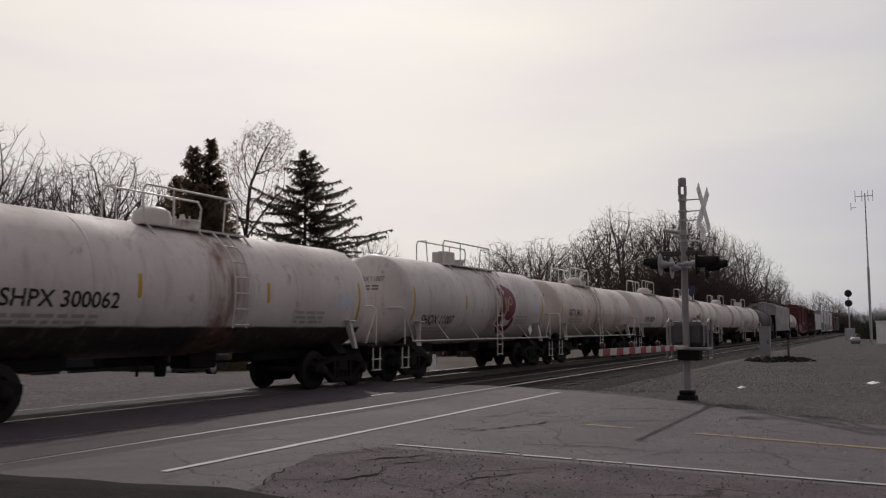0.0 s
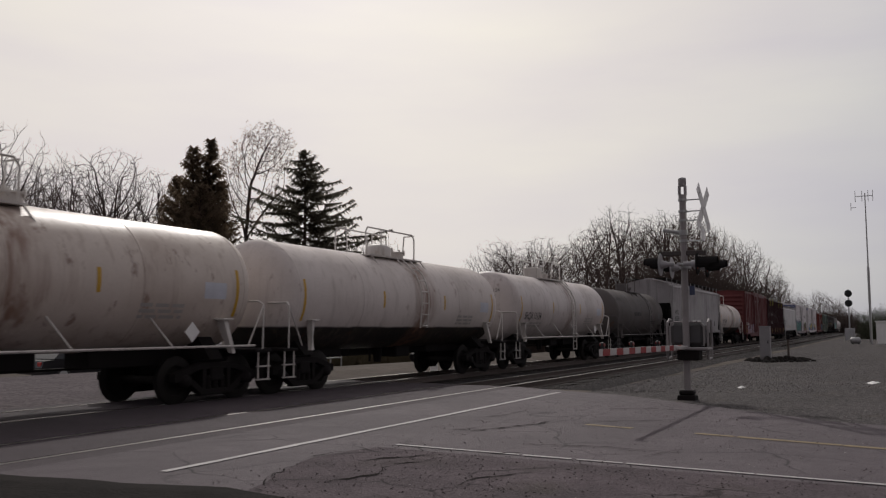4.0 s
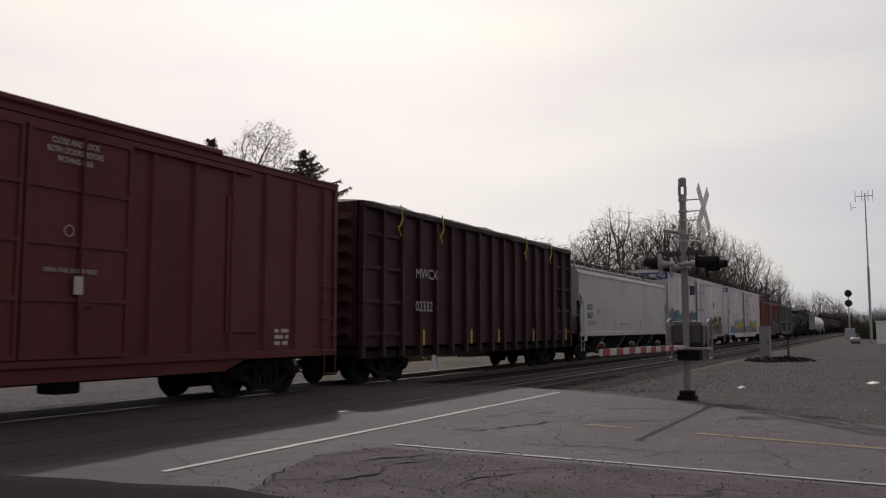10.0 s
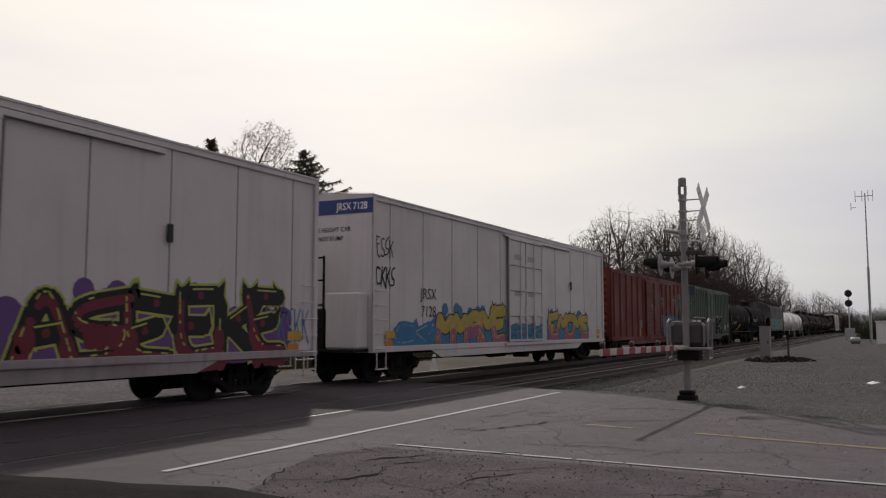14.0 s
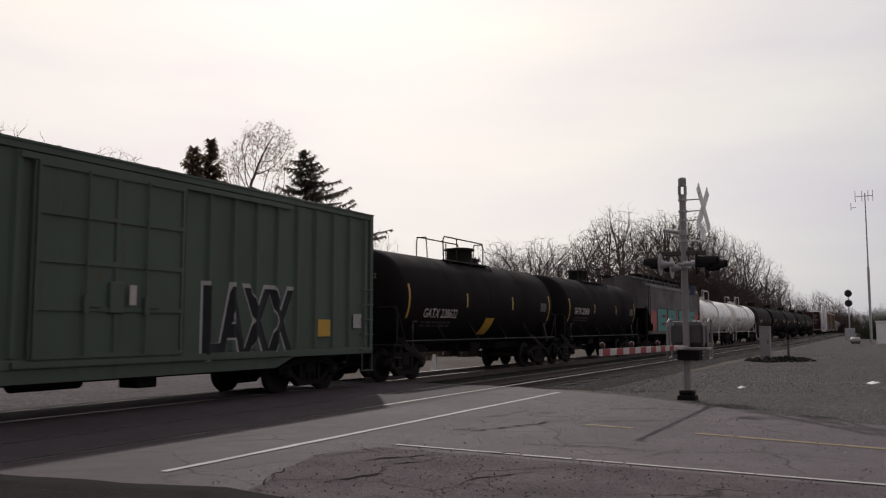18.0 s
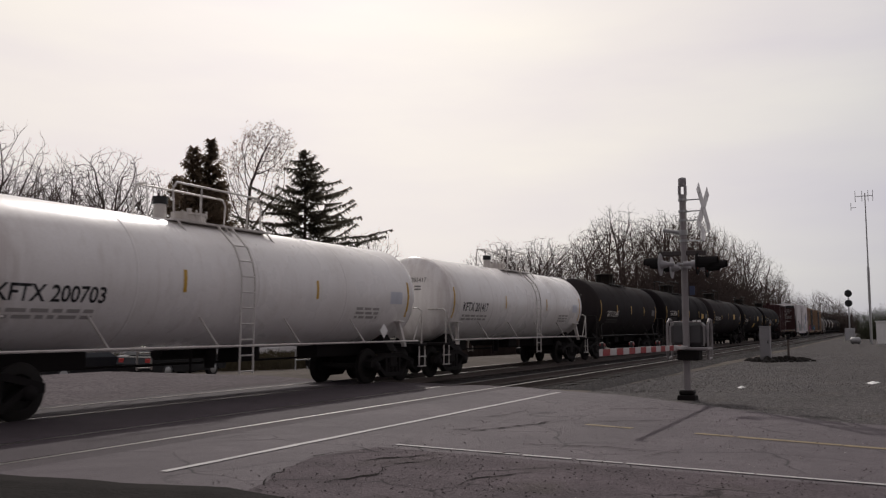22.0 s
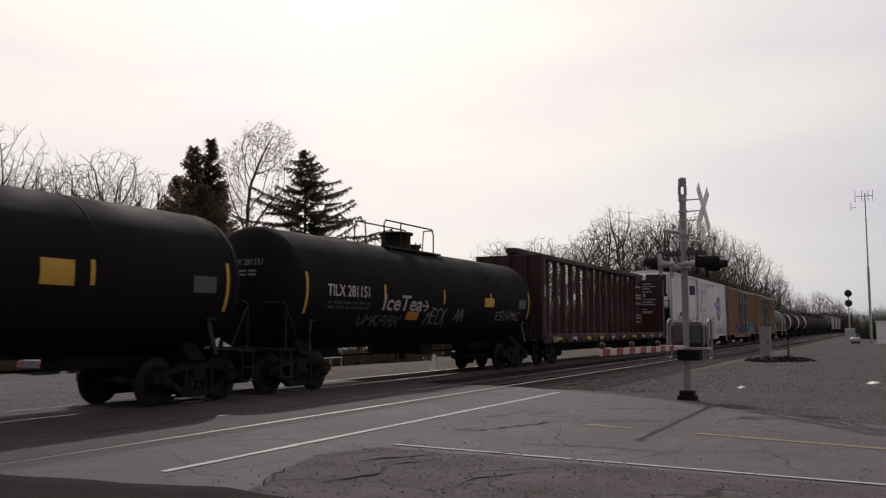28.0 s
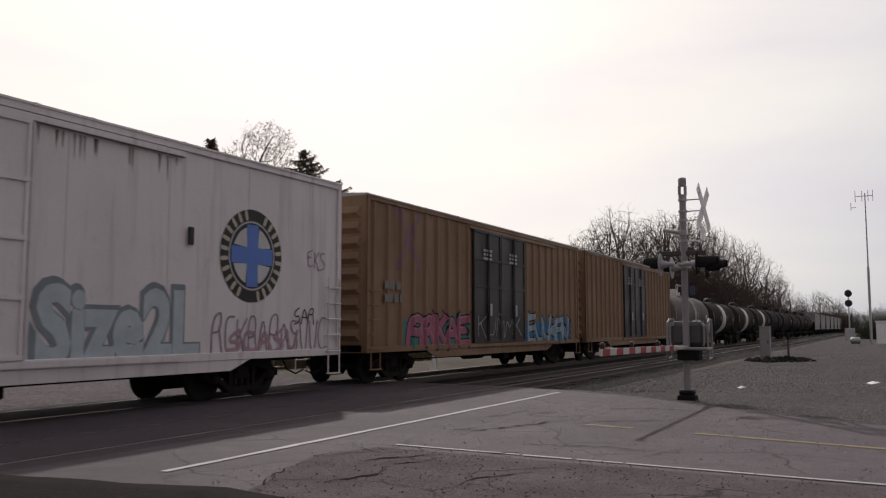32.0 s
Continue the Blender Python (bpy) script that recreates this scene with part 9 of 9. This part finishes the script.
def parked_car(name, at, turn, col, label, pickup=False):
    m = thing(name, pose(*at, 0, 0, turn), label, "car", "parked cars")
    coat_ = plain(name + "_paint", col, 0.25, 0.2, 0.15)
    lower = [(-2.2, 0.35), (-2.28, 0.62), (-2.2, 0.88), (-1.5, 0.95), (-0.6, 0.98), (1.0, 0.97), (1.75, 0.90), (2.2, 0.72), (2.25, 0.45), (2.15, 0.32), (1.75, 0.30), (1.65, 0.5), (1.4, 0.62), (1.15, 0.5), (1.05, 0.28), (-1.0, 0.28), (-1.1, 0.5), (-1.35, 0.62), (-1.6, 0.5), (-1.7, 0.30)]
    part("body", Shape().prism(lower, -0.88, 0.88), coat_, m)
    cab_ = [(-1.75, 0.95), (-1.25, 1.38), (-0.9, 1.46), (0.15, 1.46), (0.45, 1.38), (1.05, 0.96)] if not pickup else [(-0.7, 0.95), (-0.55, 1.55), (0.4, 1.6), (0.65, 1.5), (1.15, 0.96)]
    n = len(cab_)
    vs = [(x, -0.84 + 0.16 * (z - 0.95) / 0.5, z) for x, z in cab_] + [(x, 0.84 - 0.16 * (z - 0.95) / 0.5, z) for x, z in cab_]
    part("cabin", Shape().add(vs, [tuple(range(n)), tuple(range(n, 2 * n))] + [(i, (i + 1) % n, n + (i + 1) % n, n + i) for i in range(n)]), GLASS, m, "dark glazed cabin")
    part("roof", Shape().box(-1.0, 0.25, -0.69, 0.69, 1.44 if not pickup else 1.58, 1.49 if not pickup else 1.63, 0.02), coat_, m)
    for x in (-1.35, 1.4):
        for sgn in (-1, 1):
            w = part("wheel", Shape().lathe([(-0.1, 0.0), (-0.1, 0.28), (-0.07, 0.32), (0.07, 0.32), (0.1, 0.28), (0.1, 0.0)], 20, "y", (x, sgn * 0.78, 0.32)), BLACK, m)
            part("rim", Shape().lathe([(sgn * 0.105, 0.0), (sgn * 0.105, 0.19), (sgn * 0.09, 0.2)], 14, "y", (x, sgn * 0.78, 0.32)), GALV, w)
    for sgn in (-1, 1):
        part("headlight", Shape().box(2.12, 2.24, sgn * 0.62 - 0.16, sgn * 0.62 + 0.16, 0.6, 0.74, 0.02), SPRAY_SILVER, m)
        part("tail_light", Shape().box(-2.26, -2.18, sgn * 0.66 - 0.13, sgn * 0.66 + 0.13, 0.66, 0.84, 0.02), RED, m)
    return m


def yard_z(px, depth):
    x, y, z = stand(px, depth)
    return x, y, z + 0.03


parked_car("parked_car", yard_z(312, 35), 4, (0.02, 0.021, 0.024), "dark sedan parked beyond the tracks")
parked_car("parked_car", yard_z(150, 35), -6, (0.03, 0.03, 0.034), "charcoal car parked beyond the tracks")
parked_car("parked_car", yard_z(292, 41), 8, (0.40, 0.40, 0.40), "silver car parked by the house")
parked_car("parked_pickup", yard_z(690, 52), 12, (0.35, 0.35, 0.36), "silver pickup parked in a yard by the line", True)
fence = thing("fence", yard_z(525, 38), "low two-rail pipe fence beyond the tracks", "fence")
for i in range(5):
    part("post", Shape().cyl((i * 0.9, 0, 0), (i * 0.9, 0, 0.9), 0.035, None, 8), GALV, fence)
for z in (0.45, 0.85):
    part("rail", Shape().cyl((0, 0, z), (3.6, 0, z), 0.025, None, 8), GALV, fence)
x, y, z = stand(768, 33)
cone = thing("marker_sign", (x, y, z + 0.02), "small white triangular marker beside the track", "sign")
part("board", Shape().add([(0, -0.2, 0.0), (0, 0.2, 0.0), (0, 0.05, 0.75), (0, -0.05, 0.75), (0.05, -0.2, 0.0), (0.05, 0.2, 0.0), (0.05, 0.05, 0.75), (0.05, -0.05, 0.75)], [(0, 1, 2, 3), (4, 7, 6, 5), (0, 3, 7, 4), (1, 5, 6, 2), (3, 2, 6, 7), (0, 4, 5, 1)]), WHITE, cone)


# ---- wear and litter on the road ----
def crack(pts, w, seed):
    r = random.Random(seed)
    line = []
    for (x0_, y0_), (x1_, y1_) in zip(pts, pts[1:]):
        n = max(2, int(math.hypot(x1_ - x0_, y1_ - y0_) / 0.12))
        line += [(x0_ + (x1_ - x0_) * i / n + r.uniform(-0.04, 0.04), y0_ + (y1_ - y0_) * i / n + r.uniform(-0.04, 0.04)) for i in range(n)]
    s = Shape()
    vs = []
    for i, (x_, y_) in enumerate(line):
        k = w * r.uniform(0.2, 1.0) * min(1, i / 3, (len(line) - 1 - i) / 3)
        vs += [(x_ - k, y_ - k * 0.4, 0.0125), (x_ + k, y_ + k * 0.4, 0.0125)]
    s.add(vs, [(2 * i, 2 * i + 1, 2 * i + 3, 2 * i + 2) for i in range(len(line) - 1)])
    return tagged(part("crack", s, CRACK), "dark ragged crack in the asphalt", "crack", "cracks", "structure")


CRACK = plain("crack_dirt", (0.018, 0.015, 0.014), 1.0, 0, 0.5, 0.05)
for i, (pts, w) in enumerate((
        ([(11.2, 5.5), (11.8, 5.2), (12.6, 4.9), (13.4, 4.7)], 0.05), ([(11.0, 5.9), (11.5, 5.6), (12.2, 5.45)], 0.03),
        ([(9.45, 4.3), (9.6, 4.05), (9.65, 3.8)], 0.10), ([(13.3, 4.3), (14.0, 3.3), (14.6, 2.9)], 0.03), ([(8.2, 5.4), (8.9, 4.9), (9.2, 4.6)], 0.04),
        ([(6.9, 4.9), (7.6, 4.7), (8.2, 4.9), (8.8, 4.5)], 0.05), ([(7.0, 3.6), (7.8, 3.7), (8.6, 3.2)], 0.03), ([(10.4, 4.4), (10.6, 3.2), (10.5, 2.0)], 0.02),
        ([(12.9, 6.2), (13.6, 5.9), (14.9, 5.8)], 0.03), ([(10.0, 2.6), (10.8, 2.3), (11.4, 2.4)], 0.02), ([(15.3, 4.8), (16.0, 4.0), (15.8, 3.1)], 0.03), ([(6.4, 5.25), (6.9, 5.55), (7.6, 5.8), (8.3, 6.0), (9.2, 5.8)], 0.035))):
    crack(pts, w, i)
bits = Shape()
r = random.Random(77)
for i in range(9000):
    x_, y_ = r.uniform(5.6, 17.5), r.uniform(-0.5, 6.2)
    onto = x_ < 9.35 and y_ < 5.7
    if not onto and r.random() < 0.72:
        continue
    k = 0.003 + 0.014 * r.random() ** 2.5
    a = r.uniform(0, 6.3)
    bits.add([(x_ + k * math.cos(a), y_ + k * math.sin(a), 0.008), (x_ + k * math.cos(a + 2), y_ + k * math.sin(a + 2), 0.008), (x_ + k * math.cos(a + 4.2), y_ + k * math.sin(a + 4.2), 0.008), (x_, y_, 0.008 + k * 0.8)], [(0, 1, 3), (1, 2, 3), (2, 0, 3)])


def bits_mat():
    m, n, l, b = material("grit_and_leaf_bits", 0.9)
    g = n.new("ShaderNodeNewGeometry")
    rp = n.new("ShaderNodeValToRGB")
    rp.color_ramp.elements[0].color, rp.color_ramp.elements[1].color = (0.03, 0.023, 0.024, 1), (0.36, 0.32, 0.32, 1)
    e1 = rp.color_ramp.elements.new(0.8)
    e1.color = (0.095, 0.075, 0.075, 1)
    l.new(g.outputs["Random Per Island"], rp.inputs[0])
    l.new(rp.outputs[0], b.inputs["Base Color"])
    return m


tagged(part("grit", bits, bits_mat()), "grit, leaf scraps and pebbles strewn over the asphalt", "grit", "", "stuff")


# ---- what moves ----
def motions():
    """The train rolls past at one steady speed; its wheels are keyed while they pass before the camera."""
    for car in train:
        p = car.location.copy()
        walk(car, [(0, Matrix.Translation(p)), (16, Matrix.Translation(p - Vector((16 * SPEED, 0, 0)))), (32, Matrix.Translation(p - Vector((32 * SPEED, 0, 0))))])
    spin = SPEED / 0.457                    # radians a second
    for car, wheel, at, sgn in wheels:
        near = car.location.x + 32 * SPEED  # where the car stands at the start
        t0, t1 = (near - 40) / SPEED, (near + 8) / SPEED
        if t0 > 31.5:
            continue
        t0, t1 = max(0.0, t0), min(32.0, t1)
        steps = max(1, math.ceil((t1 - t0) / 0.045))
        times = [t0 + (t1 - t0) * i / steps for i in range(steps + 1)]
        turn = [Matrix.Translation(at) @ Matrix.Rotation(-spin * (t - t0), 4, "Y") @ Matrix.Rotation(math.pi if sgn > 0 else 0.0, 4, "Z") for t in times]
        rows = list(zip(times, turn))
        if t0 > 0.05:
            rows.insert(0, (0, turn[0]))
        if t1 < 31.95:
            rows.append((32, turn[-1]))
        walk(wheel, rows)


motions()
